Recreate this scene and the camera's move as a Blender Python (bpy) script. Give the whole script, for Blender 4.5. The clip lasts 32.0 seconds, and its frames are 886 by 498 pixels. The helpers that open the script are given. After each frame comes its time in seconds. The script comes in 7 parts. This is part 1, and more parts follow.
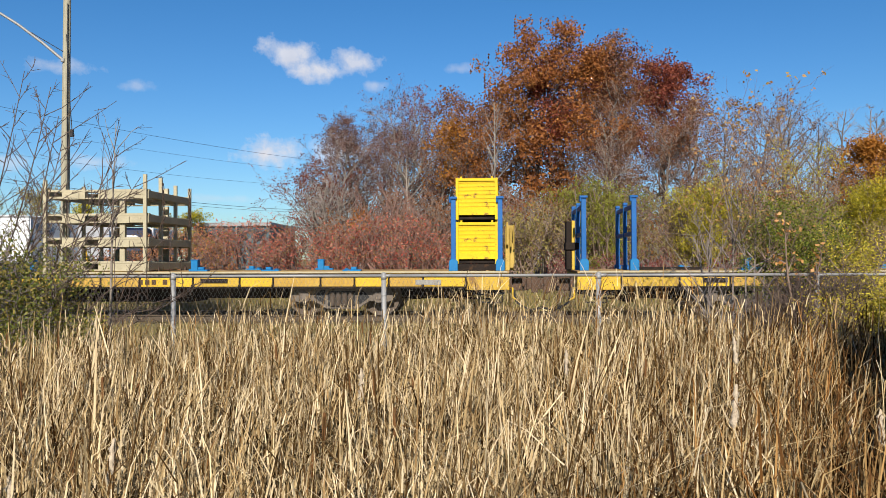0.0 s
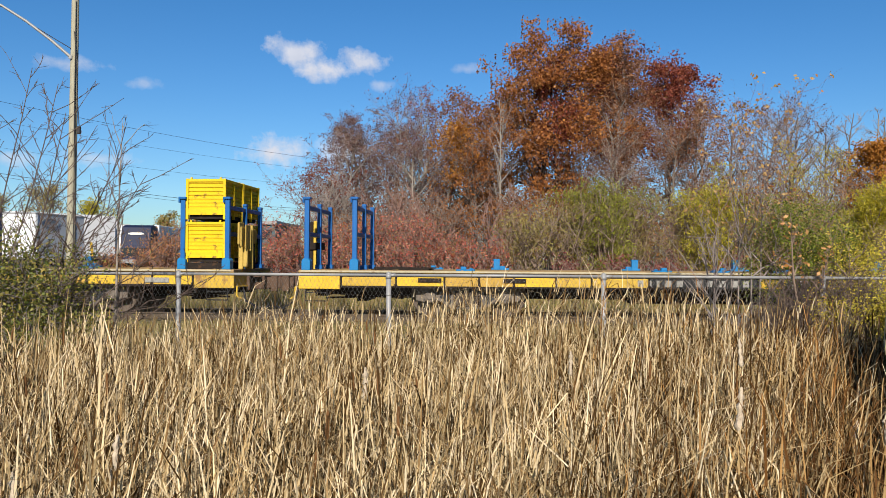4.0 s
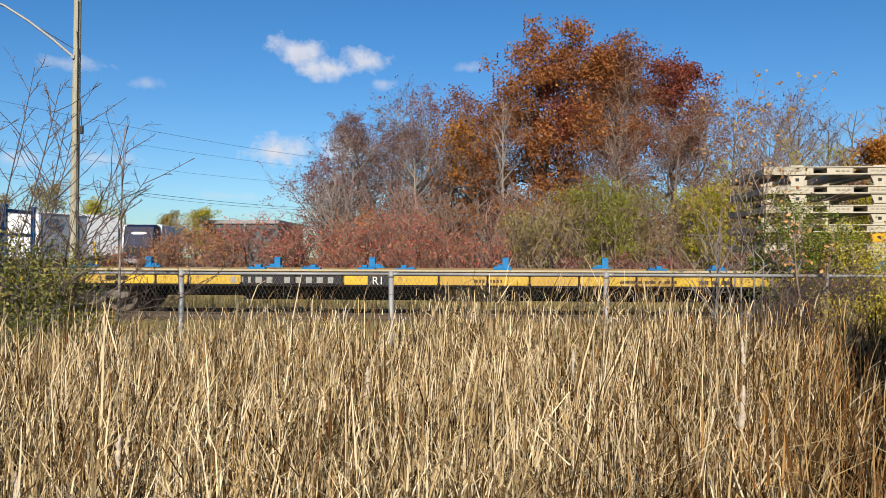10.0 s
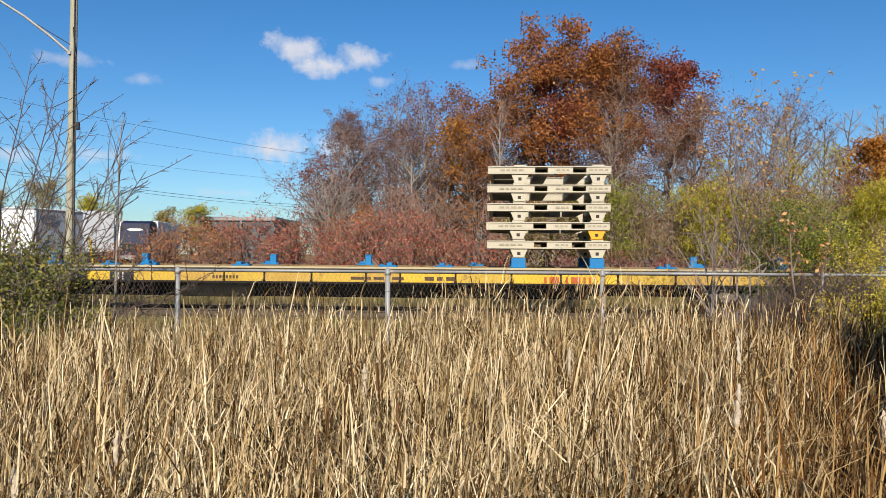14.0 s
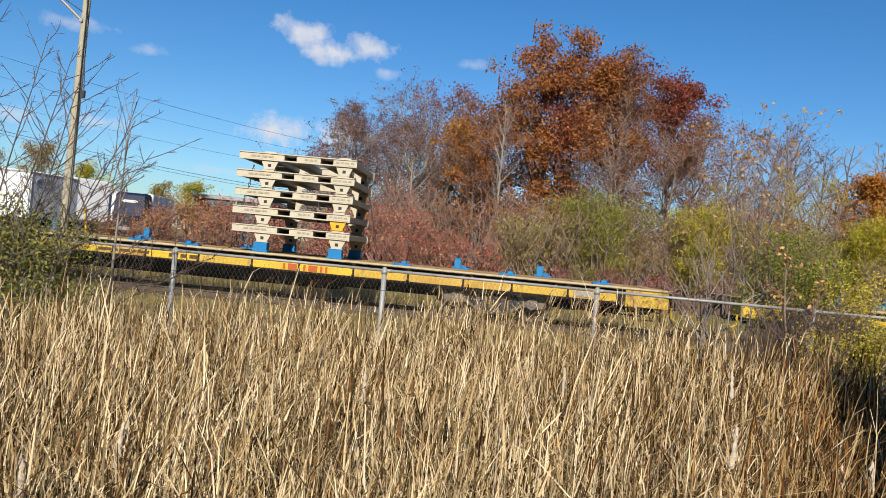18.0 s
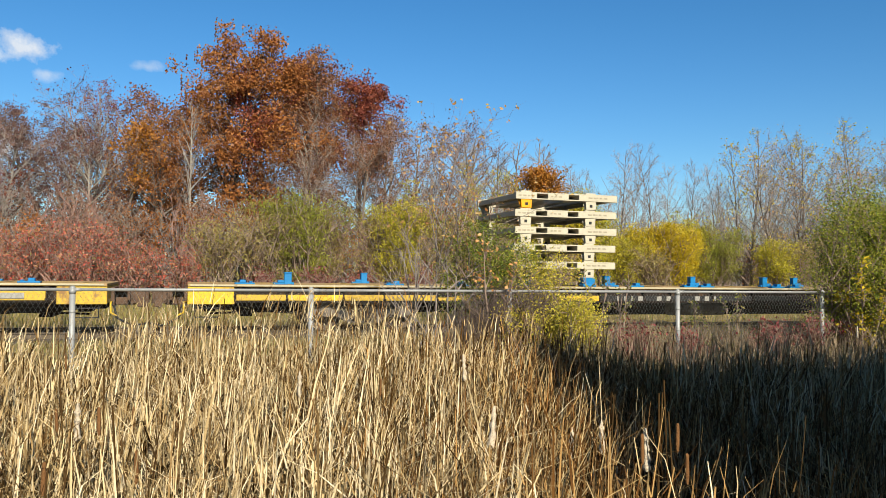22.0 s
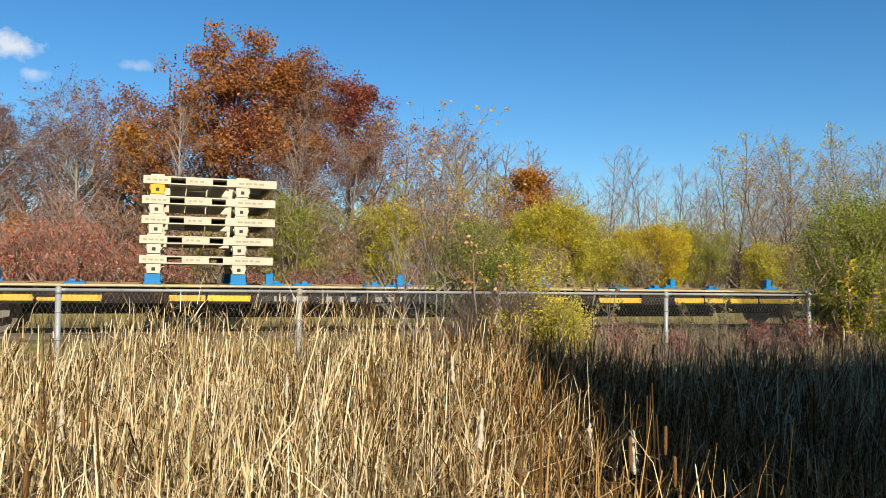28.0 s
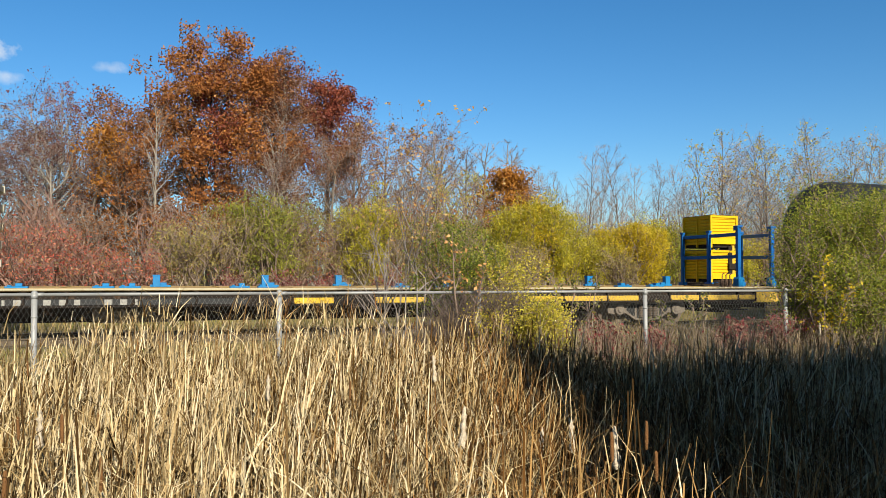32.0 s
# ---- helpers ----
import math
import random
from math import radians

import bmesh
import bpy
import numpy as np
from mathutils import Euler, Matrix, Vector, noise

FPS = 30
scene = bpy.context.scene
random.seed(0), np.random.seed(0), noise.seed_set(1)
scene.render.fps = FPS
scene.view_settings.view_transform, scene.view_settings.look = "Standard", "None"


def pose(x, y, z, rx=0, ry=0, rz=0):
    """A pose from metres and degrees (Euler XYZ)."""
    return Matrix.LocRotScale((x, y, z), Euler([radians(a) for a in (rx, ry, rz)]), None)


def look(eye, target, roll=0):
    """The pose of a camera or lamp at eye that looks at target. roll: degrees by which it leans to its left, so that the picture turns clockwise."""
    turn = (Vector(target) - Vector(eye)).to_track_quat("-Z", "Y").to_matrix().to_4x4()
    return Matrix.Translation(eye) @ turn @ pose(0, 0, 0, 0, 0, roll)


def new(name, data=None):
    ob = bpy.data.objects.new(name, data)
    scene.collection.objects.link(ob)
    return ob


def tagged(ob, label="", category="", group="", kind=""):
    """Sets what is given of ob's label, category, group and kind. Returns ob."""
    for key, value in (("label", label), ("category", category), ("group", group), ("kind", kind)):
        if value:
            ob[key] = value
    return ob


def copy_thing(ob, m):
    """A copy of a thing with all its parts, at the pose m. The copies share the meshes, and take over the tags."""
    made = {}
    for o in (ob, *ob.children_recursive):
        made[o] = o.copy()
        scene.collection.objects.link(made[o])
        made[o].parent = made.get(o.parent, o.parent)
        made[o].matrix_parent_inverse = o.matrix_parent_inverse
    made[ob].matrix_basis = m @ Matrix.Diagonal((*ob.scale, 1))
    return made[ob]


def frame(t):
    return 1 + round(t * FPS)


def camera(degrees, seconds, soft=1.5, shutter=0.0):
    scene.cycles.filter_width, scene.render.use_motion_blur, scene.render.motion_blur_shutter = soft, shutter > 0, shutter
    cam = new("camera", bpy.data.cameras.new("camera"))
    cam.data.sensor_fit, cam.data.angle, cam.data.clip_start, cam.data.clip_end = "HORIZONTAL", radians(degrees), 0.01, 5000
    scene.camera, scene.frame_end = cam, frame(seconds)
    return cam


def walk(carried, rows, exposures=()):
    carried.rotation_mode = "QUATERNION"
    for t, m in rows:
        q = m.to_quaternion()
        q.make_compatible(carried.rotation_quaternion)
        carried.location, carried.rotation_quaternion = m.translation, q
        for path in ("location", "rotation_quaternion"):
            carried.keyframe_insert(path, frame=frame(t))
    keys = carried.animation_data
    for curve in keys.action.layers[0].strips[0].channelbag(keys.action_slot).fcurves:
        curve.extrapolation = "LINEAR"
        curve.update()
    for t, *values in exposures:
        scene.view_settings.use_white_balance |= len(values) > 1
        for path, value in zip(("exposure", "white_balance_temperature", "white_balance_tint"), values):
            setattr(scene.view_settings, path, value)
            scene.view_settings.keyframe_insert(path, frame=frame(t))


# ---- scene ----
cam = camera(57.7, 32.0, soft=0.7)
PATH = [
    (0, (0.636, -1.655, 1.475), (0.567, 0.344, 1.5), -0.2),
    (0.5, (0.637, -1.66, 1.477), (0.567, 0.339, 1.504), -0.2),
    (1, (0.636, -1.658, 1.477), (0.567, 0.34, 1.505), -0.0),
    (1.5, (0.638, -1.654, 1.474), (0.565, 0.344, 1.502), 0.0),
    (2, (0.634, -1.659, 1.474), (0.559, 0.34, 1.499), 0.1),
    (2.5, (0.633, -1.656, 1.474), (0.557, 0.343, 1.5), 0.1),
    (3, (0.633, -1.654, 1.473), (0.555, 0.345, 1.5), 0.2),
    (3.5, (0.634, -1.651, 1.473), (0.553, 0.347, 1.498), 0.4),
    (5.5, (0.637, -1.648, 1.472), (0.551, 0.35, 1.498), -0.1),
    (6, (0.638, -1.655, 1.472), (0.55, 0.343, 1.497), -0.1),
    (6.5, (0.641, -1.651, 1.473), (0.552, 0.347, 1.498), -0.3),
    (7, (0.634, -1.66, 1.475), (0.544, 0.338, 1.499), -0.2),
    (7.5, (0.637, -1.651, 1.477), (0.55, 0.347, 1.502), 0.0),
    (8, (0.633, -1.658, 1.474), (0.545, 0.34, 1.5), 0.4),
    (8.5, (0.636, -1.658, 1.478), (0.547, 0.34, 1.502), 0.4),
    (9, (0.636, -1.657, 1.475), (0.546, 0.341, 1.496), 0.2),
    (9.5, (0.639, -1.652, 1.474), (0.55, 0.346, 1.497), 0.1),
    (10, (0.638, -1.65, 1.474), (0.55, 0.348, 1.496), 0.2),
    (10.5, (0.637, -1.656, 1.476), (0.547, 0.342, 1.495), 0.2),
    (11, (0.635, -1.659, 1.475), (0.541, 0.339, 1.494), 0.3),
    (11.5, (0.64, -1.654, 1.476), (0.547, 0.344, 1.496), 0.2),
    (12, (0.637, -1.654, 1.475), (0.546, 0.344, 1.494), 0.2),
    (12.5, (0.635, -1.66, 1.477), (0.547, 0.338, 1.497), 0.4),
    (13, (0.639, -1.657, 1.474), (0.553, 0.341, 1.494), 0.3),
    (13.5, (0.64, -1.655, 1.476), (0.557, 0.343, 1.494), 0.3),
    (14, (0.634, -1.66, 1.475), (0.555, 0.339, 1.491), 0.4),
    (14.5, (0.637, -1.659, 1.474), (0.559, 0.339, 1.491), 0.4),
    (16.5, (0.642, -1.653, 1.471), (0.575, 0.346, 1.488), 0.4),
    (17, (0.645, -1.652, 1.471), (0.611, 0.348, 1.489), 0.2),
    (17.5, (0.642, -1.656, 1.472), (0.608, 0.344, 1.483), 0.4),
    (18, (0.53, -1.703, 1.561), (0.472, 0.296, 1.572), 5.4),
    (18.2, (0.515, -1.647, 1.58), (0.444, 0.349, 1.683), 5.1),
    (18.5, (0.438, -1.59, 1.594), (0.556, 0.402, 1.739), 1.6),
    (19, (0.44, -1.426, 1.536), (1.002, 0.489, 1.663), 0.9),
    (19.5, (0.38, -1.45, 1.518), (1.035, 0.438, 1.601), 1.3),
    (20, (0.369, -1.442, 1.515), (1.048, 0.439, 1.567), 2.8),
    (20.5, (0.361, -1.443, 1.522), (1.038, 0.437, 1.576), 3.1),
    (21, (0.362, -1.438, 1.525), (1.038, 0.443, 1.582), 2.7),
    (21.5, (0.369, -1.44, 1.519), (1.042, 0.442, 1.578), 1.3),
    (22, (0.37, -1.443, 1.516), (1.044, 0.439, 1.574), 0.7),
    (22.5, (0.37, -1.44, 1.516), (1.049, 0.44, 1.568), -0.1),
    (23, (0.362, -1.453, 1.514), (1.044, 0.427, 1.567), -0.2),
    (23.5, (0.362, -1.452, 1.513), (1.046, 0.427, 1.567), -0.2),
    (24, (0.368, -1.45, 1.514), (1.049, 0.43, 1.568), -0.3),
    (24.5, (0.361, -1.46, 1.515), (1.042, 0.419, 1.57), -0.0),
    (25, (0.369, -1.442, 1.515), (1.051, 0.437, 1.57), 0.1),
    (25.5, (0.373, -1.441, 1.515), (1.057, 0.437, 1.573), 0.2),
    (27.5, (0.373, -1.436, 1.516), (1.07, 0.438, 1.577), 1.0),
    (28, (0.379, -1.43, 1.517), (1.078, 0.443, 1.579), 0.9),
    (28.5, (0.373, -1.437, 1.517), (1.072, 0.436, 1.58), 1.0),
    (29, (0.373, -1.437, 1.517), (1.072, 0.436, 1.58), 1.0),
    (29.5, (0.369, -1.437, 1.517), (1.068, 0.436, 1.579), 1.1),
    (30, (0.373, -1.436, 1.516), (1.071, 0.438, 1.58), 1.2),
    (30.5, (0.37, -1.432, 1.515), (1.069, 0.441, 1.579), 1.2),
    (31, (0.37, -1.438, 1.513), (1.076, 0.432, 1.576), 0.2),
    (31.5, (0.378, -1.431, 1.51), (1.103, 0.432, 1.574), 0.1),
    (32, (0.373, -1.435, 1.512), (1.119, 0.42, 1.575), 0.2),
]
walk(cam, [(t, look(eye, target, roll)) for t, eye, target, roll in PATH], exposures=((0.0, 0.8, 6500, 10), (19.1, 0.8, 6500, 10), (20.0, 1.05, 6800, 4), (32.0, 1.05, 6800, 4)))


# ---- world, sun ----
SUN_AZ, SUN_EL = 0.5, 30.0      # the light travels half a degree to the right of +y and falls at 30 degrees
world = bpy.data.worlds.new("autumn_sky")
scene.world = world
world.use_nodes = True


def sky_nodes():
    nt = world.node_tree
    nt.nodes.clear()
    out = nt.nodes.new("ShaderNodeOutputWorld")
    bg = nt.nodes.new("ShaderNodeBackground")
    bg.inputs["Strength"].default_value = 0.05
    sky = nt.nodes.new("ShaderNodeTexSky")
    sky.sky_type, sky.sun_disc = "NISHITA", False
    sky.sun_elevation, sky.sun_rotation = radians(SUN_EL), radians(180 + SUN_AZ)
    sky.air_density, sky.dust_density, sky.ozone_density = 1.0, 0.3, 1.6
    tc = nt.nodes.new("ShaderNodeTexCoord")
    sep = nt.nodes.new("ShaderNodeSeparateXYZ")
    nt.links.new(tc.outputs["Generated"], sep.inputs[0])

    def m(op, a, b=None):
        n = nt.nodes.new("ShaderNodeMath")
        n.operation = op
        for i, v in enumerate((a, b)):
            if v is None:
                continue
            if isinstance(v, (int, float)):
                n.inputs[i].default_value = v
            else:
                nt.links.new(v, n.inputs[i])
        return n.outputs[0]
    az = m("ARCTAN2", sep.outputs["X"], sep.outputs["Y"])
    el = m("ARCSINE", sep.outputs["Z"])
    co = nt.nodes.new("ShaderNodeCombineXYZ")
    nt.links.new(az, co.inputs[0])
    nt.links.new(el, co.inputs[1])
    n1 = nt.nodes.new("ShaderNodeTexNoise")
    n1.inputs["Scale"].default_value, n1.inputs["Detail"].default_value, n1.inputs["Roughness"].default_value = 26, 7, 0.62
    nt.links.new(co.outputs[0], n1.inputs["Vector"])
    total = None
    for a0, e0, ra, re, dens in CLOUDS:
        dx = m("DIVIDE", m("SUBTRACT", az, radians(a0)), radians(ra))
        dy = m("DIVIDE", m("SUBTRACT", el, radians(e0)), radians(re))
        r = m("SQRT", m("ADD", m("MULTIPLY", dx, dx), m("MULTIPLY", dy, dy)))
        v = m("SUBTRACT", 1.0, r)
        v = m("ADD", v, m("MULTIPLY", m("SUBTRACT", n1.outputs["Fac"], 0.5), 3.2))
        v = m("MULTIPLY", m("MAXIMUM", m("MINIMUM", m("MULTIPLY", v, 1.1), 1.0), 0.0), dens)
        inside = m("MAXIMUM", m("MINIMUM", m("MULTIPLY", m("SUBTRACT", 1.55, r), 4.0), 1.0), 0.0)
        v = m("MULTIPLY", v, inside)
        total = v if total is None else m("MAXIMUM", total, v)
    n2 = nt.nodes.new("ShaderNodeTexNoise")
    n2.inputs["Scale"].default_value, n2.inputs["Detail"].default_value = 45, 4
    nt.links.new(co.outputs[0], n2.inputs["Vector"])
    cloud = nt.nodes.new("ShaderNodeMix")
    cloud.data_type = "RGBA"
    nt.links.new(n2.outputs["Fac"], cloud.inputs["Factor"])
    cloud.inputs["A"].default_value = (6.9, 7.2, 8.3, 1)
    cloud.inputs["B"].default_value = (10.0, 9.9, 10.3, 1)
    mix = nt.nodes.new("ShaderNodeMix")
    mix.data_type = "RGBA"
    nt.links.new(total, mix.inputs["Factor"])
    hs = nt.nodes.new("ShaderNodeHueSaturation")
    hs.inputs["Saturation"].default_value = 1.32
    nt.links.new(sky.outputs[0], hs.inputs["Color"])
    tint = nt.nodes.new("ShaderNodeVectorMath")
    tint.operation = "MULTIPLY"
    rise = nt.nodes.new("ShaderNodeMapRange")
    rise.inputs["From Min"].default_value, rise.inputs["From Max"].default_value = 0.0, 0.3
    nt.links.new(el, rise.inputs["Value"])
    shade = nt.nodes.new("ShaderNodeMix")
    shade.data_type = "RGBA"
    shade.inputs["A"].default_value = (0.72, 0.975, 1.32, 1)
    shade.inputs["B"].default_value = (0.70, 1.015, 1.26, 1)
    nt.links.new(rise.outputs[0], shade.inputs["Factor"])
    high = nt.nodes.new("ShaderNodeMapRange")
    high.inputs["From Min"].default_value, high.inputs["From Max"].default_value = 0.36, 1.0
    nt.links.new(el, high.inputs["Value"])
    deep = nt.nodes.new("ShaderNodeMix")
    deep.data_type = "RGBA"
    nt.links.new(high.outputs[0], deep.inputs["Factor"])
    nt.links.new(shade.outputs["Result"], deep.inputs["A"])
    deep.inputs["B"].default_value = (1.3, 0.86, 0.95, 1)
    nt.links.new(deep.outputs["Result"], tint.inputs[1])
    nt.links.new(hs.outputs[0], tint.inputs[0])
    nt.links.new(tint.outputs[0], mix.inputs["A"])
    nt.links.new(cloud.outputs["Result"], mix.inputs["B"])
    nt.links.new(mix.outputs["Result"], bg.inputs["Color"])
    nt.links.new(bg.outputs[0], out.inputs[0])


# azimuth, height, half width, half height (degrees), density
CLOUDS = ((-12.9, 14.1, 2.0, 1.1, 0.85),
          (-10.7, 13.1, 2.4, 1.0, 0.9),
          (-8.2, 13.6, 1.7, 1.1, 0.8),
          (-6.8, 12.2, 1.0, 0.5, 0.45),
          (-13.7, 7.4, 3.0, 1.15, 1.0),
          (-9.5, 7.6, 2.6, 1.2, 0.7),
          (-27.4, 12.3, 2.4, 0.6, 0.5),
          (-22.8, 11.5, 1.3, 0.45, 0.35),
          (-25.5, 6.4, 2.6, 0.6, 0.5),
          (-0.7, 13.3, 1.3, 0.45, 0.35),
          (-30.5, 6.2, 2.0, 0.5, 0.45),
          (-17.5, 4.2, 2.6, 0.3, 0.25))
sky_nodes()

sun_way = Vector((math.sin(radians(SUN_AZ)) * math.cos(radians(SUN_EL)), math.cos(radians(SUN_AZ)) * math.cos(radians(SUN_EL)), -math.sin(radians(SUN_EL))))
sun = new("sun", bpy.data.lights.new("sun", "SUN"))
sun.data.energy, sun.data.angle, sun.data.color = 5.0, radians(0.55), (1.0, 0.93, 0.82)
sun.matrix_world = look((0, -30, 40), Vector((0, -30, 40)) + sun_way)


# ---- materials ----
def mat(name, base, rough=0.7, metal=0.0, var=0.2, scale=2.0, fine=30.0, bump=0.15, wear=None, wear_amt=0.4, wear_scale=4.0, stretch=(1, 1, 1), piece=0.0):
    """A surface with grain at two scales, relief and an optional second colour in worn patches."""
    ma = bpy.data.materials.new(name)
    ma.use_nodes = True
    nt = ma.node_tree
    N, L = nt.nodes, nt.links
    b = N["Principled BSDF"]
    b.inputs["Roughness"].default_value, b.inputs["Metallic"].default_value = rough, metal
    b.inputs["Specular IOR Level"].default_value = 0.5 if rough < 0.45 else 0.25 if rough < 0.8 else 0.12
    tc = N.new("ShaderNodeTexCoord")
    mp = N.new("ShaderNodeMapping")
    mp.inputs["Scale"].default_value = stretch
    L.new(tc.outputs["Object"], mp.inputs["Vector"])
    n1, n2 = N.new("ShaderNodeTexNoise"), N.new("ShaderNodeTexNoise")
    n1.inputs["Scale"].default_value, n1.inputs["Detail"].default_value = scale, 4
    n2.inputs["Scale"].default_value, n2.inputs["Detail"].default_value = fine, 5
    for n in (n1, n2):
        L.new(mp.outputs[0], n.inputs["Vector"])
    add = N.new("ShaderNodeMath")
    add.operation = "ADD"
    L.new(n1.outputs["Fac"], add.inputs[0])
    L.new(n2.outputs["Fac"], add.inputs[1])
    val = add.outputs[0]
    if piece:
        oi = N.new("ShaderNodeObjectInfo")
        ad = N.new("ShaderNodeMath")
        ad.operation = "MULTIPLY_ADD"
        ad.inputs[1].default_value = piece
        L.new(oi.outputs["Random"], ad.inputs[0])
        L.new(val, ad.inputs[2])
        val = ad.outputs[0]
    ramp = N.new("ShaderNodeValToRGB")
    ramp.color_ramp.elements[0].position, ramp.color_ramp.elements[1].position = 0.30, 0.70
    ramp.color_ramp.elements[0].color = (*[c * (1 - var) for c in base], 1)
    ramp.color_ramp.elements[1].color = (*[min(1, c * (1 + var)) for c in base], 1)
    half = N.new("ShaderNodeMath")
    half.operation = "MULTIPLY"
    half.inputs[1].default_value = 0.5
    L.new(val, half.inputs[0])
    L.new(half.outputs[0], ramp.inputs[0])
    col = ramp.outputs[0]
    if wear:
        n3 = N.new("ShaderNodeTexNoise")
        n3.inputs["Scale"].default_value, n3.inputs["Detail"].default_value, n3.inputs["Roughness"].default_value = wear_scale, 8, 0.7
        L.new(mp.outputs[0], n3.inputs["Vector"])
        r3 = N.new("ShaderNodeValToRGB")
        p = 0.72 - 0.45 * wear_amt
        r3.color_ramp.elements[0].position, r3.color_ramp.elements[1].position = p, min(1, p + 0.09)
        L.new(n3.outputs["Fac"], r3.inputs[0])
        mx = N.new("ShaderNodeMix")
        mx.data_type = "RGBA"
        L.new(r3.outputs[0], mx.inputs["Factor"])
        L.new(col, mx.inputs["A"])
        mx.inputs["B"].default_value = (*wear, 1)
        col = mx.outputs["Result"]
    L.new(col, b.inputs["Base Color"])
    if bump:
        bp = N.new("ShaderNodeBump")
        bp.inputs["Strength"].default_value, bp.inputs["Distance"].default_value = bump, 0.02
        L.new(n2.outputs["Fac"], bp.inputs["Height"])
        L.new(bp.outputs[0], b.inputs["Normal"])
    return ma


def leaf_mat(name, colours, thin=0.35, gloss=0.012):
    """Leaves and blades: each one takes its own colour, with light passing through."""
    ma = bpy.data.materials.new(name)
    ma.use_nodes = True
    nt = ma.node_tree
    N, L = nt.nodes, nt.links
    N.remove(N["Principled BSDF"])
    geo = N.new("ShaderNodeNewGeometry")
    ramp = N.new("ShaderNodeValToRGB")
    ramp.color_ramp.interpolation = "LINEAR"
    el = ramp.color_ramp.elements
    while len(el) < len(colours):
        el.new(0.5)
    for i, c in enumerate(colours):
        el[i].position = i / max(1, len(colours) - 1)
        el[i].color = (*c, 1)
    L.new(geo.outputs["Random Per Island"], ramp.inputs[0])
    tc, nz = N.new("ShaderNodeTexCoord"), N.new("ShaderNodeTexNoise")
    nz.inputs["Scale"].default_value, nz.inputs["Detail"].default_value = 1.3, 3
    L.new(tc.outputs["Object"], nz.inputs["Vector"])
    mr = N.new("ShaderNodeMapRange")
    mr.inputs["From Min"].default_value, mr.inputs["From Max"].default_value = 0.3, 0.7
    mr.inputs["To Min"].default_value, mr.inputs["To Max"].default_value = 0.72, 1.2
    L.new(nz.outputs["Fac"], mr.inputs["Value"])
    mul = N.new("ShaderNodeVectorMath")
    mul.operation = "SCALE"
    L.new(ramp.outputs[0], mul.inputs[0])
    L.new(mr.outputs[0], mul.inputs["Scale"])
    d, t, g = N.new("ShaderNodeBsdfDiffuse"), N.new("ShaderNodeBsdfTranslucent"), N.new("ShaderNodeBsdfGlossy")
    g.inputs["Roughness"].default_value = 0.45
    L.new(mul.outputs[0], d.inputs["Color"])
    L.new(mul.outputs[0], t.inputs["Color"])
    m1, m2 = N.new("ShaderNodeMixShader"), N.new("ShaderNodeMixShader")
    m1.inputs[0].default_value, m2.inputs[0].default_value = thin, gloss
    L.new(d.outputs[0], m1.inputs[1])
    L.new(t.outputs[0], m1.inputs[2])
    L.new(m1.outputs[0], m2.inputs[1])
    L.new(g.outputs[0], m2.inputs[2])
    L.new(m2.outputs[0], N["Material Output"].inputs[0])
    return ma


M = {}
M["soil"] = mat("marsh_soil", (0.033, 0.023, 0.013), 0.95, 0, 0.4, 0.8, 14, 0.5, (0.058, 0.043, 0.022), 0.5, 1.5)


def zone_soil():
    """Dark wet soil in the marsh, tan thatch and gravel on the bank beyond it."""
    nt = M["soil"].node_tree
    N, L = nt.nodes, nt.links
    bs = N["Principled BSDF"]
    old = bs.inputs["Base Color"].links[0].from_socket
    tc, sp, nz = N.new("ShaderNodeTexCoord"), N.new("ShaderNodeSeparateXYZ"), N.new("ShaderNodeTexNoise")
    L.new(tc.outputs["Object"], sp.inputs[0])
    L.new(tc.outputs["Object"], nz.inputs["Vector"])
    nz.inputs["Scale"].default_value, nz.inputs["Detail"].default_value = 1.7, 6
    wob = N.new("ShaderNodeMath")
    wob.operation = "MULTIPLY_ADD"
    wob.inputs[1].default_value = 1.6
    L.new(nz.outputs["Fac"], wob.inputs[0])
    L.new(sp.outputs["Y"], wob.inputs[2])
    mr = N.new("ShaderNodeMapRange")
    mr.inputs["From Min"].default_value, mr.inputs["From Max"].default_value = 7.2, 8.4
    L.new(wob.outputs[0], mr.inputs["Value"])
    nf, rp = N.new("ShaderNodeTexNoise"), N.new("ShaderNodeValToRGB")
    nf.inputs["Scale"].default_value, nf.inputs["Detail"].default_value = 3.0, 9
    L.new(tc.outputs["Object"], nf.inputs["Vector"])
    el = rp.color_ramp.elements
    el[0].position, el[0].color = 0.32, (0.094, 0.069, 0.036, 1)
    el[1].position, el[1].color = 0.68, (0.261, 0.199, 0.116, 1)
    e = el.new(0.52)
    e.color = (0.167, 0.134, 0.062, 1)
    L.new(nf.outputs["Fac"], rp.inputs[0])
    mx = N.new("ShaderNodeMix")
    mx.data_type = "RGBA"
    L.new(mr.outputs[0], mx.inputs["Factor"])
    L.new(old, mx.inputs["A"])
    L.new(rp.outputs[0], mx.inputs["B"])
    L.new(mx.outputs["Result"], bs.inputs["Base Color"])


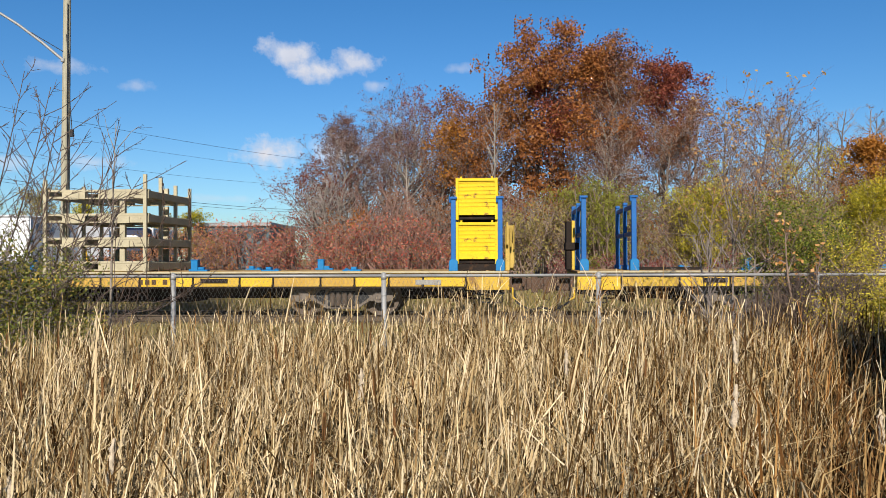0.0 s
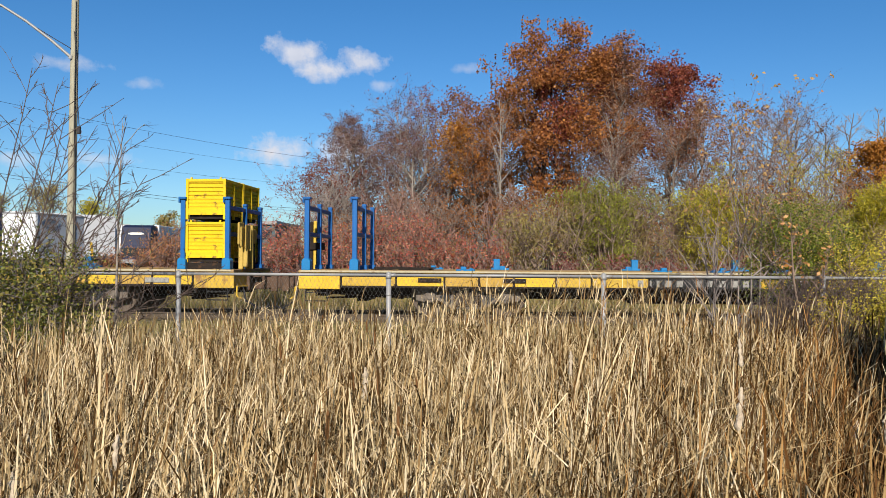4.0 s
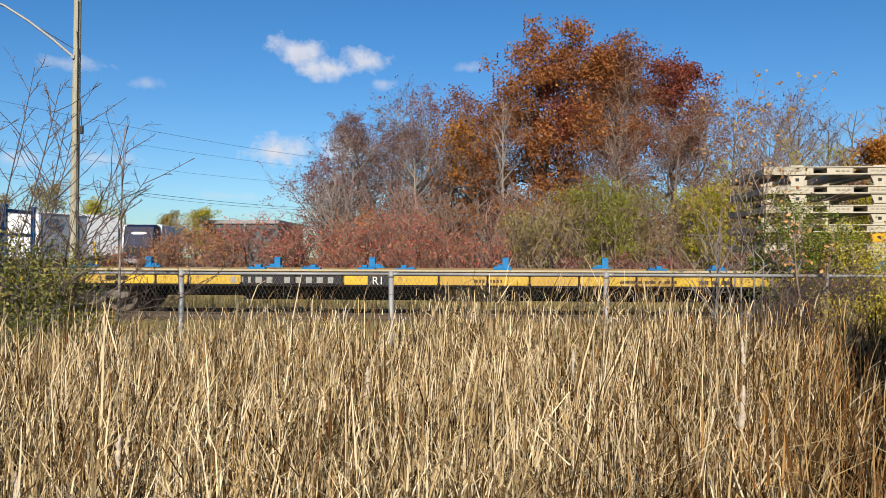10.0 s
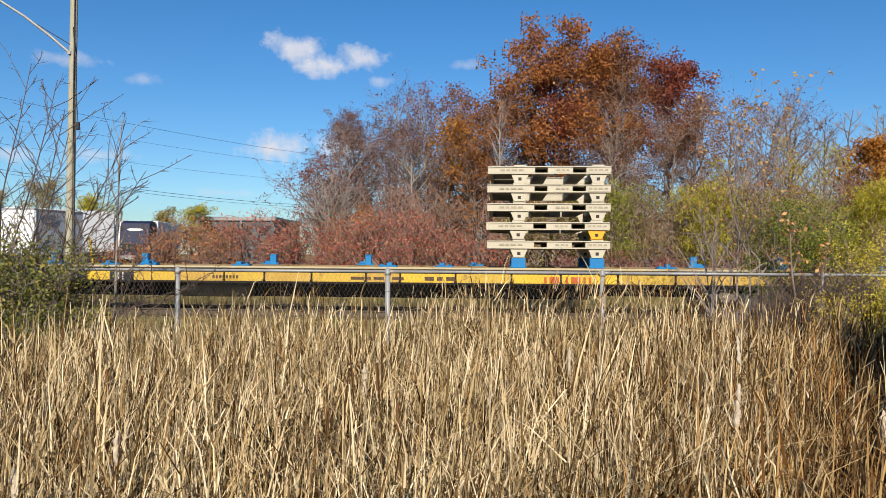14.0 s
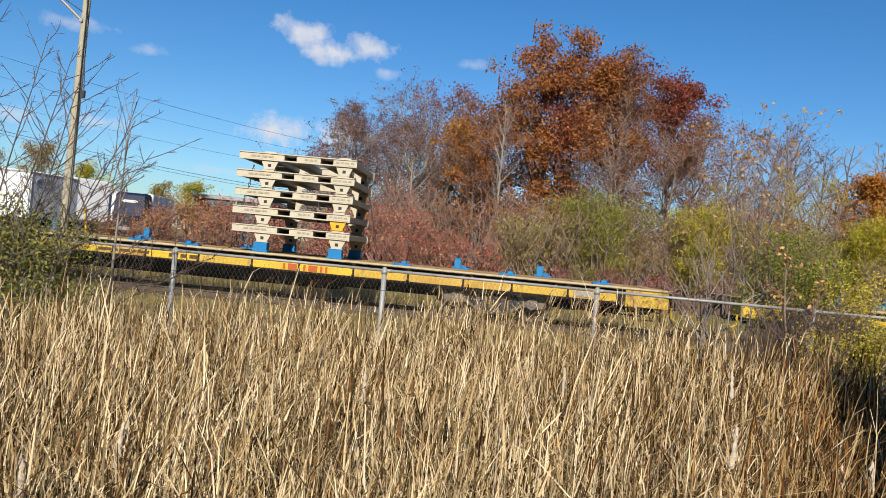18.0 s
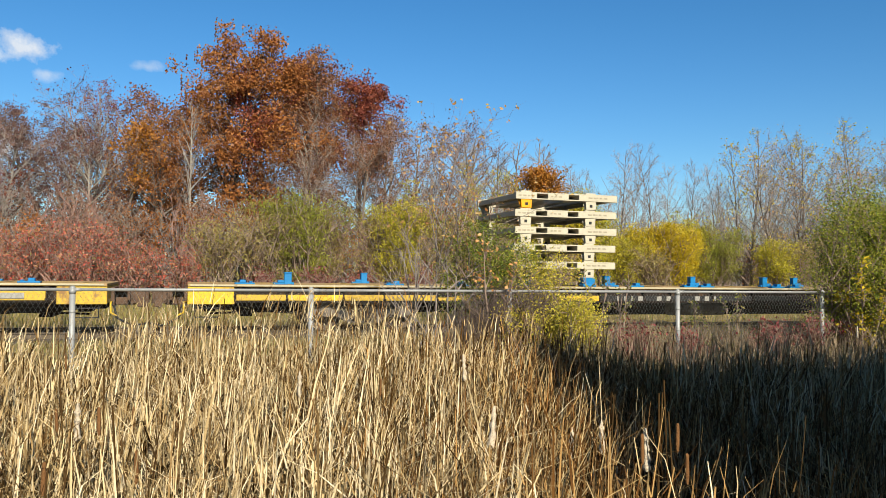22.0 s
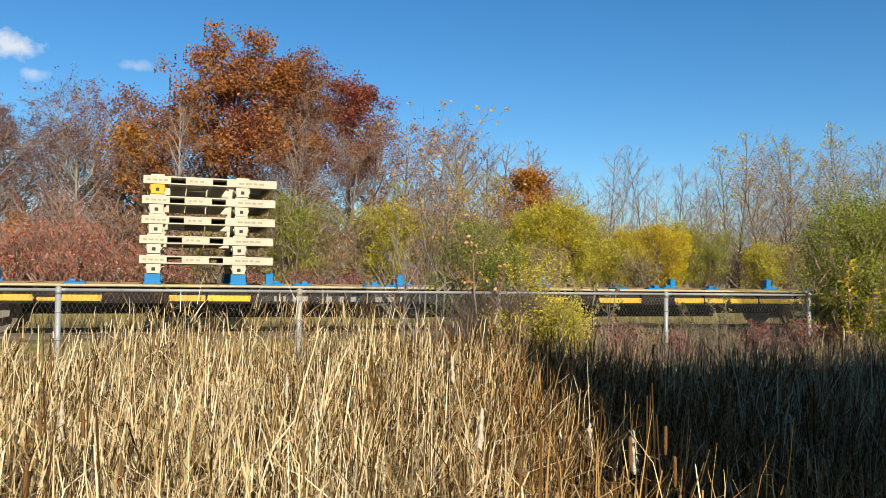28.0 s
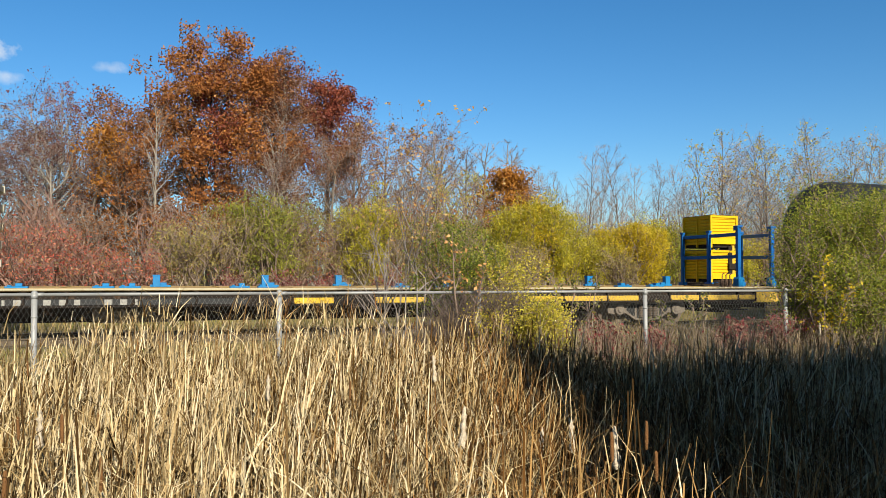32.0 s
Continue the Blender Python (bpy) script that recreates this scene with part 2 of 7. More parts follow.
zone_soil()
M["ballast"] = mat("ballast", (0.156, 0.127, 0.076), 0.95, 0, 0.5, 2.2, 26, 0.9, (0.087, 0.071, 0.04), 0.5, 4)
M["steel_galv"] = mat("galvanised_steel", (0.217, 0.217, 0.217), 0.55, 0.2, 0.18, 5, 60, 0.06, (0.203, 0.181, 0.167), 0.22, 14)
M["wire"] = mat("fence_wire", (0.12, 0.118, 0.115), 0.55, 0.3, 0.2, 6, 40, 0)
M["yellow"] = mat("faded_yellow_paint", (0.385, 0.25, 0.03), 0.65, 0, 0.3, 1.2, 22, 0.12, (0.189, 0.102, 0.036), 0.42, 3.2, (1, 1, 0.5))
M["yellow_rust"] = mat("rusted_yellow_paint", (0.341, 0.21, 0.04), 0.75, 0, 0.35, 1.5, 22, 0.15, (0.362, 0.246, 0.058), 0.4, 2.4, (1, 1, 0.4))
M["yellow_new"] = mat("bright_yellow_paint", (0.47, 0.30, 0.022), 0.65, 0, 0.25, 2, 30, 0.08, (0.27, 0.16, 0.045), 0.38, 4, (1, 1, 0.5))
M["bin"] = mat("bin_yellow_paint", (0.52, 0.345, 0.002), 0.6, 0, 0.16, 2, 25, 0.08, (0.145, 0.076, 0.018), 0.36, 5)
M["bin_gold"] = mat("bin_gold_paint", (0.50, 0.30, 0.002), 0.6, 0, 0.14, 2, 25, 0.05, (0.116, 0.065, 0.022), 0.2, 6)
M["blue"] = mat("blue_paint", (0.004, 0.075, 0.239), 0.45, 0, 0.18, 3, 30, 0.06, (0.072, 0.051, 0.036), 0.10, 9)
M["blue_light"] = mat("blue_bracket_paint", (0.004, 0.116, 0.283), 0.5, 0, 0.2, 3, 30, 0.06, (0.102, 0.058, 0.036), 0.16, 9)
M["cream"] = mat("cream_paint", (0.341, 0.304, 0.232), 0.6, 0, 0.12, 2.5, 30, 0.06, (0.217, 0.145, 0.08), 0.15, 7)
M["cream_dim"] = mat("weathered_cream_paint", (0.30, 0.265, 0.18), 0.7, 0, 0.2, 3, 30, 0.1, (0.16, 0.102, 0.058), 0.24, 6)
M["deck"] = mat("worn_deck_steel", (0.261, 0.174, 0.087), 0.8, 0, 0.35, 0.9, 20, 0.2, (0.399, 0.261, 0.051), 0.45, 1.6, (0.6, 2, 2))
M["stand"] = mat("faded_pale_yellow_paint", (0.334, 0.232, 0.054), 0.7, 0, 0.25, 3, 25, 0.12, (0.116, 0.065, 0.029), 0.35, 6)
M["rust"] = mat("rusty_dark_steel", (0.017, 0.013, 0.011), 0.9, 0.05, 0.4, 3, 25, 0.25, (0.05, 0.028, 0.016), 0.35, 5)
M["truck_grey"] = mat("dusty_cast_steel", (0.125, 0.104, 0.086), 0.85, 0.05, 0.3, 4, 30, 0.2, (0.06, 0.045, 0.035), 0.4, 7)
M["wheel_rust"] = mat("rusty_wheel", (0.10, 0.077, 0.06), 0.8, 0.1, 0.3, 4, 25, 0.2, (0.05, 0.037, 0.028), 0.35, 6)
M["coupler"] = mat("rust_brown_casting", (0.083, 0.052, 0.036), 0.9, 0.05, 0.35, 4, 26, 0.3, (0.033, 0.023, 0.019), 0.4, 9)
M["black"] = mat("black_paint", (0.013, 0.013, 0.014), 0.5, 0, 0.3, 2, 30, 0.08, (0.036, 0.033, 0.029), 0.3, 4)
M["tank"] = mat("black_tank_paint", (0.011, 0.011, 0.012), 0.6, 0, 0.3, 1.5, 20, 0.06, (0.03, 0.028, 0.026), 0.3, 2.5)
M["stencil"] = mat("worn_stencil", (0.217, 0.207, 0.189), 0.7, 0, 0.3, 6, 30, 0, (0.058, 0.051, 0.043), 0.3, 12)
M["white_paint"] = mat("white_stencil", (0.493, 0.478, 0.45), 0.7, 0, 0.2, 5, 30, 0)
M["faint"] = mat("faded_stencil", (0.235, 0.205, 0.15), 0.8, 0, 0.3, 8, 30, 0)
M["red_letter"] = mat("faded_red_stencil", (0.33, 0.075, 0.022), 0.8, 0, 0.3, 8, 30, 0)
M["letter"] = mat("dark_stencil", (0.072, 0.043, 0.022), 0.8, 0, 0.3, 8, 30, 0)
M["rail"] = mat("rail_steel", (0.08, 0.06, 0.042), 0.55, 0.5, 0.3, 3, 30, 0.1)
M["tie"] = mat("weathered_tie", (0.094, 0.077, 0.052), 0.95, 0, 0.35, 5, 30, 0.4, stretch=(4, 1, 4), piece=0.2)
M["pole"] = mat("weathered_pole_wood", (0.258, 0.24, 0.18), 0.85, 0, 0.25, 6, 26, 0.3, (0.175, 0.16, 0.118), 0.35, 5, (6, 6, 0.5))
M["cable"] = mat("black_cable", (0.022, 0.022, 0.025), 0.7, 0, 0.1, 3, 10, 0)
M["bark"] = mat("grey_brown_bark", (0.123, 0.098, 0.08), 0.95, 0, 0.35, 4, 24, 0.6, (0.203, 0.181, 0.16), 0.3, 6, (3, 3, 0.7))
M["bark_dark"] = mat("dark_bark", (0.054, 0.04, 0.033), 0.95, 0, 0.35, 4, 24, 0.6, stretch=(3, 3, 0.7))
M["bark_pale"] = mat("pale_bark", (0.239, 0.203, 0.167), 0.9, 0, 0.25, 4, 24, 0.4, (0.123, 0.094, 0.08), 0.25, 6, (3, 3, 0.9))
M["twig"] = mat("bare_twigs", (0.19, 0.138, 0.108), 0.95, 0, 0.3, 3, 20, 0)
M["twig_grey"] = mat("grey_twigs", (0.18, 0.15, 0.137), 0.95, 0, 0.3, 3, 20, 0)
M["twig_pale"] = mat("pale_twigs", (0.25, 0.205, 0.18), 0.95, 0, 0.3, 3, 20, 0)
M["twig_red"] = mat("reddish_twigs", (0.19, 0.112, 0.09), 0.95, 0, 0.3, 3, 20, 0)
M["bark_light"] = mat("sunlit_grey_bark", (0.217, 0.185, 0.156), 0.95, 0, 0.3, 4, 24, 0.5, (0.109, 0.087, 0.072), 0.3, 6, (3, 3, 0.7))
M["twig_dark"] = mat("dark_twigs", (0.085, 0.062, 0.052), 0.95, 0, 0.3, 3, 20, 0)
M["trailer"] = mat("white_trailer_panel", (0.536, 0.544, 0.558), 0.45, 0, 0.06, 0.6, 9, 0.03, (0.362, 0.355, 0.341), 0.15, 1.2)
M["navy"] = mat("navy_cab_paint", (0.005, 0.009, 0.032), 0.6, 0, 0.1, 2, 20, 0.02)
M["glass"] = mat("dark_glass", (0.011, 0.014, 0.022), 0.08, 0, 0.1, 2, 10, 0)
M["wall"] = mat("dark_block_wall", (0.072, 0.069, 0.065), 0.9, 0, 0.15, 0.5, 9, 0.2)
M["teal"] = mat("teal_metal_cladding", (0.043, 0.072, 0.083), 0.6, 0, 0.15, 1, 12, 0.1)
M["asphalt"] = mat("lot_asphalt", (0.04, 0.04, 0.041), 0.9, 0, 0.3, 0.4, 14, 0.3)
M["chain"] = mat("rusty_chain", (0.065, 0.043, 0.033), 0.7, 0.4, 0.3, 6, 40, 0.1)
M["orange_leg"] = mat("orange_yellow_paint", (0.60, 0.25, 0.008), 0.5, 0, 0.12, 4, 30, 0.05)
M["cushion"] = mat("cattail_brown", (0.123, 0.059, 0.023), 0.95, 0, 0.25, 20, 120, 0.5)
M["fluff"] = mat("cattail_fluff", (0.406, 0.334, 0.25), 1.0, 0, 0.3, 30, 160, 0.5, (0.246, 0.189, 0.123), 0.3, 60)
M["tyre"] = mat("tyre_rubber", (0.014, 0.014, 0.015), 0.9, 0, 0.2, 5, 30, 0.1)

STRAW = ((0.035, 0.019, 0.008), (0.099, 0.059, 0.023), (0.355, 0.261, 0.134), (0.523, 0.408, 0.240), (0.592, 0.483, 0.324), (0.435, 0.326, 0.173), (0.237, 0.156, 0.069), (0.049, 0.027, 0.011), (0.148, 0.089, 0.037), (0.474, 0.362, 0.199), (0.602, 0.498, 0.341), (0.395, 0.292, 0.151), (0.188, 0.118, 0.051))
M["reed"] = leaf_mat("dry_reed", STRAW, 0.05, 0.0)
# dark blades: the shade between the stems is put into their colour
M["reed_gap"] = leaf_mat("rotted_reed", ((0.014, 0.007, 0.0025), (0.05, 0.024, 0.008), (0.02, 0.010, 0.0035), (0.085, 0.046, 0.014), (0.016, 0.008, 0.003)), 0.02, 0.0)
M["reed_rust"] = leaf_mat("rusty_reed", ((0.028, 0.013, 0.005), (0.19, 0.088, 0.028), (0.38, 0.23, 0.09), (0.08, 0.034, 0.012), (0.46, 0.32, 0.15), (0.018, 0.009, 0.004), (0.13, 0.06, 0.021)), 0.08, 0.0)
M["grass"] = leaf_mat("dry_grass", ((0.207, 0.135, 0.052), (0.352, 0.26, 0.114), (0.27, 0.228, 0.078), (0.135, 0.156, 0.041), (0.394, 0.301, 0.156)), 0.3, 0.0)
M["oak"] = leaf_mat("oak_leaves", ((0.15, 0.054, 0.02), (0.26, 0.095, 0.028), (0.36, 0.138, 0.036), (0.20, 0.07, 0.024), (0.42, 0.185, 0.05)), 0.35)
M["oak_dark"] = leaf_mat("dark_oak_leaves", ((0.085, 0.022, 0.017), (0.15, 0.036, 0.024), (0.21, 0.052, 0.03), (0.25, 0.085, 0.04)), 0.3)
M["oak_orange"] = leaf_mat("orange_leaves", ((0.27, 0.105, 0.02), (0.38, 0.16, 0.027), (0.33, 0.15, 0.03)), 0.35)
M["brown"] = leaf_mat("brown_leaves", ((0.13, 0.055, 0.028), (0.20, 0.084, 0.038), (0.27, 0.125, 0.055)), 0.3)
M["mauve"] = leaf_mat("mauve_leaves", ((0.095, 0.051, 0.046), (0.146, 0.077, 0.062), (0.183, 0.109, 0.088)), 0.3)
M["sumac"] = leaf_mat("red_sumac_leaves", ((0.20, 0.045, 0.036), (0.52, 0.10, 0.075), (0.52, 0.15, 0.10), (0.25, 0.16, 0.06), (0.46, 0.25, 0.165), (0.42, 0.075, 0.06), (0.19, 0.165, 0.055), (0.50, 0.16, 0.11), (0.12, 0.06, 0.04)), 0.4)
M["sumac_orange"] = leaf_mat("rusty_sumac_leaves", ((0.199, 0.075, 0.04), (0.399, 0.15, 0.065), (0.439, 0.22, 0.089), (0.22, 0.17, 0.06), (0.359, 0.12, 0.07)), 0.35)
M["lime"] = leaf_mat("yellow_green_leaves", ((0.24, 0.235, 0.022), (0.43, 0.38, 0.03), (0.56, 0.46, 0.04), (0.36, 0.33, 0.035), (0.30, 0.235, 0.045)), 0.5)
M["gold"] = leaf_mat("golden_leaves", ((0.50, 0.36, 0.022), (0.66, 0.48, 0.03), (0.42, 0.36, 0.035), (0.58, 0.40, 0.02)), 0.5)
M["lemon"] = leaf_mat("lemon_leaves", ((0.36, 0.32, 0.04), (0.56, 0.47, 0.055), (0.66, 0.52, 0.075), (0.30, 0.32, 0.045)), 0.45)
M["moss"] = leaf_mat("mossy_leaves", ((0.15, 0.175, 0.025), (0.27, 0.295, 0.04), (0.40, 0.385, 0.05), (0.23, 0.18, 0.065), (0.22, 0.255, 0.036)), 0.5)
M["olive"] = leaf_mat("olive_leaves", ((0.145, 0.12, 0.041), (0.268, 0.225, 0.067), (0.341, 0.275, 0.092), (0.239, 0.138, 0.072)), 0.35)
M["green"] = leaf_mat("green_leaves", ((0.051, 0.072, 0.013), (0.116, 0.156, 0.023), (0.203, 0.228, 0.033), (0.283, 0.275, 0.043)), 0.35)
M["hedge"] = leaf_mat("olive_green_leaves", ((0.06, 0.085, 0.013), (0.14, 0.18, 0.025), (0.25, 0.28, 0.036), (0.36, 0.325, 0.042), (0.19, 0.23, 0.03)), 0.48)
M["green_dark"] = leaf_mat("dull_green_leaves", ((0.055, 0.075, 0.02), (0.115, 0.14, 0.032), (0.20, 0.205, 0.045), (0.30, 0.235, 0.06), (0.15, 0.165, 0.035)), 0.4)
M["peach"] = leaf_mat("peach_leaves", ((0.52, 0.26, 0.10), (0.60, 0.34, 0.13), (0.50, 0.20, 0.05)), 0.4)
M["tan_leaf"] = leaf_mat("tan_leaves", ((0.396, 0.217, 0.08), (0.471, 0.311, 0.113), (0.339, 0.141, 0.057)), 0.4)
M["crimson"] = leaf_mat("crimson_leaves", ((0.142, 0.03, 0.036), (0.223, 0.051, 0.051), (0.203, 0.091, 0.071)), 0.35)
M["weed"] = leaf_mat("dead_weed_stalks", ((0.10, 0.066, 0.042), (0.23, 0.17, 0.115), (0.155, 0.105, 0.07), (0.30, 0.235, 0.16), (0.06, 0.038, 0.024)), 0.1, 0.0)


# ---- mesh helpers ----
def np_mesh(name, V, F):
    """A mesh from arrays of corners and of faces with one count of corners each."""
    me = bpy.data.meshes.new(name)
    V, F = np.asarray(V, dtype=np.float32), np.asarray(F, dtype=np.int32)
    k = F.shape[1]
    me.vertices.add(len(V))
    me.vertices.foreach_set("co", V.ravel())
    me.loops.add(F.size)
    me.loops.foreach_set("vertex_index", F.ravel())
    me.polygons.add(len(F))
    me.polygons.foreach_set("loop_start", np.arange(0, F.size, k, dtype=np.int32))
    me.update(calc_edges=True)
    return me


def np_part(name, V, F, material, parent=None, label="", smooth=False):
    me = np_mesh(name, V, F)
    me.materials.append(material)
    if smooth:
        me.polygons.foreach_set("use_smooth", np.ones(len(me.polygons), dtype=bool))
    ob = new(name, me)
    ob.parent = parent
    return tagged(ob, label)


def part(name, bm, material, parent, label="", bevel=0.0, smooth=False):
    """Links a bmesh as one mesh object under a thing or a part."""
    if bevel:
        bmesh.ops.bevel(bm, geom=list(bm.edges), offset=bevel, segments=1, affect="EDGES", clamp_overlap=True)
    me = bpy.data.meshes.new(name)
    bm.to_mesh(me)
    bm.free()
    me.materials.append(material)
    if smooth:
        for p in me.polygons:
            p.use_smooth = True
    ob = new(name, me)
    ob.parent = parent
    return tagged(ob, label)


def clone(ob, m, parent=None):
    """Another object on the same mesh."""
    o = new(ob.name.split(".")[0], ob.data)
    o.parent = parent if parent else ob.parent
    o.matrix_basis = m
    if "label" in ob:
        o["label"] = ob["label"]
    return o


def empty(name, label, category, group="", kind="", at=None):
    e = new(name)
    e.empty_display_size = 0.2
    if at is not None:
        e.matrix_basis = at
    return tagged(e, label, category, group, kind)


def box(bm, x0, x1, y0, y1, z0, z1):
    m = Matrix.Translation(((x0 + x1) / 2, (y0 + y1) / 2, (z0 + z1) / 2)) @ Matrix.Diagonal((x1 - x0, y1 - y0, z1 - z0, 1))
    bmesh.ops.create_cube(bm, size=1, matrix=m)
    return bm


def boxes(*bs):
    bm = bmesh.new()
    for b in bs:
        box(bm, *b)
    return bm


def rod(bm, a, b, r0, r1=None, n=10):
    a, b = Vector(a), Vector(b)
    q = (b - a).to_track_quat("Z", "Y").to_matrix().to_4x4()
    m = Matrix.Translation((a + b) / 2) @ q
    bmesh.ops.create_cone(bm, cap_ends=True, segments=n, radius1=r0, radius2=r0 if r1 is None else r1, depth=(b - a).length, matrix=m)
    return bm


def prism(bm, outline, y0, y1):
    """An outline in x, z pushed through from y0 to y1."""
    a = [bm.verts.new((x, y0, z)) for x, z in outline]
    b = [bm.verts.new((x, y1, z)) for x, z in outline]
    n = len(outline)
    bm.faces.new(a)
    bm.faces.new(b[::-1])
    for i in range(n):
        bm.faces.new((a[(i + 1) % n], a[i], b[i], b[(i + 1) % n]))
    return bm


class Tubes:
    """Gathers tapered limbs and turns them into one mesh."""

    def __init__(self):
        self.g = {}

    def add(self, pts, r0, r1, sides):
        self.g.setdefault((len(pts), sides), []).append((pts, r0, r1))

    def arrays(self):
        VV, FF, base = [], [], 0
        for (k, s), items in self.g.items():
            P = np.array([i[0] for i in items], dtype=np.float64)
            R = np.array([np.linspace(i[1], i[2], k) for i in items])
            D = np.gradient(P, axis=1)
            D /= np.linalg.norm(D, axis=2, keepdims=True) + 1e-9
            up = np.where(np.abs(D[:, :, 2:3]) > 0.9, np.array([1.0, 0, 0]), np.array([0, 0, 1.0]))
            A = np.cross(D, up)
            A /= np.linalg.norm(A, axis=2, keepdims=True) + 1e-9
            B = np.cross(D, A)
            th = np.arange(s) / s * 2 * np.pi
            V = P[:, :, None, :] + R[:, :, None, None] * (A[:, :, None, :] * np.cos(th)[:, None] + B[:, :, None, :] * np.sin(th)[:, None])
            n = len(items)
            idx = base + np.arange(n * k * s).reshape(n, k, s)
            a, b = idx[:, :-1, :], idx[:, 1:, :]
            F = np.stack([a, np.roll(a, -1, 2), np.roll(b, -1, 2), b], -1).reshape(-1, 4)
            VV.append(V.reshape(-1, 3))
            FF.append(F)
            base += n * k * s
        return np.concatenate(VV), np.concatenate(FF)


def leaf_arrays(C, size, rng, flat=0.0, aspect=0.55, hang=0.0):
    """Pointed leaves, folded a little along the middle, round the places C."""
    n = len(C)
    a = rng.normal(size=(n, 3))
    a[:, 2] = a[:, 2] * (1 - flat) - hang
    a /= np.linalg.norm(a, axis=1, keepdims=True) + 1e-9
    b = rng.normal(size=(n, 3))
    b -= a * (a * b).sum(1, keepdims=True)
    b /= np.linalg.norm(b, axis=1, keepdims=True) + 1e-9
    s = (size * rng.uniform(0.6, 1.35, n))[:, None]
    c = np.cross(a, b)
    V = np.stack([C - a * s * 0.5, C + b * s * aspect * 0.5 + c * s * 0.1, C + a * s * 0.5, C - b * s * aspect * 0.5 + c * s * 0.1], 1)
    F = np.arange(n * 4).reshape(n, 4)
    return V.reshape(-1, 3), F


# ---- ground ----
def ground_z(x, y):
    z = np.interp(y, [-60, -0.4, 1.0, 6.0, 8.2, 13.0, 14.6, 19.4, 21, 26, 40, 120, 900],
                  [0.1, -0.03, -0.75, -0.75, -0.04, 0.0, 0.06, 0.06, 0.05, 0.25, 0.4, 0.5, 0.5])
    near = np.clip((30 - np.abs(y - 10)) / 10, 0, 1)
    return z + near * (0.05 * np.sin(x * 1.3 + y * 0.7) + 0.03 * np.sin(x * 2.9 - y * 2.1)) * np.where((y > 14) & (y < 19.6), 0.15, 1)


def build_ground():
    ys = np.concatenate([[-60, -30, -15, -6], np.arange(-3, 22, 0.35), np.arange(22, 60, 2.5), [70, 90, 130, 200, 350, 700, 1500]])
    xs = np.concatenate([[-1500, -600, -300, -150, -80, -50, -35], np.arange(-25, 40, 0.6), [45, 60, 90, 160, 300, 600, 1500]])
    X, Y = np.meshgrid(xs, ys)
    V = np.stack([X, Y, ground_z(X, Y)], -1).reshape(-1, 3)
    nx, ny = len(xs), len(ys)
    i = np.arange(nx * ny).reshape(ny, nx)
    F = np.stack([i[:-1, :-1], i[:-1, 1:], i[1:, 1:], i[1:, :-1]], -1).reshape(-1, 4)
    g = np_part("ground", V, F, M["soil"], smooth=True)
    return tagged(g, "brown marsh soil and dry bank under reeds and grass", "ground", kind="structure")


build_ground()
bm = bmesh.new()
# unseen wall added here; its slanted outline is shaped to shade the reeds
prism(bm, [(1.31, 0), (60, 0), (60, 8.75), (4.2, 8.75), (1.31, 3.6)], -7.2, -6.9)
back = part("building_wall", bm, M["wall"], None)
tagged(back, "tall plain dark block wall behind the viewpoint", "wall", kind="structure")
lot = part("pavement", boxes((-70, -10, 34, 110, 0.35, 0.56)), M["asphalt"], None)
tagged(lot, "dark asphalt of a truck parking lot", "pavement", kind="structure")

# ---- the railway track, turned two degrees against the fence ----
ANG = -2.0
RAILZ = 0.234
SLOPE = math.tan(radians(-ANG))


def on_track(x):
    """The pose at x along the near edge of the cars, at rail height."""
    return pose(x, 15.5 - SLOPE * x, RAILZ, 0, 0, ANG)


track = empty("railway_track", "rusty steel rails on weathered wooden ties in ballast", "railway track", kind="structure", at=on_track(0))
for yy in (0.6325, 2.0675):
    bm = bmesh.new()
    prof = [(-0.07, -0.16), (0.07, -0.16), (0.07, -0.15), (0.012, -0.13), (0.012, -0.04), (0.035, -0.03), (0.035, 0), (-0.035, 0), (-0.035, -0.03), (-0.012, -0.04), (-0.012, -0.13), (-0.07, -0.15)]
    prism(bm, prof, -24, 60)
    ob = part("rail", bm, M["rail"], track)
    ob.matrix_basis = pose(0, yy, 0, 0, 0, -90)
bm = bmesh.new()
prism(bm, [(-1.5, -0.42), (4.3, -0.42), (3.3, -0.2), (-0.45, -0.2)], -24, 60)
bed = part("ballast_bed", bm, M["ballast"], track, "grey and brown crushed stone ballast")
bed.matrix_basis = Matrix(((0, 1, 0, 0), (1, 0, 0, 0), (0, 0, 1, 0), (0, 0, 0, 1)))
tie0 = None
for i in range(90):
    m = pose(-20 + i * 0.56 + random.uniform(-0.03, 0.03), 1.35 + random.uniform(-0.05, 0.05), -0.23, 0, 0, random.uniform(-1, 1))
    if tie0 is None:
        tie0 = part("tie", boxes((-0.115, 0.115, -1.3, 1.3, -0.1, 0.075)), M["tie"], track, bevel=0.008)
        tie0.matrix_basis = m
    else:
        clone(tie0, m)
rngb = np.random.default_rng(5)
nb = 5500
C = np.stack([rngb.uniform(-14, 26, nb), rngb.uniform(-1.4, 0.5, nb), np.full(nb, -0.2)], 1)
C[:, 2] += np.clip((C[:, 1] + 0.45) * 0.21, -0.3, 0)
C[:, 2] += rngb.uniform(-0.03, 0.02, nb)
oct_v = np.array([(1, 0, 0), (-1, 0, 0), (0, 1, 0), (0, -1, 0), (0, 0, 1), (0, 0, -1)], float)
oct_f = np.array([(0, 2, 4), (2, 1, 4), (1, 3, 4), (3, 0, 4), (2, 0, 5), (1, 2, 5), (3, 1, 5), (0, 3, 5)])
S = rngb.uniform(0.02, 0.05, (nb, 1, 3))
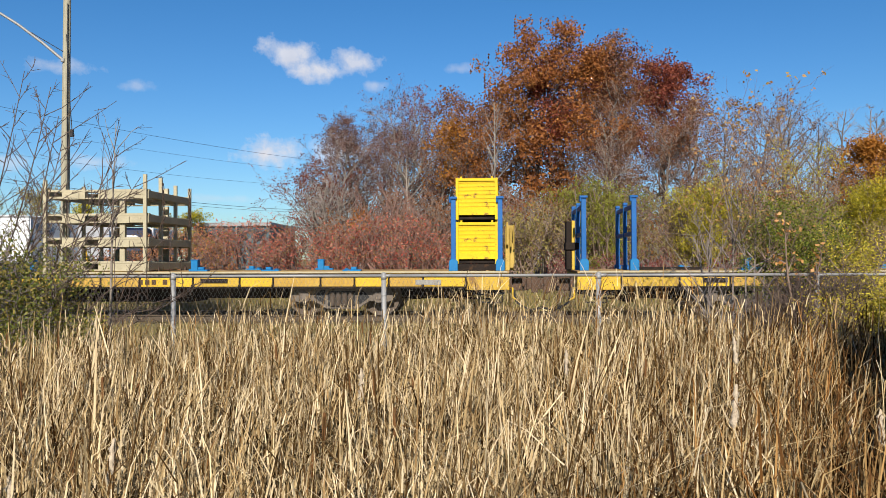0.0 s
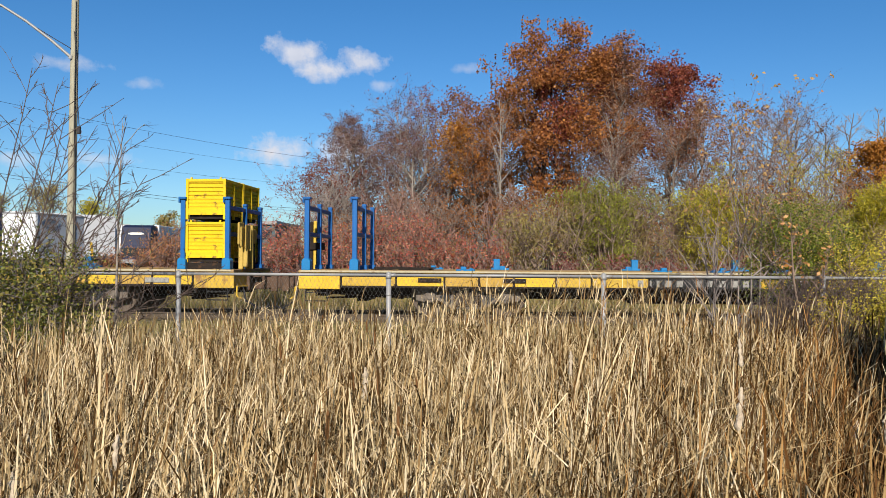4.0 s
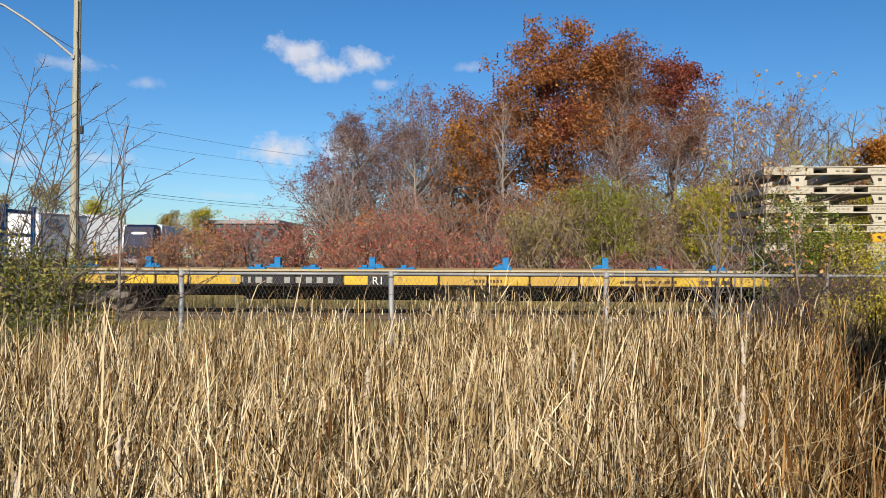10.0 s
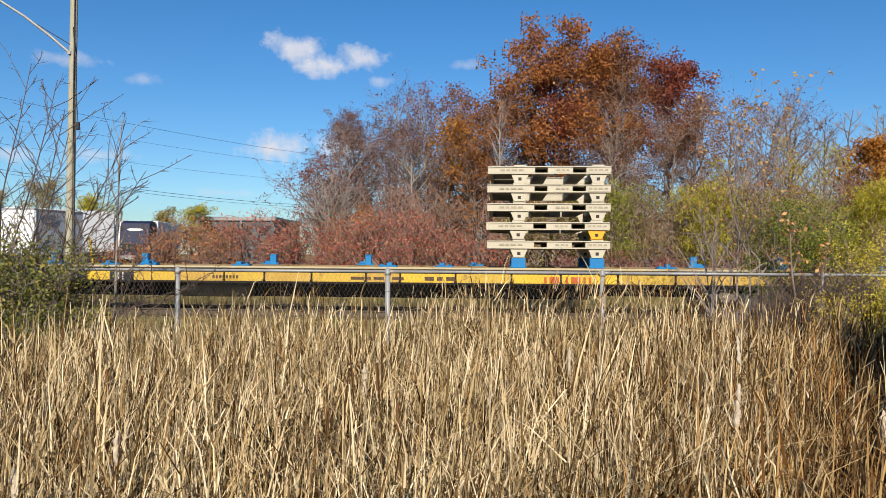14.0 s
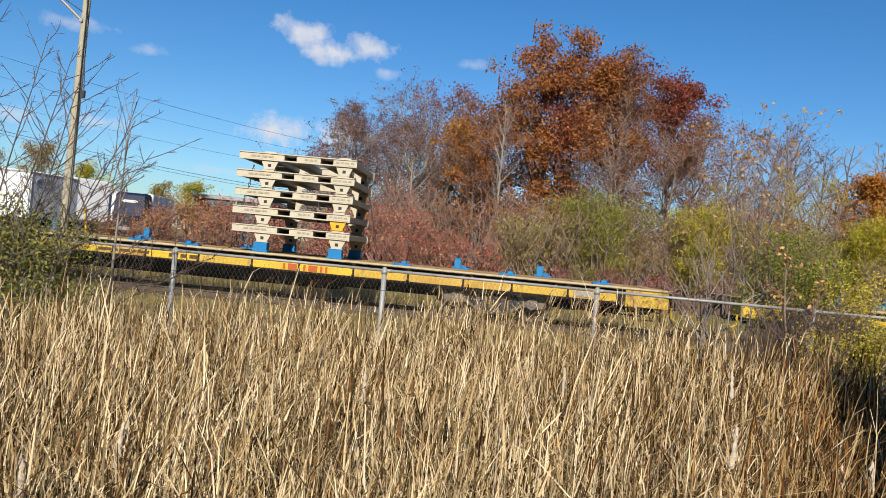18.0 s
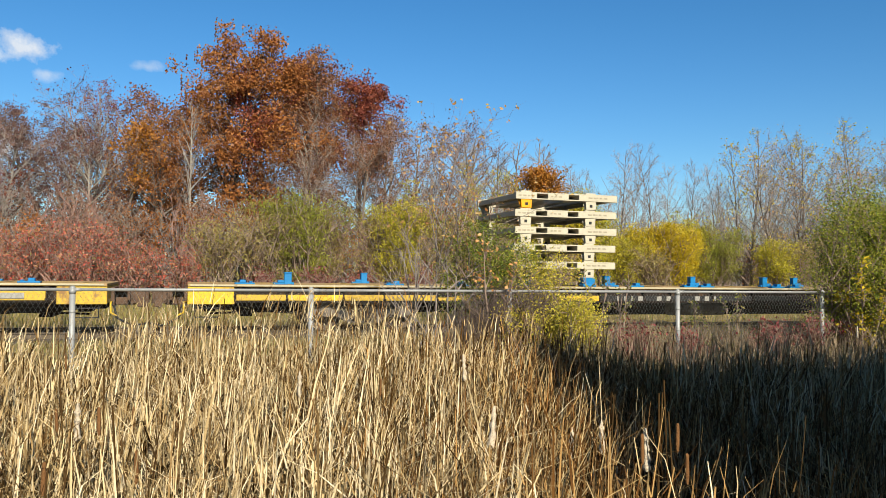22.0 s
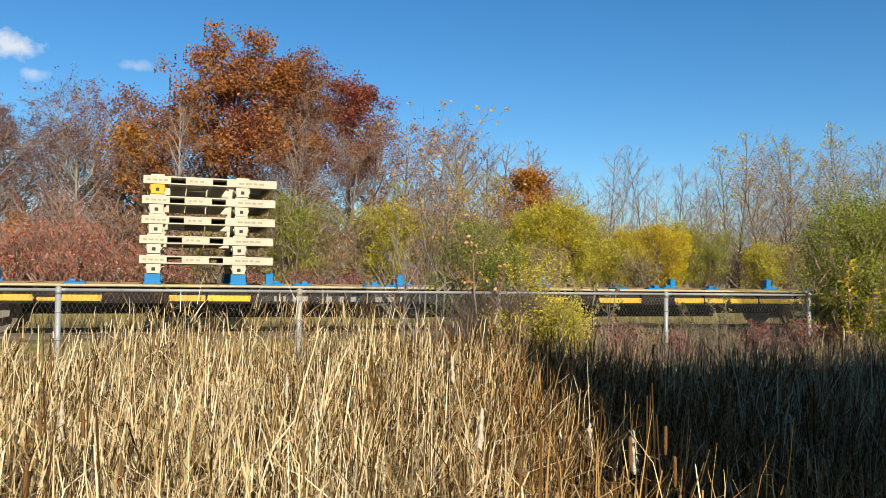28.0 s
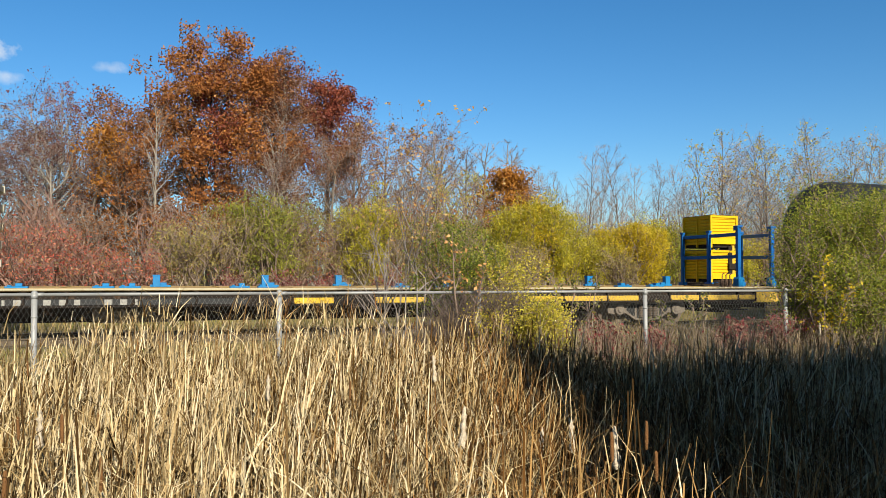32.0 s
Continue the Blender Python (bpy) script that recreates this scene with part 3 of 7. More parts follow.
V = C[:, None, :] + oct_v[None] * S + rngb.normal(0, 0.006, (nb, 6, 3))
F = (np.arange(nb) * 6)[:, None, None] + oct_f[None]
st = np_part("gravel", V.reshape(-1, 3), F.reshape(-1, 3), M["ballast"], track)
tagged(st, kind="stuff")


# ---- chain-link fence ----
def build_fence():
    y0, top = 9.8, 1.24
    fence = empty("chain_link_fence", "galvanised chain-link fence with round posts and top rail", "fence", at=pose(0, y0, 0))
    bm = bmesh.new()
    rod(bm, (0, 0, -0.3), (0, 0, top - 0.02), 0.036, n=14)
    rod(bm, (0, 0, top - 0.05), (0, 0, top + 0.015), 0.044, 0.04, 14)
    bmesh.ops.create_uvsphere(bm, u_segments=12, v_segments=6, radius=0.04, matrix=Matrix.Translation((0, 0, top + 0.012)))
    for z in (0.25, 0.6, 0.95):
        rod(bm, (0, 0, z), (0, 0, z + 0.02), 0.040, n=12)
    post = part("post", bm, M["steel_galv"], fence, smooth=True)
    xs = [-0.6 + 3.05 * i for i in range(-5, 9)]
    post.matrix_basis = pose(xs[0], 0, 0)
    for x in xs[1:]:
        clone(post, pose(x, 0, 0, random.uniform(-0.8, 0.8), random.uniform(-0.8, 0.8)))
    # one panel of wire, 3.05 m
    pitch, nrow = 0.061, 21
    h = 1.17 / nrow
    pts, faces = [], []
    r = 0.0018
    for c in range(50):
        x0 = c * pitch
        for k in range(nrow):
            s = 1 if k % 2 == 0 else -1
            xa, xb = (x0, x0 + pitch / 2) if s > 0 else (x0 + pitch / 2, x0)
            for xo, sg in ((0, 1), (0, -1)):
                a = (x0 + (pitch / 2 * sg if k % 2 else 0), 0.003 * sg, top - 0.03 - k * h)
                b = (x0 + (0 if k % 2 else pitch / 2 * sg), 0.003 * sg, top - 0.03 - (k + 1) * h)
                i = len(pts)
                for p in (a, b):
                    pts += [(p[0] - r, p[1], p[2]), (p[0] + r * 0.6, p[1] + r, p[2]), (p[0] + r * 0.6, p[1] - r, p[2])]
                faces += [(i, i + 1, i + 4, i + 3), (i + 1, i + 2, i + 5, i + 4), (i + 2, i, i + 3, i + 5)]
    mesh0 = np_part("wire_mesh", pts, faces, M["wire"], fence, "grey diamond chain-link wire")
    mesh0.matrix_basis = pose(xs[0], 0, 0)
    bm = bmesh.new()
    rod(bm, (0, 0, top), (3.03, 0, top), 0.021, n=12)
    rod(bm, (0, 0, top), (0.1, 0, top), 0.0245, n=12)
    rail0 = part("top_rail", bm, M["steel_galv"], fence, smooth=True)
    rail0.matrix_basis = pose(xs[0], 0, 0)
    for x in xs[1:-1]:
        clone(mesh0, pose(x, 0, random.uniform(-0.015, 0.0)))
        clone(rail0, pose(x, 0, 0))


build_fence()


# ---- flatcars ----
LEN, WID, DECK = 28.0, 2.7, 0.986


def text_part(body, size, parent, m, material):
    cu = bpy.data.curves.new("stencil", "FONT")
    cu.body, cu.size, cu.extrude = body, size, 0.002
    tmp = bpy.data.objects.new("stencil", cu)
    scene.collection.objects.link(tmp)
    bpy.context.view_layer.update()
    me = bpy.data.meshes.new_from_object(tmp.evaluated_get(bpy.context.evaluated_depsgraph_get()))
    bpy.data.objects.remove(tmp)
    me.materials.clear()
    me.materials.append(material)
    ob = new("stencil", me)
    ob.parent = parent
    ob.matrix_basis = m
    return ob


SHARED = {}


def shared(key, make, parent, m):
    """A part that is built once and set again on the same mesh."""
    if key not in SHARED:
        SHARED[key] = make()
    src, nm, lab = SHARED[key]
    o = new(nm, src)
    o.parent = parent
    o.matrix_basis = m
    return tagged(o, lab)


def stash(name, bm, material, label="", bevel=0.0, smooth=False):
    ob = part(name, bm, material, None, label, bevel, smooth)
    me = ob.data
    bpy.data.objects.remove(ob)
    return me, name, label


def make_wheelset():
    bm = bmesh.new()
    for y in (-0.75, 0.75):
        s = -1 if y < 0 else 1
        rod(bm, (0, y - 0.05, 0), (0, y + 0.05, 0), 0.42, n=28)
        rod(bm, (0, y - s * 0.05, 0), (0, y - s * 0.085, 0), 0.445, n=28)
        rod(bm, (0, y + s * 0.04, 0), (0, y + s * 0.075, 0), 0.15, 0.12, 14)
        for k in range(4):
            a = k * math.pi / 2
            box(bm, 0.25 * math.cos(a) - 0.03, 0.25 * math.cos(a) + 0.03, y + s * 0.045, y + s * 0.058, 0.25 * math.sin(a) - 0.03, 0.25 * math.sin(a) + 0.03)
    rod(bm, (0, -1.0, 0), (0, 1.0, 0), 0.075, n=12)
    return stash("wheelset", bm, M["wheel_rust"], "rusty steel wheels on an axle")


def make_side_frame():
    bm = bmesh.new()
    out = [(-1.12, 0.34), (-0.95, 0.30), (-0.62, 0.33), (-0.34, 0.16), (0.34, 0.16), (0.62, 0.33), (0.95, 0.30), (1.12, 0.34), (1.14, 0.55), (0.98, 0.64), (0.66, 0.62),
           (0.42, 0.72), (-0.42, 0.72), (-0.66, 0.62), (-0.98, 0.64), (-1.14, 0.55)]
    prism(bm, out[::-1], -0.06, 0.06)
    for x in (-0.82, 0.82):
        rod(bm, (x, -0.13, 0.42), (x, 0.02, 0.42), 0.13, n=14)
        rod(bm, (x, -0.15, 0.42), (x, -0.13, 0.42), 0.07, n=8)
    return stash("side_frame", bm, M["truck_grey"], "dusty grey cast side frame", 0.012)


def make_window():
    # solid black blocks; the dark of the frame's openings is put into their colour
    bm = boxes((-0.30, 0.30, -0.066, 0.066, 0.22, 0.55))
    prism(bm, [(-0.62, 0.42), (-0.42, 0.27), (-0.36, 0.27), (-0.36, 0.58), (-0.45, 0.58)], -0.064, 0.064)
    prism(bm, [(0.36, 0.58), (0.36, 0.27), (0.42, 0.27), (0.62, 0.42), (0.45, 0.58)], -0.064, 0.064)
    return stash("frame_opening", bm, M["black"], "dark opening")


def make_springs():
    bm = bmesh.new()
    for x in (-0.2, -0.067, 0.067, 0.2):
        for k in range(7):
            rod(bm, (x, 0, 0.235 + k * 0.043), (x, 0, 0.262 + k * 0.043), 0.062, n=12)
        rod(bm, (x, 0, 0.22), (x, 0, 0.53), 0.035, n=8)
    return stash("spring_nest", bm, M["wheel_rust"], "rusty coil springs")


def make_tall():
    bm = boxes((-0.075, 0.075, -0.075, 0.075, 0.0, 0.235), (-0.085, 0.085, -0.085, 0.085, 0.235, 0.262), (-0.3, -0.075, -0.085, 0.085, 0, 0.04), (-0.21, -0.075, -0.055, 0.055, 0.04, 0.095), (0.075, 0.13, -0.06, 0.06, 0, 0.05))
    return stash("bracket", bm, M["blue_light"], "bright blue upright bracket", 0.006)


def make_low():
    bm = boxes((-0.2, 0.2, -0.1, 0.1, 0, 0.035), (-0.02, 0.1, -0.08, 0.08, 0.035, 0.095))
    box(bm, -0.16, -0.09, -0.05, 0.05, 0.035, 0.06)
    return stash("bracket", bm, M["blue_light"], "low bright blue deck bracket", 0.006)


def flatcar(label, panels, brackets, hatch, ptop=0.845, LEN=28.0):
    car = empty("flatcar", label, "rail car", "flatcars of the train")
    bm = boxes((0.0, LEN, -0.03, WID + 0.03, DECK - 0.055, DECK))
    for x in np.arange(0.5, LEN, 1.5):
        box(bm, x, x + 0.06, 0.05, WID - 0.05, DECK, DECK + 0.012)
    part("deck", bm, M["deck"], car, "rust-stained yellow steel deck", 0.006)
    part("deck_edge", boxes((0.05, LEN - 0.05, -0.045, -0.031, DECK - 0.04, DECK - 0.005)), M["cream_dim"], car, "pale worn rub rail")
    part("centre_sill", boxes((1.0, LEN - 1.0, 1.0, 1.7, 0.36, DECK - 0.056), (7.2, LEN - 7.2, 0.92, 1.78, 0.28, 0.64)), M["rust"], car, "dark rusty underframe", 0.01)
    for x in np.arange(1.5, LEN - 1, 1.5):
        shared("bearer", lambda: stash("crossbearer", boxes((0, 0.12, 0.12, WID - 0.12, 0.64, DECK - 0.06)), M["rust"]), car, pose(x, 0, 0))
    part("far_side_sill", boxes((0.3, LEN - 0.3, WID - 0.1, WID, 0.66, DECK - 0.057)), M["yellow"], car)
    part("side_sill_web", boxes((0.05, LEN - 0.05, 0.07, 0.1, 0.66, DECK - 0.057), (0.05, LEN - 0.05, 0.0, 0.1, 0.615, 0.65)), M["rust"], car, "dark lower flange")
    # side panels between the stake pockets
    x = 0.95
    rnd = random.Random(len(label))
    i = 0
    while x < LEN - 1.3:
        w = rnd.choice((0.7, 0.85, 1.0, 1.15))
        w = min(w, LEN - 0.95 - x)
        kind = panels(x + w / 2, rnd)
        key = ("panel", round(w, 2), kind, ptop)
        shared(key, lambda w=w, kind=kind: stash("side_panel", boxes((0, w, 0.0, 0.07, 0.655, ptop)), M[kind], "", 0.006), car, pose(x, 0.004 * rnd.random(), 0))
        shared("pocket", lambda: stash("stake_pocket", boxes((-0.016, 0.016, -0.012, 0.08, 0.64, DECK - 0.058), (-0.045, 0.045, -0.02, 0.0, 0.86, DECK - 0.06), (-0.03, 0.03, -0.035, -0.012, 0.66, 0.70)), M["rust"], "", 0.004), car, pose(x + w + 0.02, 0, 0))
        x += w + 0.04
        i += 1
    for s, x0, x1 in ((0, 0.0, 0.9), (1, LEN - 0.9, LEN)):
        part("end_sill", boxes((x0, x1, -0.012, 0.09, 0.58, DECK - 0.057), (0.0 if s == 0 else LEN - 0.12, 0.12 if s == 0 else LEN, 0, WID, 0.6, DECK - 0.057)), M["yellow_new"] if s == 0 else M["yellow"], car, "yellow boxed end sill", 0.01)
        e = -1 if s == 0 else 1
        xe = 0.0 if s == 0 else LEN
        bm = boxes((min(xe, xe + e * 0.45), max(xe, xe + e * 0.45), 1.22, 1.48, 0.52, 0.80))
        prism(bm, [(xe + e * 0.4, 0.55), (xe + e * 0.72, 0.55), (xe + e * 0.72, 0.80), (xe + e * 0.4, 0.80)][::(1 if e > 0 else -1)], 1.12, 1.5)
        box(bm, min(xe + e * 0.5, xe + e * 0.66), max(xe + e * 0.5, xe + e * 0.66), 1.05, 1.13, 0.48, 0.86)
        box(bm, min(xe, xe + e * 0.07), max(xe, xe + e * 0.07), 0.85, 1.85, 0.5, 0.9)
        rod(bm, (xe + e * 0.58, 1.3, 0.46), (xe + e * 0.58, 1.3, 0.9), 0.035, n=8)
        part("coupler", bm, M["coupler"], car, "rust-brown cast coupler", 0.015)
        bm = boxes((min(xe + e * 0.02, xe + e * 0.3), max(xe + e * 0.02, xe + e * 0.3), 1.0, 1.7, 0.80, 0.86), (min(xe + e * 0.3, xe + e * 0.36), max(xe + e * 0.3, xe + e * 0.36), 1.05, 1.65, 0.62, 0.9))
        part("striker", bm, M["coupler"], car, "rust-brown striker plate", 0.01)
        bm = bmesh.new()
        p = [Vector((xe + e * 0.1, 0.35, 0.55)), Vector((xe + e * 0.16, 0.3, 0.3)), Vector((xe + e * 0.45, 0.4, 0.13)), Vector((xe + e * 0.75, 0.6, 0.18))]
        for a, b in zip(p, p[1:]):
            rod(bm, a, b, 0.022, n=8)
        part("air_hose", bm, M["black"], car)
        bm = bmesh.new()
        rod(bm, (xe + e * 0.07, -0.01, 0.62), (xe + e * 0.07, -0.03, 0.42), 0.018, n=8)
        rod(bm, (xe + e * 0.07, -0.03, 0.42), (xe + e * 0.18, -0.02, 0.36), 0.016, n=8)
        rod(bm, (xe + e * 0.07, -0.01, 0.62), (xe + e * 0.02, 0.9, 0.6), 0.015, n=8)
        part("uncoupling_lever", bm, M["yellow_new"], car, "bent yellow rod")
        bm = bmesh.new()
        for z in (0.32, 0.5):
            rod(bm, (xe - e * 0.15, 0.03, z), (xe - e * 0.62, 0.03, z), 0.013, n=6)
        for q in (0.15, 0.62):
            rod(bm, (xe - e * q, 0.03, 0.32), (xe - e * q, 0.03, 0.62), 0.013, n=6)
        part("step", bm, M["black"], car, "black sill step")
        bm = bmesh.new()
        for q0, q1, y0, y1, z0, z1 in ((0.1, 0.9, 0.95, 1.75, 0.45, 0.6), (0.3, 0.55, 0.3, 0.9, 0.42, 0.6), (0.9, 1.9, 0.6, 0.72, 0.4, 0.5), (1.1, 1.35, 1.0, 2.1, 0.28, 0.5), (0.2, 1.7, 1.9, 2.0, 0.42, 0.52)):
            box(bm, min(xe - e * q0, xe - e * q1), max(xe - e * q0, xe - e * q1), y0, y1, z0, z1)
        rod(bm, (xe - e * 0.2, 0.4, 0.5), (xe - e * 2.2, 0.7, 0.36), 0.02, n=6)
        rod(bm, (xe - e * 0.4, 0.9, 0.35), (xe - e * 2.4, 0.9, 0.42), 0.025, n=6)
        part("brake_rigging", bm, M["rust"], car, "dark rusty brake rods and brackets", 0.008)
    wheels = []
    for cx in (3.65, 24.35):
        tr = part("truck", boxes((-0.25, 0.25, -0.85, 0.85, 0.36, 0.62), (-0.9, 0.9, -0.2, 0.2, 0.42, 0.55)), M["rust"], car, "dusty freight truck with springs and two axles", 0.02)
        tr.matrix_basis = pose(cx, WID / 2, 0)
        for y, r in ((-1.02, 0), (1.02, 180)):
            for nm, fn in (("sf", make_side_frame), ("win", make_window), ("spr", make_springs)):
                o = shared(nm, fn, tr, pose(0, y + (0.075 * (1 if y > 0 else -1) if nm == "spr" else 0), 0, 0, 0, r))
        for ax in (-0.83, 0.83):
            o = shared("ws", make_wheelset, tr, pose(ax, 0, 0.42))
            wheels.append((o, ax))
    for xb, y, tall in brackets:
        key, make = ("br_tall", make_tall) if tall else ("br_low", make_low)
        shared(key, make, car, pose(xb, y, DECK, 0, 0, 180 if int(xb * 7) % 2 else 0))
    for x0, x1 in hatch:
        part("grab_plate", boxes((x0, x1, -0.03, -0.008, 0.74, 0.83)), M["rust"], car, "rusty bolted plate", 0.004)
    bm = bmesh.new()
    rod(bm, (11.6, 0.75, 0.44), (13.2, 0.75, 0.44), 0.17, n=16)
    part("air_reservoir", bm, M["truck_grey"], car, "dusty brown air tank", smooth=False)
    return car, wheels


def panel_plain(x, rnd):
    return rnd.choice(("yellow", "yellow_new", "yellow_new", "yellow_rust"))


def panel_lettered(x, rnd):
    if 7.05 < x < 9.95 or 10.3 < x < 10.8:
        return "black"
    return rnd.choice(("yellow", "yellow", "yellow_new", "yellow_rust"))


def panel_dark(x, rnd):
    if 9.2 < x < 15.0:
        return "black"
    return rnd.choice(("yellow", "yellow", "yellow_new", "rust"))


FAR = WID - 0.2
br1 = [(LEN - d, y, t) for d, y, t in ((3.4, 0.2, 0), (4.6, FAR, 1), (5.2, 0.2, 0), (6.3, FAR, 0), (6.9, 0.2, 1), (11.2, 0.2, 0), (12.0, FAR, 1), (13.5, 0.2, 0))]
br2 = [(2.75, FAR, 0), (3.6, 0.2, 0), (4.25, FAR, 1), (7.75, 0.2, 0), (7.55, FAR, 1), (8.97, 0.2, 0), (10.18, 0.2, 0), (9.92, FAR, 1), (11.04, 0.2, 0), (13.13, 0.2, 0), (13.19, FAR, 1), (15.57, FAR, 1), (16.38, 0.2, 0),
       (17.6, 0.2, 0), (18.2, FAR, 0), (22.3, 0.2, 0), (23.4, FAR, 1), (24.6, 0.2, 0), (25.4, FAR, 1), (26.6, 0.2, 0)]
br3 = [(1.12, 0.2, 0), (2.0, 0.2, 1), (4.12, FAR, 1), (4.31, 0.2, 0), (5.9, 0.2, 0), (9.63, 0.4, 1), (10.3, 0.2, 0), (11.82, 0.2, 0), (12.8, 1.5, 1), (12.3, 0.2, 0), (14.42, 0.2, 0), (15.1, 1.5, 1), (14.98, 0.2, 0), (17.0, FAR, 1),
       (17.9, 0.2, 0), (18.9, 0.2, 0), (20.3, 1.5, 1), (20.56, 0.2, 0), (23.4, 1.5, 1), (23.6, 0.2, 0), (25.8, 1.5, 1), (24.6, 0.3, 0)]

GAP = 0.92
C2 = -22.217
C1 = -23.751 - LEN / GAP
C3 = 9.82
CAR1, wheels1 = flatcar("yellow steel flatcar carrying stake pallets and yellow bins", panel_plain, br1, ((LEN - 6.7, LEN - 6.1),))
CAR2, wheels2 = flatcar("worn yellow flatcar with dark lettered side and blue brackets", panel_lettered, br2, ((2.6, 3.1), (4.4, 4.9)))
CAR3, wheels3 = flatcar("faded yellow flatcar with black lettered side stripe", panel_dark, br3, ((5.2, 5.7),), 0.775, 28.4)


def bars(car, x, z, widths, h, material, gap=0.06, lean=0.0):
    for w in widths:
        if w > 0:
            o = part("marking", boxes((0, w, -0.012, -0.006, 0, h)), material, car)
            o.matrix_basis = pose(x, 0, z)
        x += abs(w) + gap


bars(CAR2, 7.22, 0.685, (0.12, 0.06, 0.06, 0.14, 0.13, -0.05, 0.13, 0.14, 0.13, 0.14, 0.12), 0.13, M["stencil"], 0.105)
part("marking_field", boxes((9.74, 10.22, -0.0115, -0.0075, 0.658, 0.842)), M["yellow_new"], CAR2, "bright yellow painted field")
part("marking_field", boxes((10.24, 10.78, -0.0115, -0.0075, 0.658, 0.842)), M["black"], CAR2, "black painted field")
text_part("R1", 0.24, CAR2, pose(10.33, -0.015, 0.665, 90, 0, 0), M["white_paint"])
bars(CAR2, 12.55, 0.71, (0.05, 0.05, 0.05, 0.05, 0.05, 0.05, 0.05, 0.05), 0.07, M["letter"], 0.025)
bars(CAR2, 15.6, 0.71, (0.3, 0.08, 0.22, 0.06, 0.25), 0.06, M["letter"], 0.06)
bars(CAR2, 17.2, 0.7, (0.2, 0.14, 0.18), 0.08, M["letter"], 0.06)
bars(CAR2, 19.74, 0.67, (0.05, 0.2, -0.02, 0.05, 0.2, 0.05, 0.05), 0.13, M["red_letter"], 0.06)
bars(CAR3, 9.7, 0.662, (0.05, 0.05, 0.05, 0.13, -0.1, 0.13, 0.12, 0.11, -0.15, 0.14, 0.13, 0.05), 0.105, M["stencil"], 0.14)
bars(CAR1, LEN - 8.1, 0.7, (0.1, 0.1, 0.1, -0.05, 0.1), 0.11, M["letter"], 0.05)
part("placard", boxes((LEN - 2.0, LEN - 1.45, -0.02, -0.008, 0.69, 0.80)), M["stencil"], CAR1, "faded white data placard", 0.004)
part("placard", boxes((LEN - 2.0, LEN - 1.45, -0.02, -0.008, 0.69, 0.80)), M["stencil"], CAR2, "faded white data placard", 0.004)

MOVERS = [(CAR1, C1, Matrix()), (CAR2, C2, Matrix()), (CAR3, C3, Matrix())]
WHEELS = wheels1 + wheels2 + wheels3


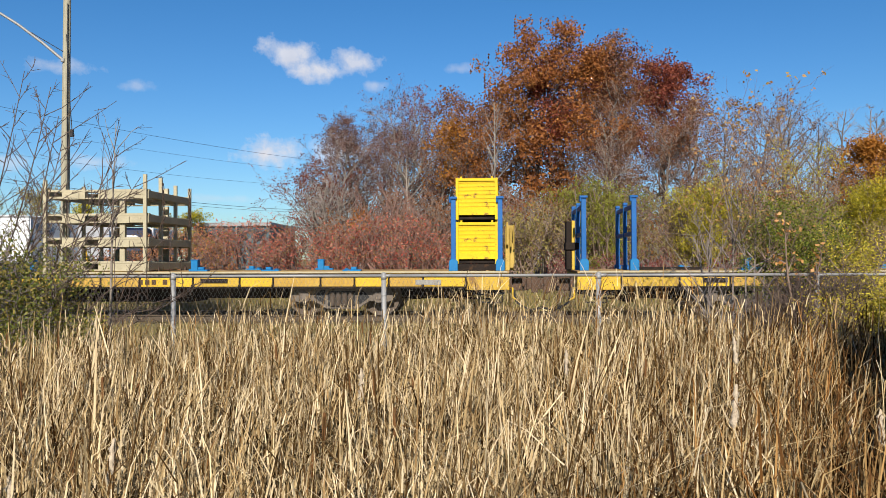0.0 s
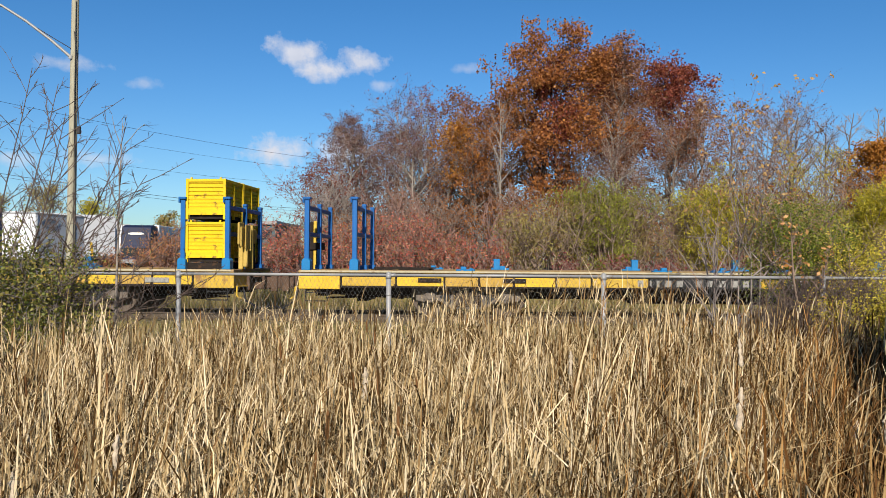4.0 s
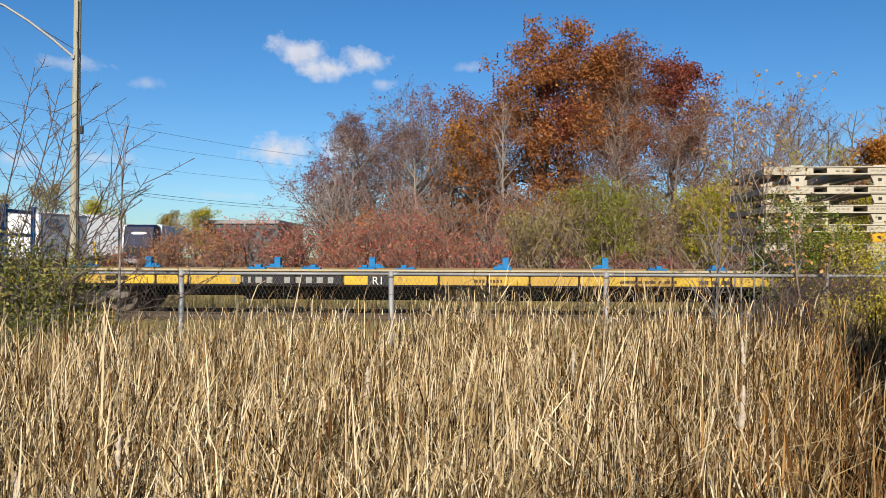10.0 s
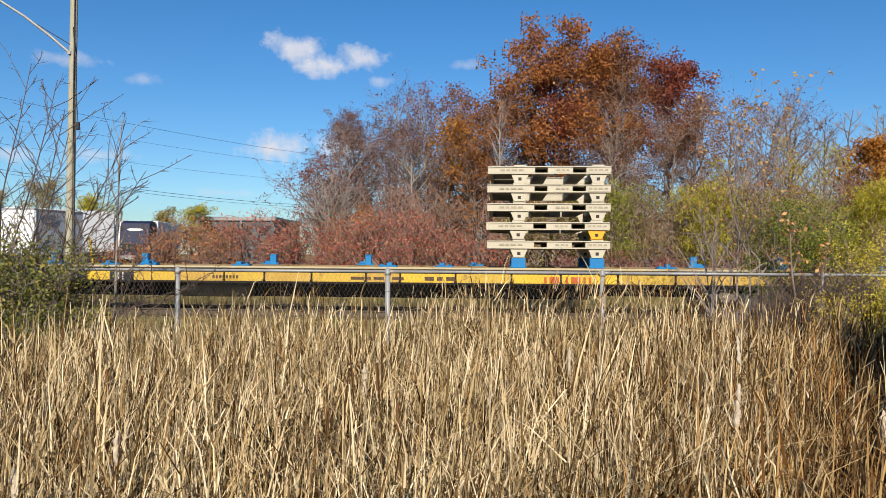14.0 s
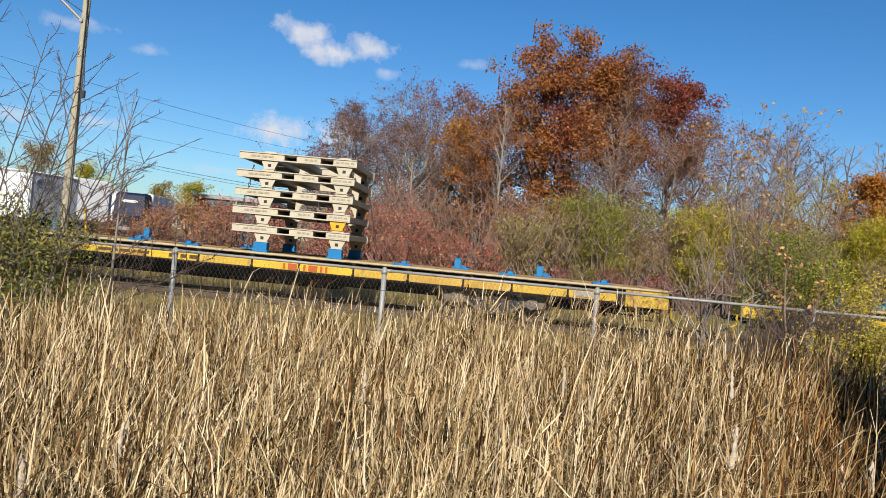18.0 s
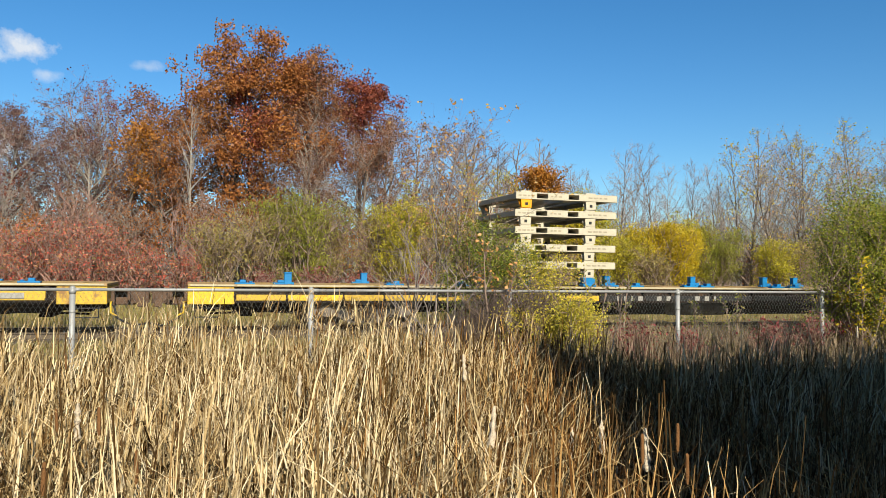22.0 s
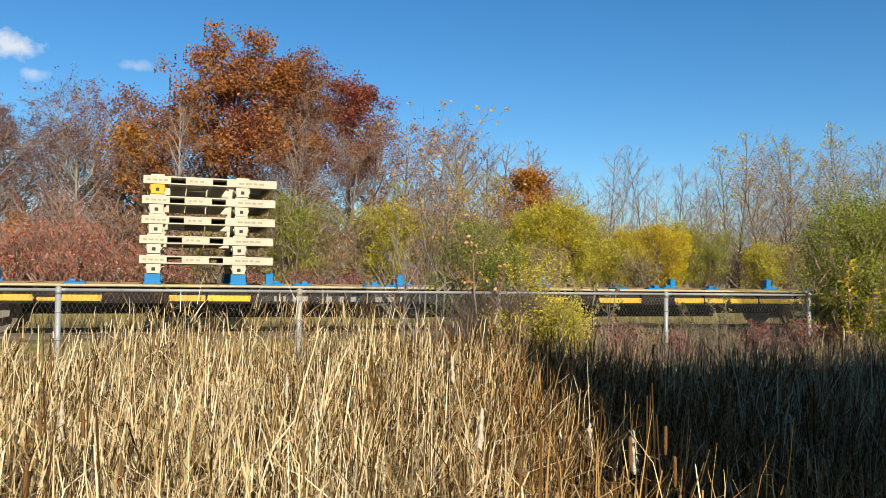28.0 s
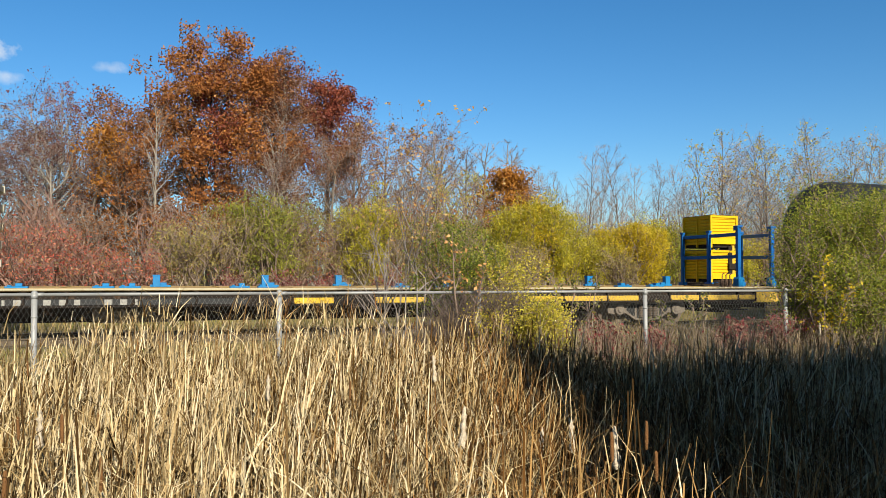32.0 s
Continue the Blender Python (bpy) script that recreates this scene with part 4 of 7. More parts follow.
# ---- steel pallets, five high ----
def pallet(yellow_leg=None, back=False):
    p = empty("steel_pallet", "cream painted steel frame pallet stacked with others", "pallet", "stacked steel pallets")
    W, D, h0, h1 = 2.6, 2.62, 0.2, 0.362
    for y, nm in ((0.0, "front_beam"), (D - 0.1, "back_beam")):
        bm = boxes((0, W, y, y + 0.1, h0, h0 + 0.025), (0, W, y, y + 0.1, h1 - 0.028, h1), (0, 1.0, y, y + 0.1, h0 + 0.025, h1 - 0.028),
                   (1.27, 1.8, y, y + 0.1, h0 + 0.025, h1 - 0.028), (2.08, W, y, y + 0.1, h0 + 0.025, h1 - 0.028))
        box(bm, 0.0, 0.12, y - 0.008, y, h0 + 0.01, h1 - 0.03)
        box(bm, 2.12, W, y - 0.006, y, h0 + 0.02, h1 - 0.03)
        part(nm, bm, M["cream"], p, "", 0.004)
    for x in (0.02, 0.64, 2.29, W - 0.1):
        part("cross_beam", boxes((x, x + 0.08, 0.1, D - 0.1, h0 + 0.015, h1 - 0.03)), M["cream"], p, "", 0.004)
    # plates added to block sunlight and darken the pallet's inside
    for x0, x1, y1 in ((0.1, 0.64, D - 0.12), (1.32, 1.75, 1.3), (2.37, W - 0.1, D - 0.12)):
        part("floor_plate", boxes((x0, x1, 0.12, y1, h1 - 0.045, h1 - 0.034)), M["cream"], p)
    # fork tunnels run through under the two openings
    for x0, x1 in ((0.98, 1.29), (1.78, 2.1)):
        part("fork_tunnel", boxes((x0, x1, 0.1, D - 0.1, h0 + 0.004, h0 + 0.014), (x0, x1, 0.1, D - 0.1, h1 - 0.04, h1 - 0.03), (x0, x0 + 0.012, 0.1, D - 0.1, h0 + 0.014, h1 - 0.04), (x1 - 0.012, x1, 0.1, D - 0.1, h0 + 0.014, h1 - 0.04)), M["cream"], p)
    for y in (0.0, D - 0.1):
        part("lip", boxes((0, W, y - 0.018, y, h0 - 0.004, h0 + 0.014), (0, W, y - 0.022, y, h1 - 0.02, h1 + 0.002)), M["cream"], p, "", 0.003)
    for x in (0.68, 2.33):
        for y in (0.02, D - 0.12):
            bm = bmesh.new()
            prism(bm, [(x - 0.12, 0.0), (x + 0.12, 0.0), (x + 0.12, 0.03), (x + 0.19, h0 - 0.002), (x - 0.19, h0 - 0.002), (x - 0.12, 0.03)], y, y + 0.012)
            prism(bm, [(x - 0.12, 0.0), (x + 0.12, 0.0), (x + 0.14, h0 - 0.002), (x - 0.14, h0 - 0.002)], y + 0.09, y + 0.1)
            box(bm, x - 0.14, x + 0.14, y, y + 0.1, 0.0, 0.012)
            box(bm, x - 0.03, x + 0.03, y + 0.012, y + 0.09, 0.0, h0 - 0.003)
            leg = part("leg", bm, M["orange_leg"] if yellow_leg == x and (y > 1) == back else M["cream"], p, "orange-yellow leg" if yellow_leg == x and (y > 1) == back else "", 0.003)
            # no hole is cut: a black block carries its dark as colour
            part("socket", boxes((x - 0.035, x + 0.035, y - 0.004, y + 0.106, 0.06, 0.125)), M["black"], leg, "dark square hole")
            part("pad", boxes((x - 0.13, x + 0.13, y + 0.0, y + 0.09, h1, h1 + 0.034)), M["cream"], p, "", 0.004)
    for x0, ws in ((0.26, (0.1, 0.07, 0.12, 0.1)), (1.45, (0.08, 0.07, 0.05)), (2.14, (0.07, 0.06, 0.09, 0.07))):
        for w in ws:
            part("marking", boxes((x0, x0 + w, -0.0115, -0.0085, 0.262, 0.298)), M["faint"], p)
            part("marking", boxes((x0, x0 + w, D + 0.0005, D + 0.0035, 0.262, 0.298)), M["faint"], p)
            x0 += w + 0.035
    return p


def stack(carC, x0, orange, lean, flip):
    plain = None
    rnd = random.Random(int(x0 * 10))
    for k in range(5):
        if k == orange[0]:
            p = pallet(orange[1], flip)
        elif plain is None:
            plain = p = pallet()
        else:
            p = copy_thing(plain, Matrix())
        turn = pose(2.6, 2.62, 0, 0, 0, 180) if flip else Matrix()
        MOVERS.append((p, carC, pose(x0 + lean * k + rnd.uniform(-0.015, 0.015), 0.03 + rnd.uniform(-0.02, 0.02), DECK + 0.215 + 0.397 * k) @ turn))
    car = {C2: CAR2, C3: CAR3}[carC]
    for x in ((0.27, 1.92) if flip else (0.68, 2.33)):
        for y in (0.1, 2.55):
            shared("block", lambda: stash("support_block", boxes((-0.15, 0.15, -0.1, 0.1, 0, 0.213), (-0.17, 0.17, -0.12, 0.12, 0, 0.05)), M["blue_light"], "bright blue pallet support block", 0.01), car, pose(x0 + x, y, DECK))
    # the tie-down chain at the back corner
    ch = chain_thing([(-0.03, 1.3, 2.0), (-0.1, 1.3, 1.5), (-0.3, 1.3, 0.75), (-0.42, 1.3, 0.08)])
    MOVERS.append((ch, carC, pose(x0, 0.03, DECK)))
    ch = chain_thing([(2.63, 1.5, 2.0), (2.72, 1.5, 1.5), (2.9, 1.5, 0.75), (3.02, 1.5, 0.08)])
    MOVERS.append((ch, carC, pose(x0, 0.03, DECK)))


def chain_thing(pts):
    c = empty("tie_down_chain", "rusty dark tie-down chain hanging beside the pallets", "chain", "tie-down chains")
    bm = bmesh.new()
    for a, b in zip(pts, pts[1:]):
        a, b = Vector(a), Vector(b)
        n = max(2, int((b - a).length / 0.075))
        for i in range(n):
            p, q = a.lerp(b, i / n), a.lerp(b, (i + 0.92) / n)
            o = Vector((0.02, 0, 0)) if i % 2 else Vector((0, 0.02, 0))
            rod(bm, p + o, q + o, 0.011, n=5)
            rod(bm, p - o, q - o, 0.011, n=5)
    part("links", bm, M["chain"], c)
    bm = boxes((pts[-1][0] - 0.03, pts[-1][0] + 0.03, pts[-1][1] - 0.03, pts[-1][1] + 0.03, pts[-1][2] - 0.08, pts[-1][2] + 0.03))
    part("hook", bm, M["chain"], c, "", 0.01)
    return c


stack(C2, 18.51, (1, 2.33), 0.006, False)
stack(C3, 7.05, (4, 2.33), 0.012, True)


# ---- stake pallets on the first car ----
def stake_pallet(top):
    p = empty("stake_pallet", "weathered cream steel pallet with upright corner stakes", "pallet", "stacked stake pallets")
    W, D, h = 2.4, 2.45, 0.2
    for y in (0.0, D - 0.1):
        part("side_beam", boxes((0, 0.42, y, y + 0.1, 0, 0.05), (0, 0.1, y, y + 0.1, 0.05, h - 0.05), (0, W, y, y + 0.1, h - 0.05, h), (0.42, 0.95, y - 0.02, y + 0.1, -0.01, h - 0.05), (1.25, W, y - 0.02, y + 0.1, -0.01, h - 0.05), (0.95, 1.25, y, y + 0.1, -0.01, 0.02)), M["cream_dim"], p, "", 0.006)
    for x in (0.0, 0.55, 1.3, 1.9, W - 0.1):
        part("cross_beam", boxes((x, x + 0.1, 0.1, D - 0.1, 0.01, h - 0.03)), M["cream_dim"], p, "", 0.005)
    # slats added to keep the sun out of the stacked pallets
    for y in (0.3, 0.95, 1.6, 2.05):
        part("floor_slat", boxes((0.1, W - 0.1, y, y + 0.22, h - 0.028, h - 0.008)), M["cream_dim"], p, "", 0.004)
    for x in (0.5, 1.65):
        part("gusset", boxes((x, x + 0.32, -0.045, -0.021, -0.02, h - 0.07)), M["cream_dim"], p, "", 0.005)
    for x in (0.06, W - 0.06):
        for y in (-0.06, 0.75, 1.6, D + 0.03):
            hi = (0.42 + 0.1 * ((x > 1) and y < 1)) if top else 0.51
            part("stake", boxes((x - 0.04, x + 0.04, y - 0.03, y + 0.03, -0.03, hi)), M["cream_dim"], p, "", 0.006)
    if not top:
        part("foot", boxes((1.72, 1.84, 0.02, 0.12, h, 0.5)), M["cream_dim"], p, "", 0.006)
    for x in (0.45, 1.72):
        part("foot", boxes((x, x + 0.12, D - 0.12, D - 0.02, h, 0.5 if not top else 0.42)), M["cream_dim"], p, "", 0.006)
    return p


low = stake_pallet(False)
for k in range(4):
    p = low if k == 0 else (copy_thing(low, Matrix()) if k < 3 else stake_pallet(True))
    MOVERS.append((p, C1, pose(LEN - 10.3, 0.08, DECK + 0.03 + 0.53 * k)))
for x, y in ((2.5, 0.5), (2.52, 2.0)):
    MOVERS.append((chain_thing([(x, y, 2.0), (x + 0.03, y, 1.2), (x - 0.25, y, 0.5), (x - 0.1, y, 0.05)]), C1, pose(LEN - 10.3, 0.08, DECK)))


# ---- blue racks and yellow bins ----
def rack_frame():
    """Three posts across the car with two rails."""
    f = empty("rack_frame", "blue painted steel rack end frame standing on the deck", "rack", "blue rack frames")
    for y, hh, w in ((0.12, 1.54, 0.052), (1.3, 1.45, 0.045), (2.45, 1.45, 0.045)):
        p = part("post", boxes((-w, w, y - w, y + w, 0, hh)), M["blue"], f, "", 0.008)
        if y < 1:
            part("cap", boxes((-0.09, 0.08, y - 0.09, y + 0.09, hh, hh + 0.05), (-0.09, -0.053, y - 0.09, y + 0.09, hh - 0.08, hh)), M["blue"], p, "", 0.008)
            bm = bmesh.new()
            prism(bm, [(-0.095, 0), (0.095, 0), (0.095, 0.2), (0.06, 0.25), (-0.06, 0.25), (-0.095, 0.2)], y - 0.12, y + 0.1)
            part("foot", bm, M["blue_light"], p, "bright blue foot socket", 0.008)
        else:
            part("foot", boxes((-0.08, 0.08, y - 0.1, y + 0.1, 0, 0.1)), M["blue"], p, "", 0.008)
            part("cap", boxes((-0.048, 0.048, y - 0.07, y + 0.07, hh, hh + 0.06)), M["blue"], p, "", 0.006)
    for z in (0.78, 1.36):
        part("rail", boxes((-0.03, 0.03, 0.18, 2.4, z - 0.045, z + 0.045)), M["blue"], f, "", 0.006)
    return f


frame_a = rack_frame()
MOVERS.append((frame_a, C1, pose(LEN - 1.19, 0, DECK)))
MOVERS.append((copy_thing(frame_a, Matrix()), C1, pose(LEN - 0.19, 0, DECK)))
MOVERS.append((copy_thing(frame_a, Matrix()), C2, pose(0.15, 0, DECK)))
MOVERS.append((copy_thing(frame_a, Matrix()), C2, pose(1.2, 0, DECK)))


def corrugated(bm, x0, x1, y0, y1, z0, z1, n, d):
    """Walls with horizontal ribs."""
    prev = None
    zs = []
    for i in range(n):
        a, s = z0 + (z1 - z0) * i / n, (z1 - z0) / n
        zs += [(a, 0), (a + s * 0.15, d), (a + s * 0.7, d), (a + s * 0.85, 0)]
    zs.append((z1, 0))
    for z, o in zs:
        ring = [bm.verts.new(c) for c in ((x0 + d - o, y0 + d - o, z), (x1 - d + o, y0 + d - o, z), (x1 - d + o, y1 - d + o, z), (x0 + d - o, y1 - d + o, z))]
        if prev:
            for i in range(4):
                bm.faces.new((prev[i], prev[(i + 1) % 4], ring[(i + 1) % 4], ring[i]))
        else:
            bm.faces.new(ring[::-1])
        prev = ring
    bm.faces.new(prev)


def bin_thing(w, d, h, material, label, n=9):
    b = empty("steel_bin", label, "bin", "yellow steel bins")
    bm = bmesh.new()
    corrugated(bm, 0.03, w - 0.03, 0.03, d - 0.03, 0.1, h - 0.03, n, 0.02)
    part("body", bm, material, b)
    # dark block put in for the shadow in the gap under each bin
    part("base", boxes((0.07, w - 0.07, 0.065, d - 0.065, 0.012, 0.1)), M["rust"], b, "dark rusty base runners")
    for x in (0, w - 0.06):
        for y in (0, d - 0.06):
            part("corner_post", boxes((x, x + 0.06, y, y + 0.06, 0, h)), material, b, "", 0.005)
    for x in (0.002, w - 0.052):
        part("stile", boxes((x, x + 0.05, d / 2 - 0.03, d / 2 + 0.03, 0.02, h - 0.07)), material, b, "", 0.004)
    part("rim", boxes((0.06, w - 0.06, 0, 0.05, h - 0.07, h - 0.01), (0.06, w - 0.06, d - 0.05, d, h - 0.07, h - 0.01), (0, 0.05, 0.06, d - 0.06, h - 0.07, h - 0.01), (w - 0.05, w, 0.06, d - 0.06, h - 0.07, h - 0.01)), material, b, "", 0.005)
    part("skirt", boxes((0.06, w - 0.06, -0.004, 0.04, 0.1, 0.24)), material, b, "", 0.005)
    for x in (0.1, w - 0.14):
        part("stacking_lug", boxes((x, x + 0.04, 0.01, 0.04, h - 0.01, h + 0.03)), material, b)
    return b


bin0 = bin_thing(0.9, 1.2, 0.9, M["bin"], "bright yellow ribbed steel bin in a blue rack")
for lay in range(2):
    for k in range(2):
        p = bin0 if lay + k == 0 else copy_thing(bin0, Matrix())
        MOVERS.append((p, C1, pose(LEN - 1.14 + 0.01 * k, 0.1 + 1.215 * k, DECK + 0.15 + 0.945 * lay)))
skid = empty("skid", "dark rusty steel skids under the bins", "skid")
for y in (0.0, 1.2, 2.3):
    part("beam", boxes((0, 0.9, y, y + 0.1, 0, 0.148)), M["rust"], skid, "", 0.006)
MOVERS.append((skid, C1, pose(LEN - 1.14, 0.12, DECK)))

# cream stanchion behind the bins
sta = empty("brake_stand", "cream painted folded stanchion with chain on the deck end", "stanchion")
for b in ((0, 0.1, 0.5, 0.62, 0, 0.95), (0.1, 0.2, 0.52, 0.6, 0.05, 0.6), (0.02, 0.07, 0.36, 0.7, 0.55, 1.05), (0.1, 0.14, 0.3, 0.62, 0.5, 0.95), (0.17, 0.2, 0.42, 0.75, 0.45, 1.0), (0.02, 0.2, 0.9, 0.98, 0, 1.0)):
    part("plate", boxes(b), M["stand"], sta, "", 0.015)
bm = bmesh.new()
rod(bm, (0.1, 1.2, 0.75), (0.16, 1.2, 0.75), 0.17, n=20)
part("wheel", bm, M["yellow_rust"], sta, "round rusty yellow hand wheel", 0.01)
part("column", boxes((0.05, 0.14, 1.14, 1.26, 0, 0.75)), M["rust"], sta, "", 0.01)
MOVERS.append((sta, C1, pose(LEN - 0.08, 0, DECK)))
# folded hitch on the second car
hit = empty("trailer_hitch", "dark folded trailer hitch stand with yellow edge", "hitch")
part("column", boxes((0, 0.12, 1.1, 1.5, 0, 1.1), (-0.02, 0.3, 1.05, 1.55, 0.45, 0.62)), M["rust"], hit, "", 0.015)
part("edge_plate", boxes((0.125, 0.2, 1.1, 1.2, 0, 1.12)), M["yellow"], hit, "worn yellow edge", 0.01)
MOVERS.append((hit, C2, pose(-0.12, 0.2, DECK)))
# loose steel bars behind the rack
lb = empty("steel_bars", "pile of rusty steel bars lying on the deck", "steel bars")
for k in range(7):
    o = part("bar", boxes((0, 1.3, 0, 0.07, 0, 0.03)), M["rust"], lb)
    o.matrix_basis = pose(0.05 * (k % 3), 0.6 + 0.13 * k, 0.03 * (k % 2), 0, 0, random.uniform(-4, 4))
MOVERS.append((lb, C2, pose(1.45, 0.2, DECK)))
bar2 = copy_thing(lb, Matrix())
MOVERS.append((bar2, C3, pose(26.4, 0.1, DECK)))

# rack and bins at the end of the third car
for x in (27.05, 28.13):
    MOVERS.append((copy_thing(frame_a, Matrix()), C3, pose(x, 0.02, DECK)))
bin1 = bin_thing(0.92, 1.24, 0.9, M["bin_gold"], "golden yellow ribbed steel bin in a blue rack")
part("cover", boxes((0.0, 0.92, 0.0, 1.24, 0.892, 0.905)), M["coupler"], bin1, "rust-brown top edge", 0.004)
for lay in range(2):
    p = bin1 if lay == 0 else copy_thing(bin1, Matrix())
    MOVERS.append((p, C3, pose(27.1, 1.3, DECK + 0.09 + 0.96 * lay)))
skid2 = empty("skid", "dark rusty steel skids under the bins", "skid")
for y in (0.0, 0.95):
    part("beam", boxes((0, 0.86, y, y + 0.1, 0, 0.088)), M["rust"], skid2, "", 0.006)
MOVERS.append((skid2, C3, pose(27.13, 1.4, DECK)))
hooks = empty("chain_hooks", "rusty coil blocks with three bent hooks on the deck", "hooks")
for k in range(3):
    bm = bmesh.new()
    for i in range(4):
        rod(bm, (0.12 * k, 0, 0.05 * i), (0.12 * k, 0, 0.05 * i + 0.035), 0.05, n=10)
    pts = [(0.12 * k, 0, 0.18), (0.12 * k, 0, 0.30), (0.12 * k + 0.04, 0, 0.345), (0.12 * k + 0.07, 0, 0.33)]
    for a, b in zip(pts, pts[1:]):
        rod(bm, a, b, 0.014, n=6)
    part("hook", bm, M["coupler"], hooks)
MOVERS.append((hooks, C3, pose(26.5, 0.1, DECK)))
MOVERS.append((copy_thing(hit, Matrix()), C3, pose(27.7, 0.2, DECK)))


# ---- tank car behind ----
def tank_car():
    c = empty("tank_car", "black cylindrical tank car coupled behind the flatcar", "rail car")
    R, zc, yc = 1.42, 2.6, 1.35
    prof = [(0.35, 0.0), (0.37, 0.5), (0.45, 0.85), (0.62, 1.15), (0.85, 1.34), (1.15, R), (6.0, R), (12.0, R)]
    V, F, n = [], [], 40
    for x, r in prof:
        for k in range(n):
            a = 2 * math.pi * k / n
            V.append((x, yc + r * math.cos(a), zc + r * math.sin(a)))
    for i in range(len(prof) - 1):
        for k in range(n):
            F.append((i * n + k, i * n + (k + 1) % n, (i + 1) * n + (k + 1) % n, (i + 1) * n + k))
    np_part("tank", V, F, M["tank"], c, smooth=True)
    part("underframe", boxes((-0.2, 12, 0.9, 1.8, 0.75, 1.15), (-0.1, 0.1, 0.1, 2.6, 0.75, 1.0)), M["rust"], c, "", 0.01)
    part("walkway", boxes((0.0, 0.7, 0.1, 2.6, 1.16, 1.2)), M["rust"], c, "", 0.004)
    bm = bmesh.new()
    for y in (0.15, 0.55):
        rod(bm, (0.05, y, 1.0), (0.05, y, 2.4), 0.015, n=6)
    for z in (1.3, 1.6, 1.9, 2.2):
        rod(bm, (0.05, 0.15, z), (0.05, 0.55, z), 0.012, n=6)
    part("ladder", bm, M["white_paint"], c, "pale end ladder")
    part("stencil_panel", boxes((2.2, 3.2, -0.075, -0.06, 2.5, 2.7)), M["white_paint"], c, "white stencil bar")
    bm = bmesh.new()
    rod(bm, (5.5, yc, zc + R - 0.05), (5.5, yc, zc + R + 0.35), 0.4, n=20)
    part("dome", bm, M["tank"], c)
    part("coupler", boxes((-0.72, -0.2, 1.22, 1.48, 0.55, 0.8)), M["rust"], c, "", 0.015)
    tr = part("truck", boxes((-0.25, 0.25, -0.85, 0.85, 0.36, 0.74), (-0.9, 0.9, -0.2, 0.2, 0.42, 0.55)), M["rust"], c, "dusty freight truck", 0.02)
    tr.matrix_basis = pose(2.2, WID / 2, 0)
    ws = []
    for y, r in ((-1.02, 0), (1.02, 180)):
        for nm, fn in (("sf", make_side_frame), ("win", make_window), ("spr", make_springs)):
            shared(nm, fn, tr, pose(0, y + (0.075 * (1 if y > 0 else -1) if nm == "spr" else 0), 0, 0, 0, r))
    for ax in (-0.83, 0.83):
        ws.append((shared("ws", make_wheelset, tr, pose(ax, 0, 0.42)), ax))
    return c, ws


TANK, wheels4 = tank_car()
MOVERS.append((TANK, C3, pose(LEN + 2.05, 0, 0)))
WHEELS += wheels4


# ---- trees and shrubs ----
def unit(v):
    return v / (np.linalg.norm(v) + 1e-9)


def polyline(rng, p, d, length, k, wob, up=0.0):
    pts = [p]
    for i in range(k - 1):
        d = unit(d + rng.normal(0, wob, 3) + np.array([0, 0, up]))
        p = p + d * length / (k - 1)
        pts.append(p)
    return np.array(pts)


def along(pts, f):
    s = f * (len(pts) - 1)
    i = min(int(s), len(pts) - 2)
    return pts[i] + (pts[i + 1] - pts[i]) * (s - i), unit(pts[i + 1] - pts[i])


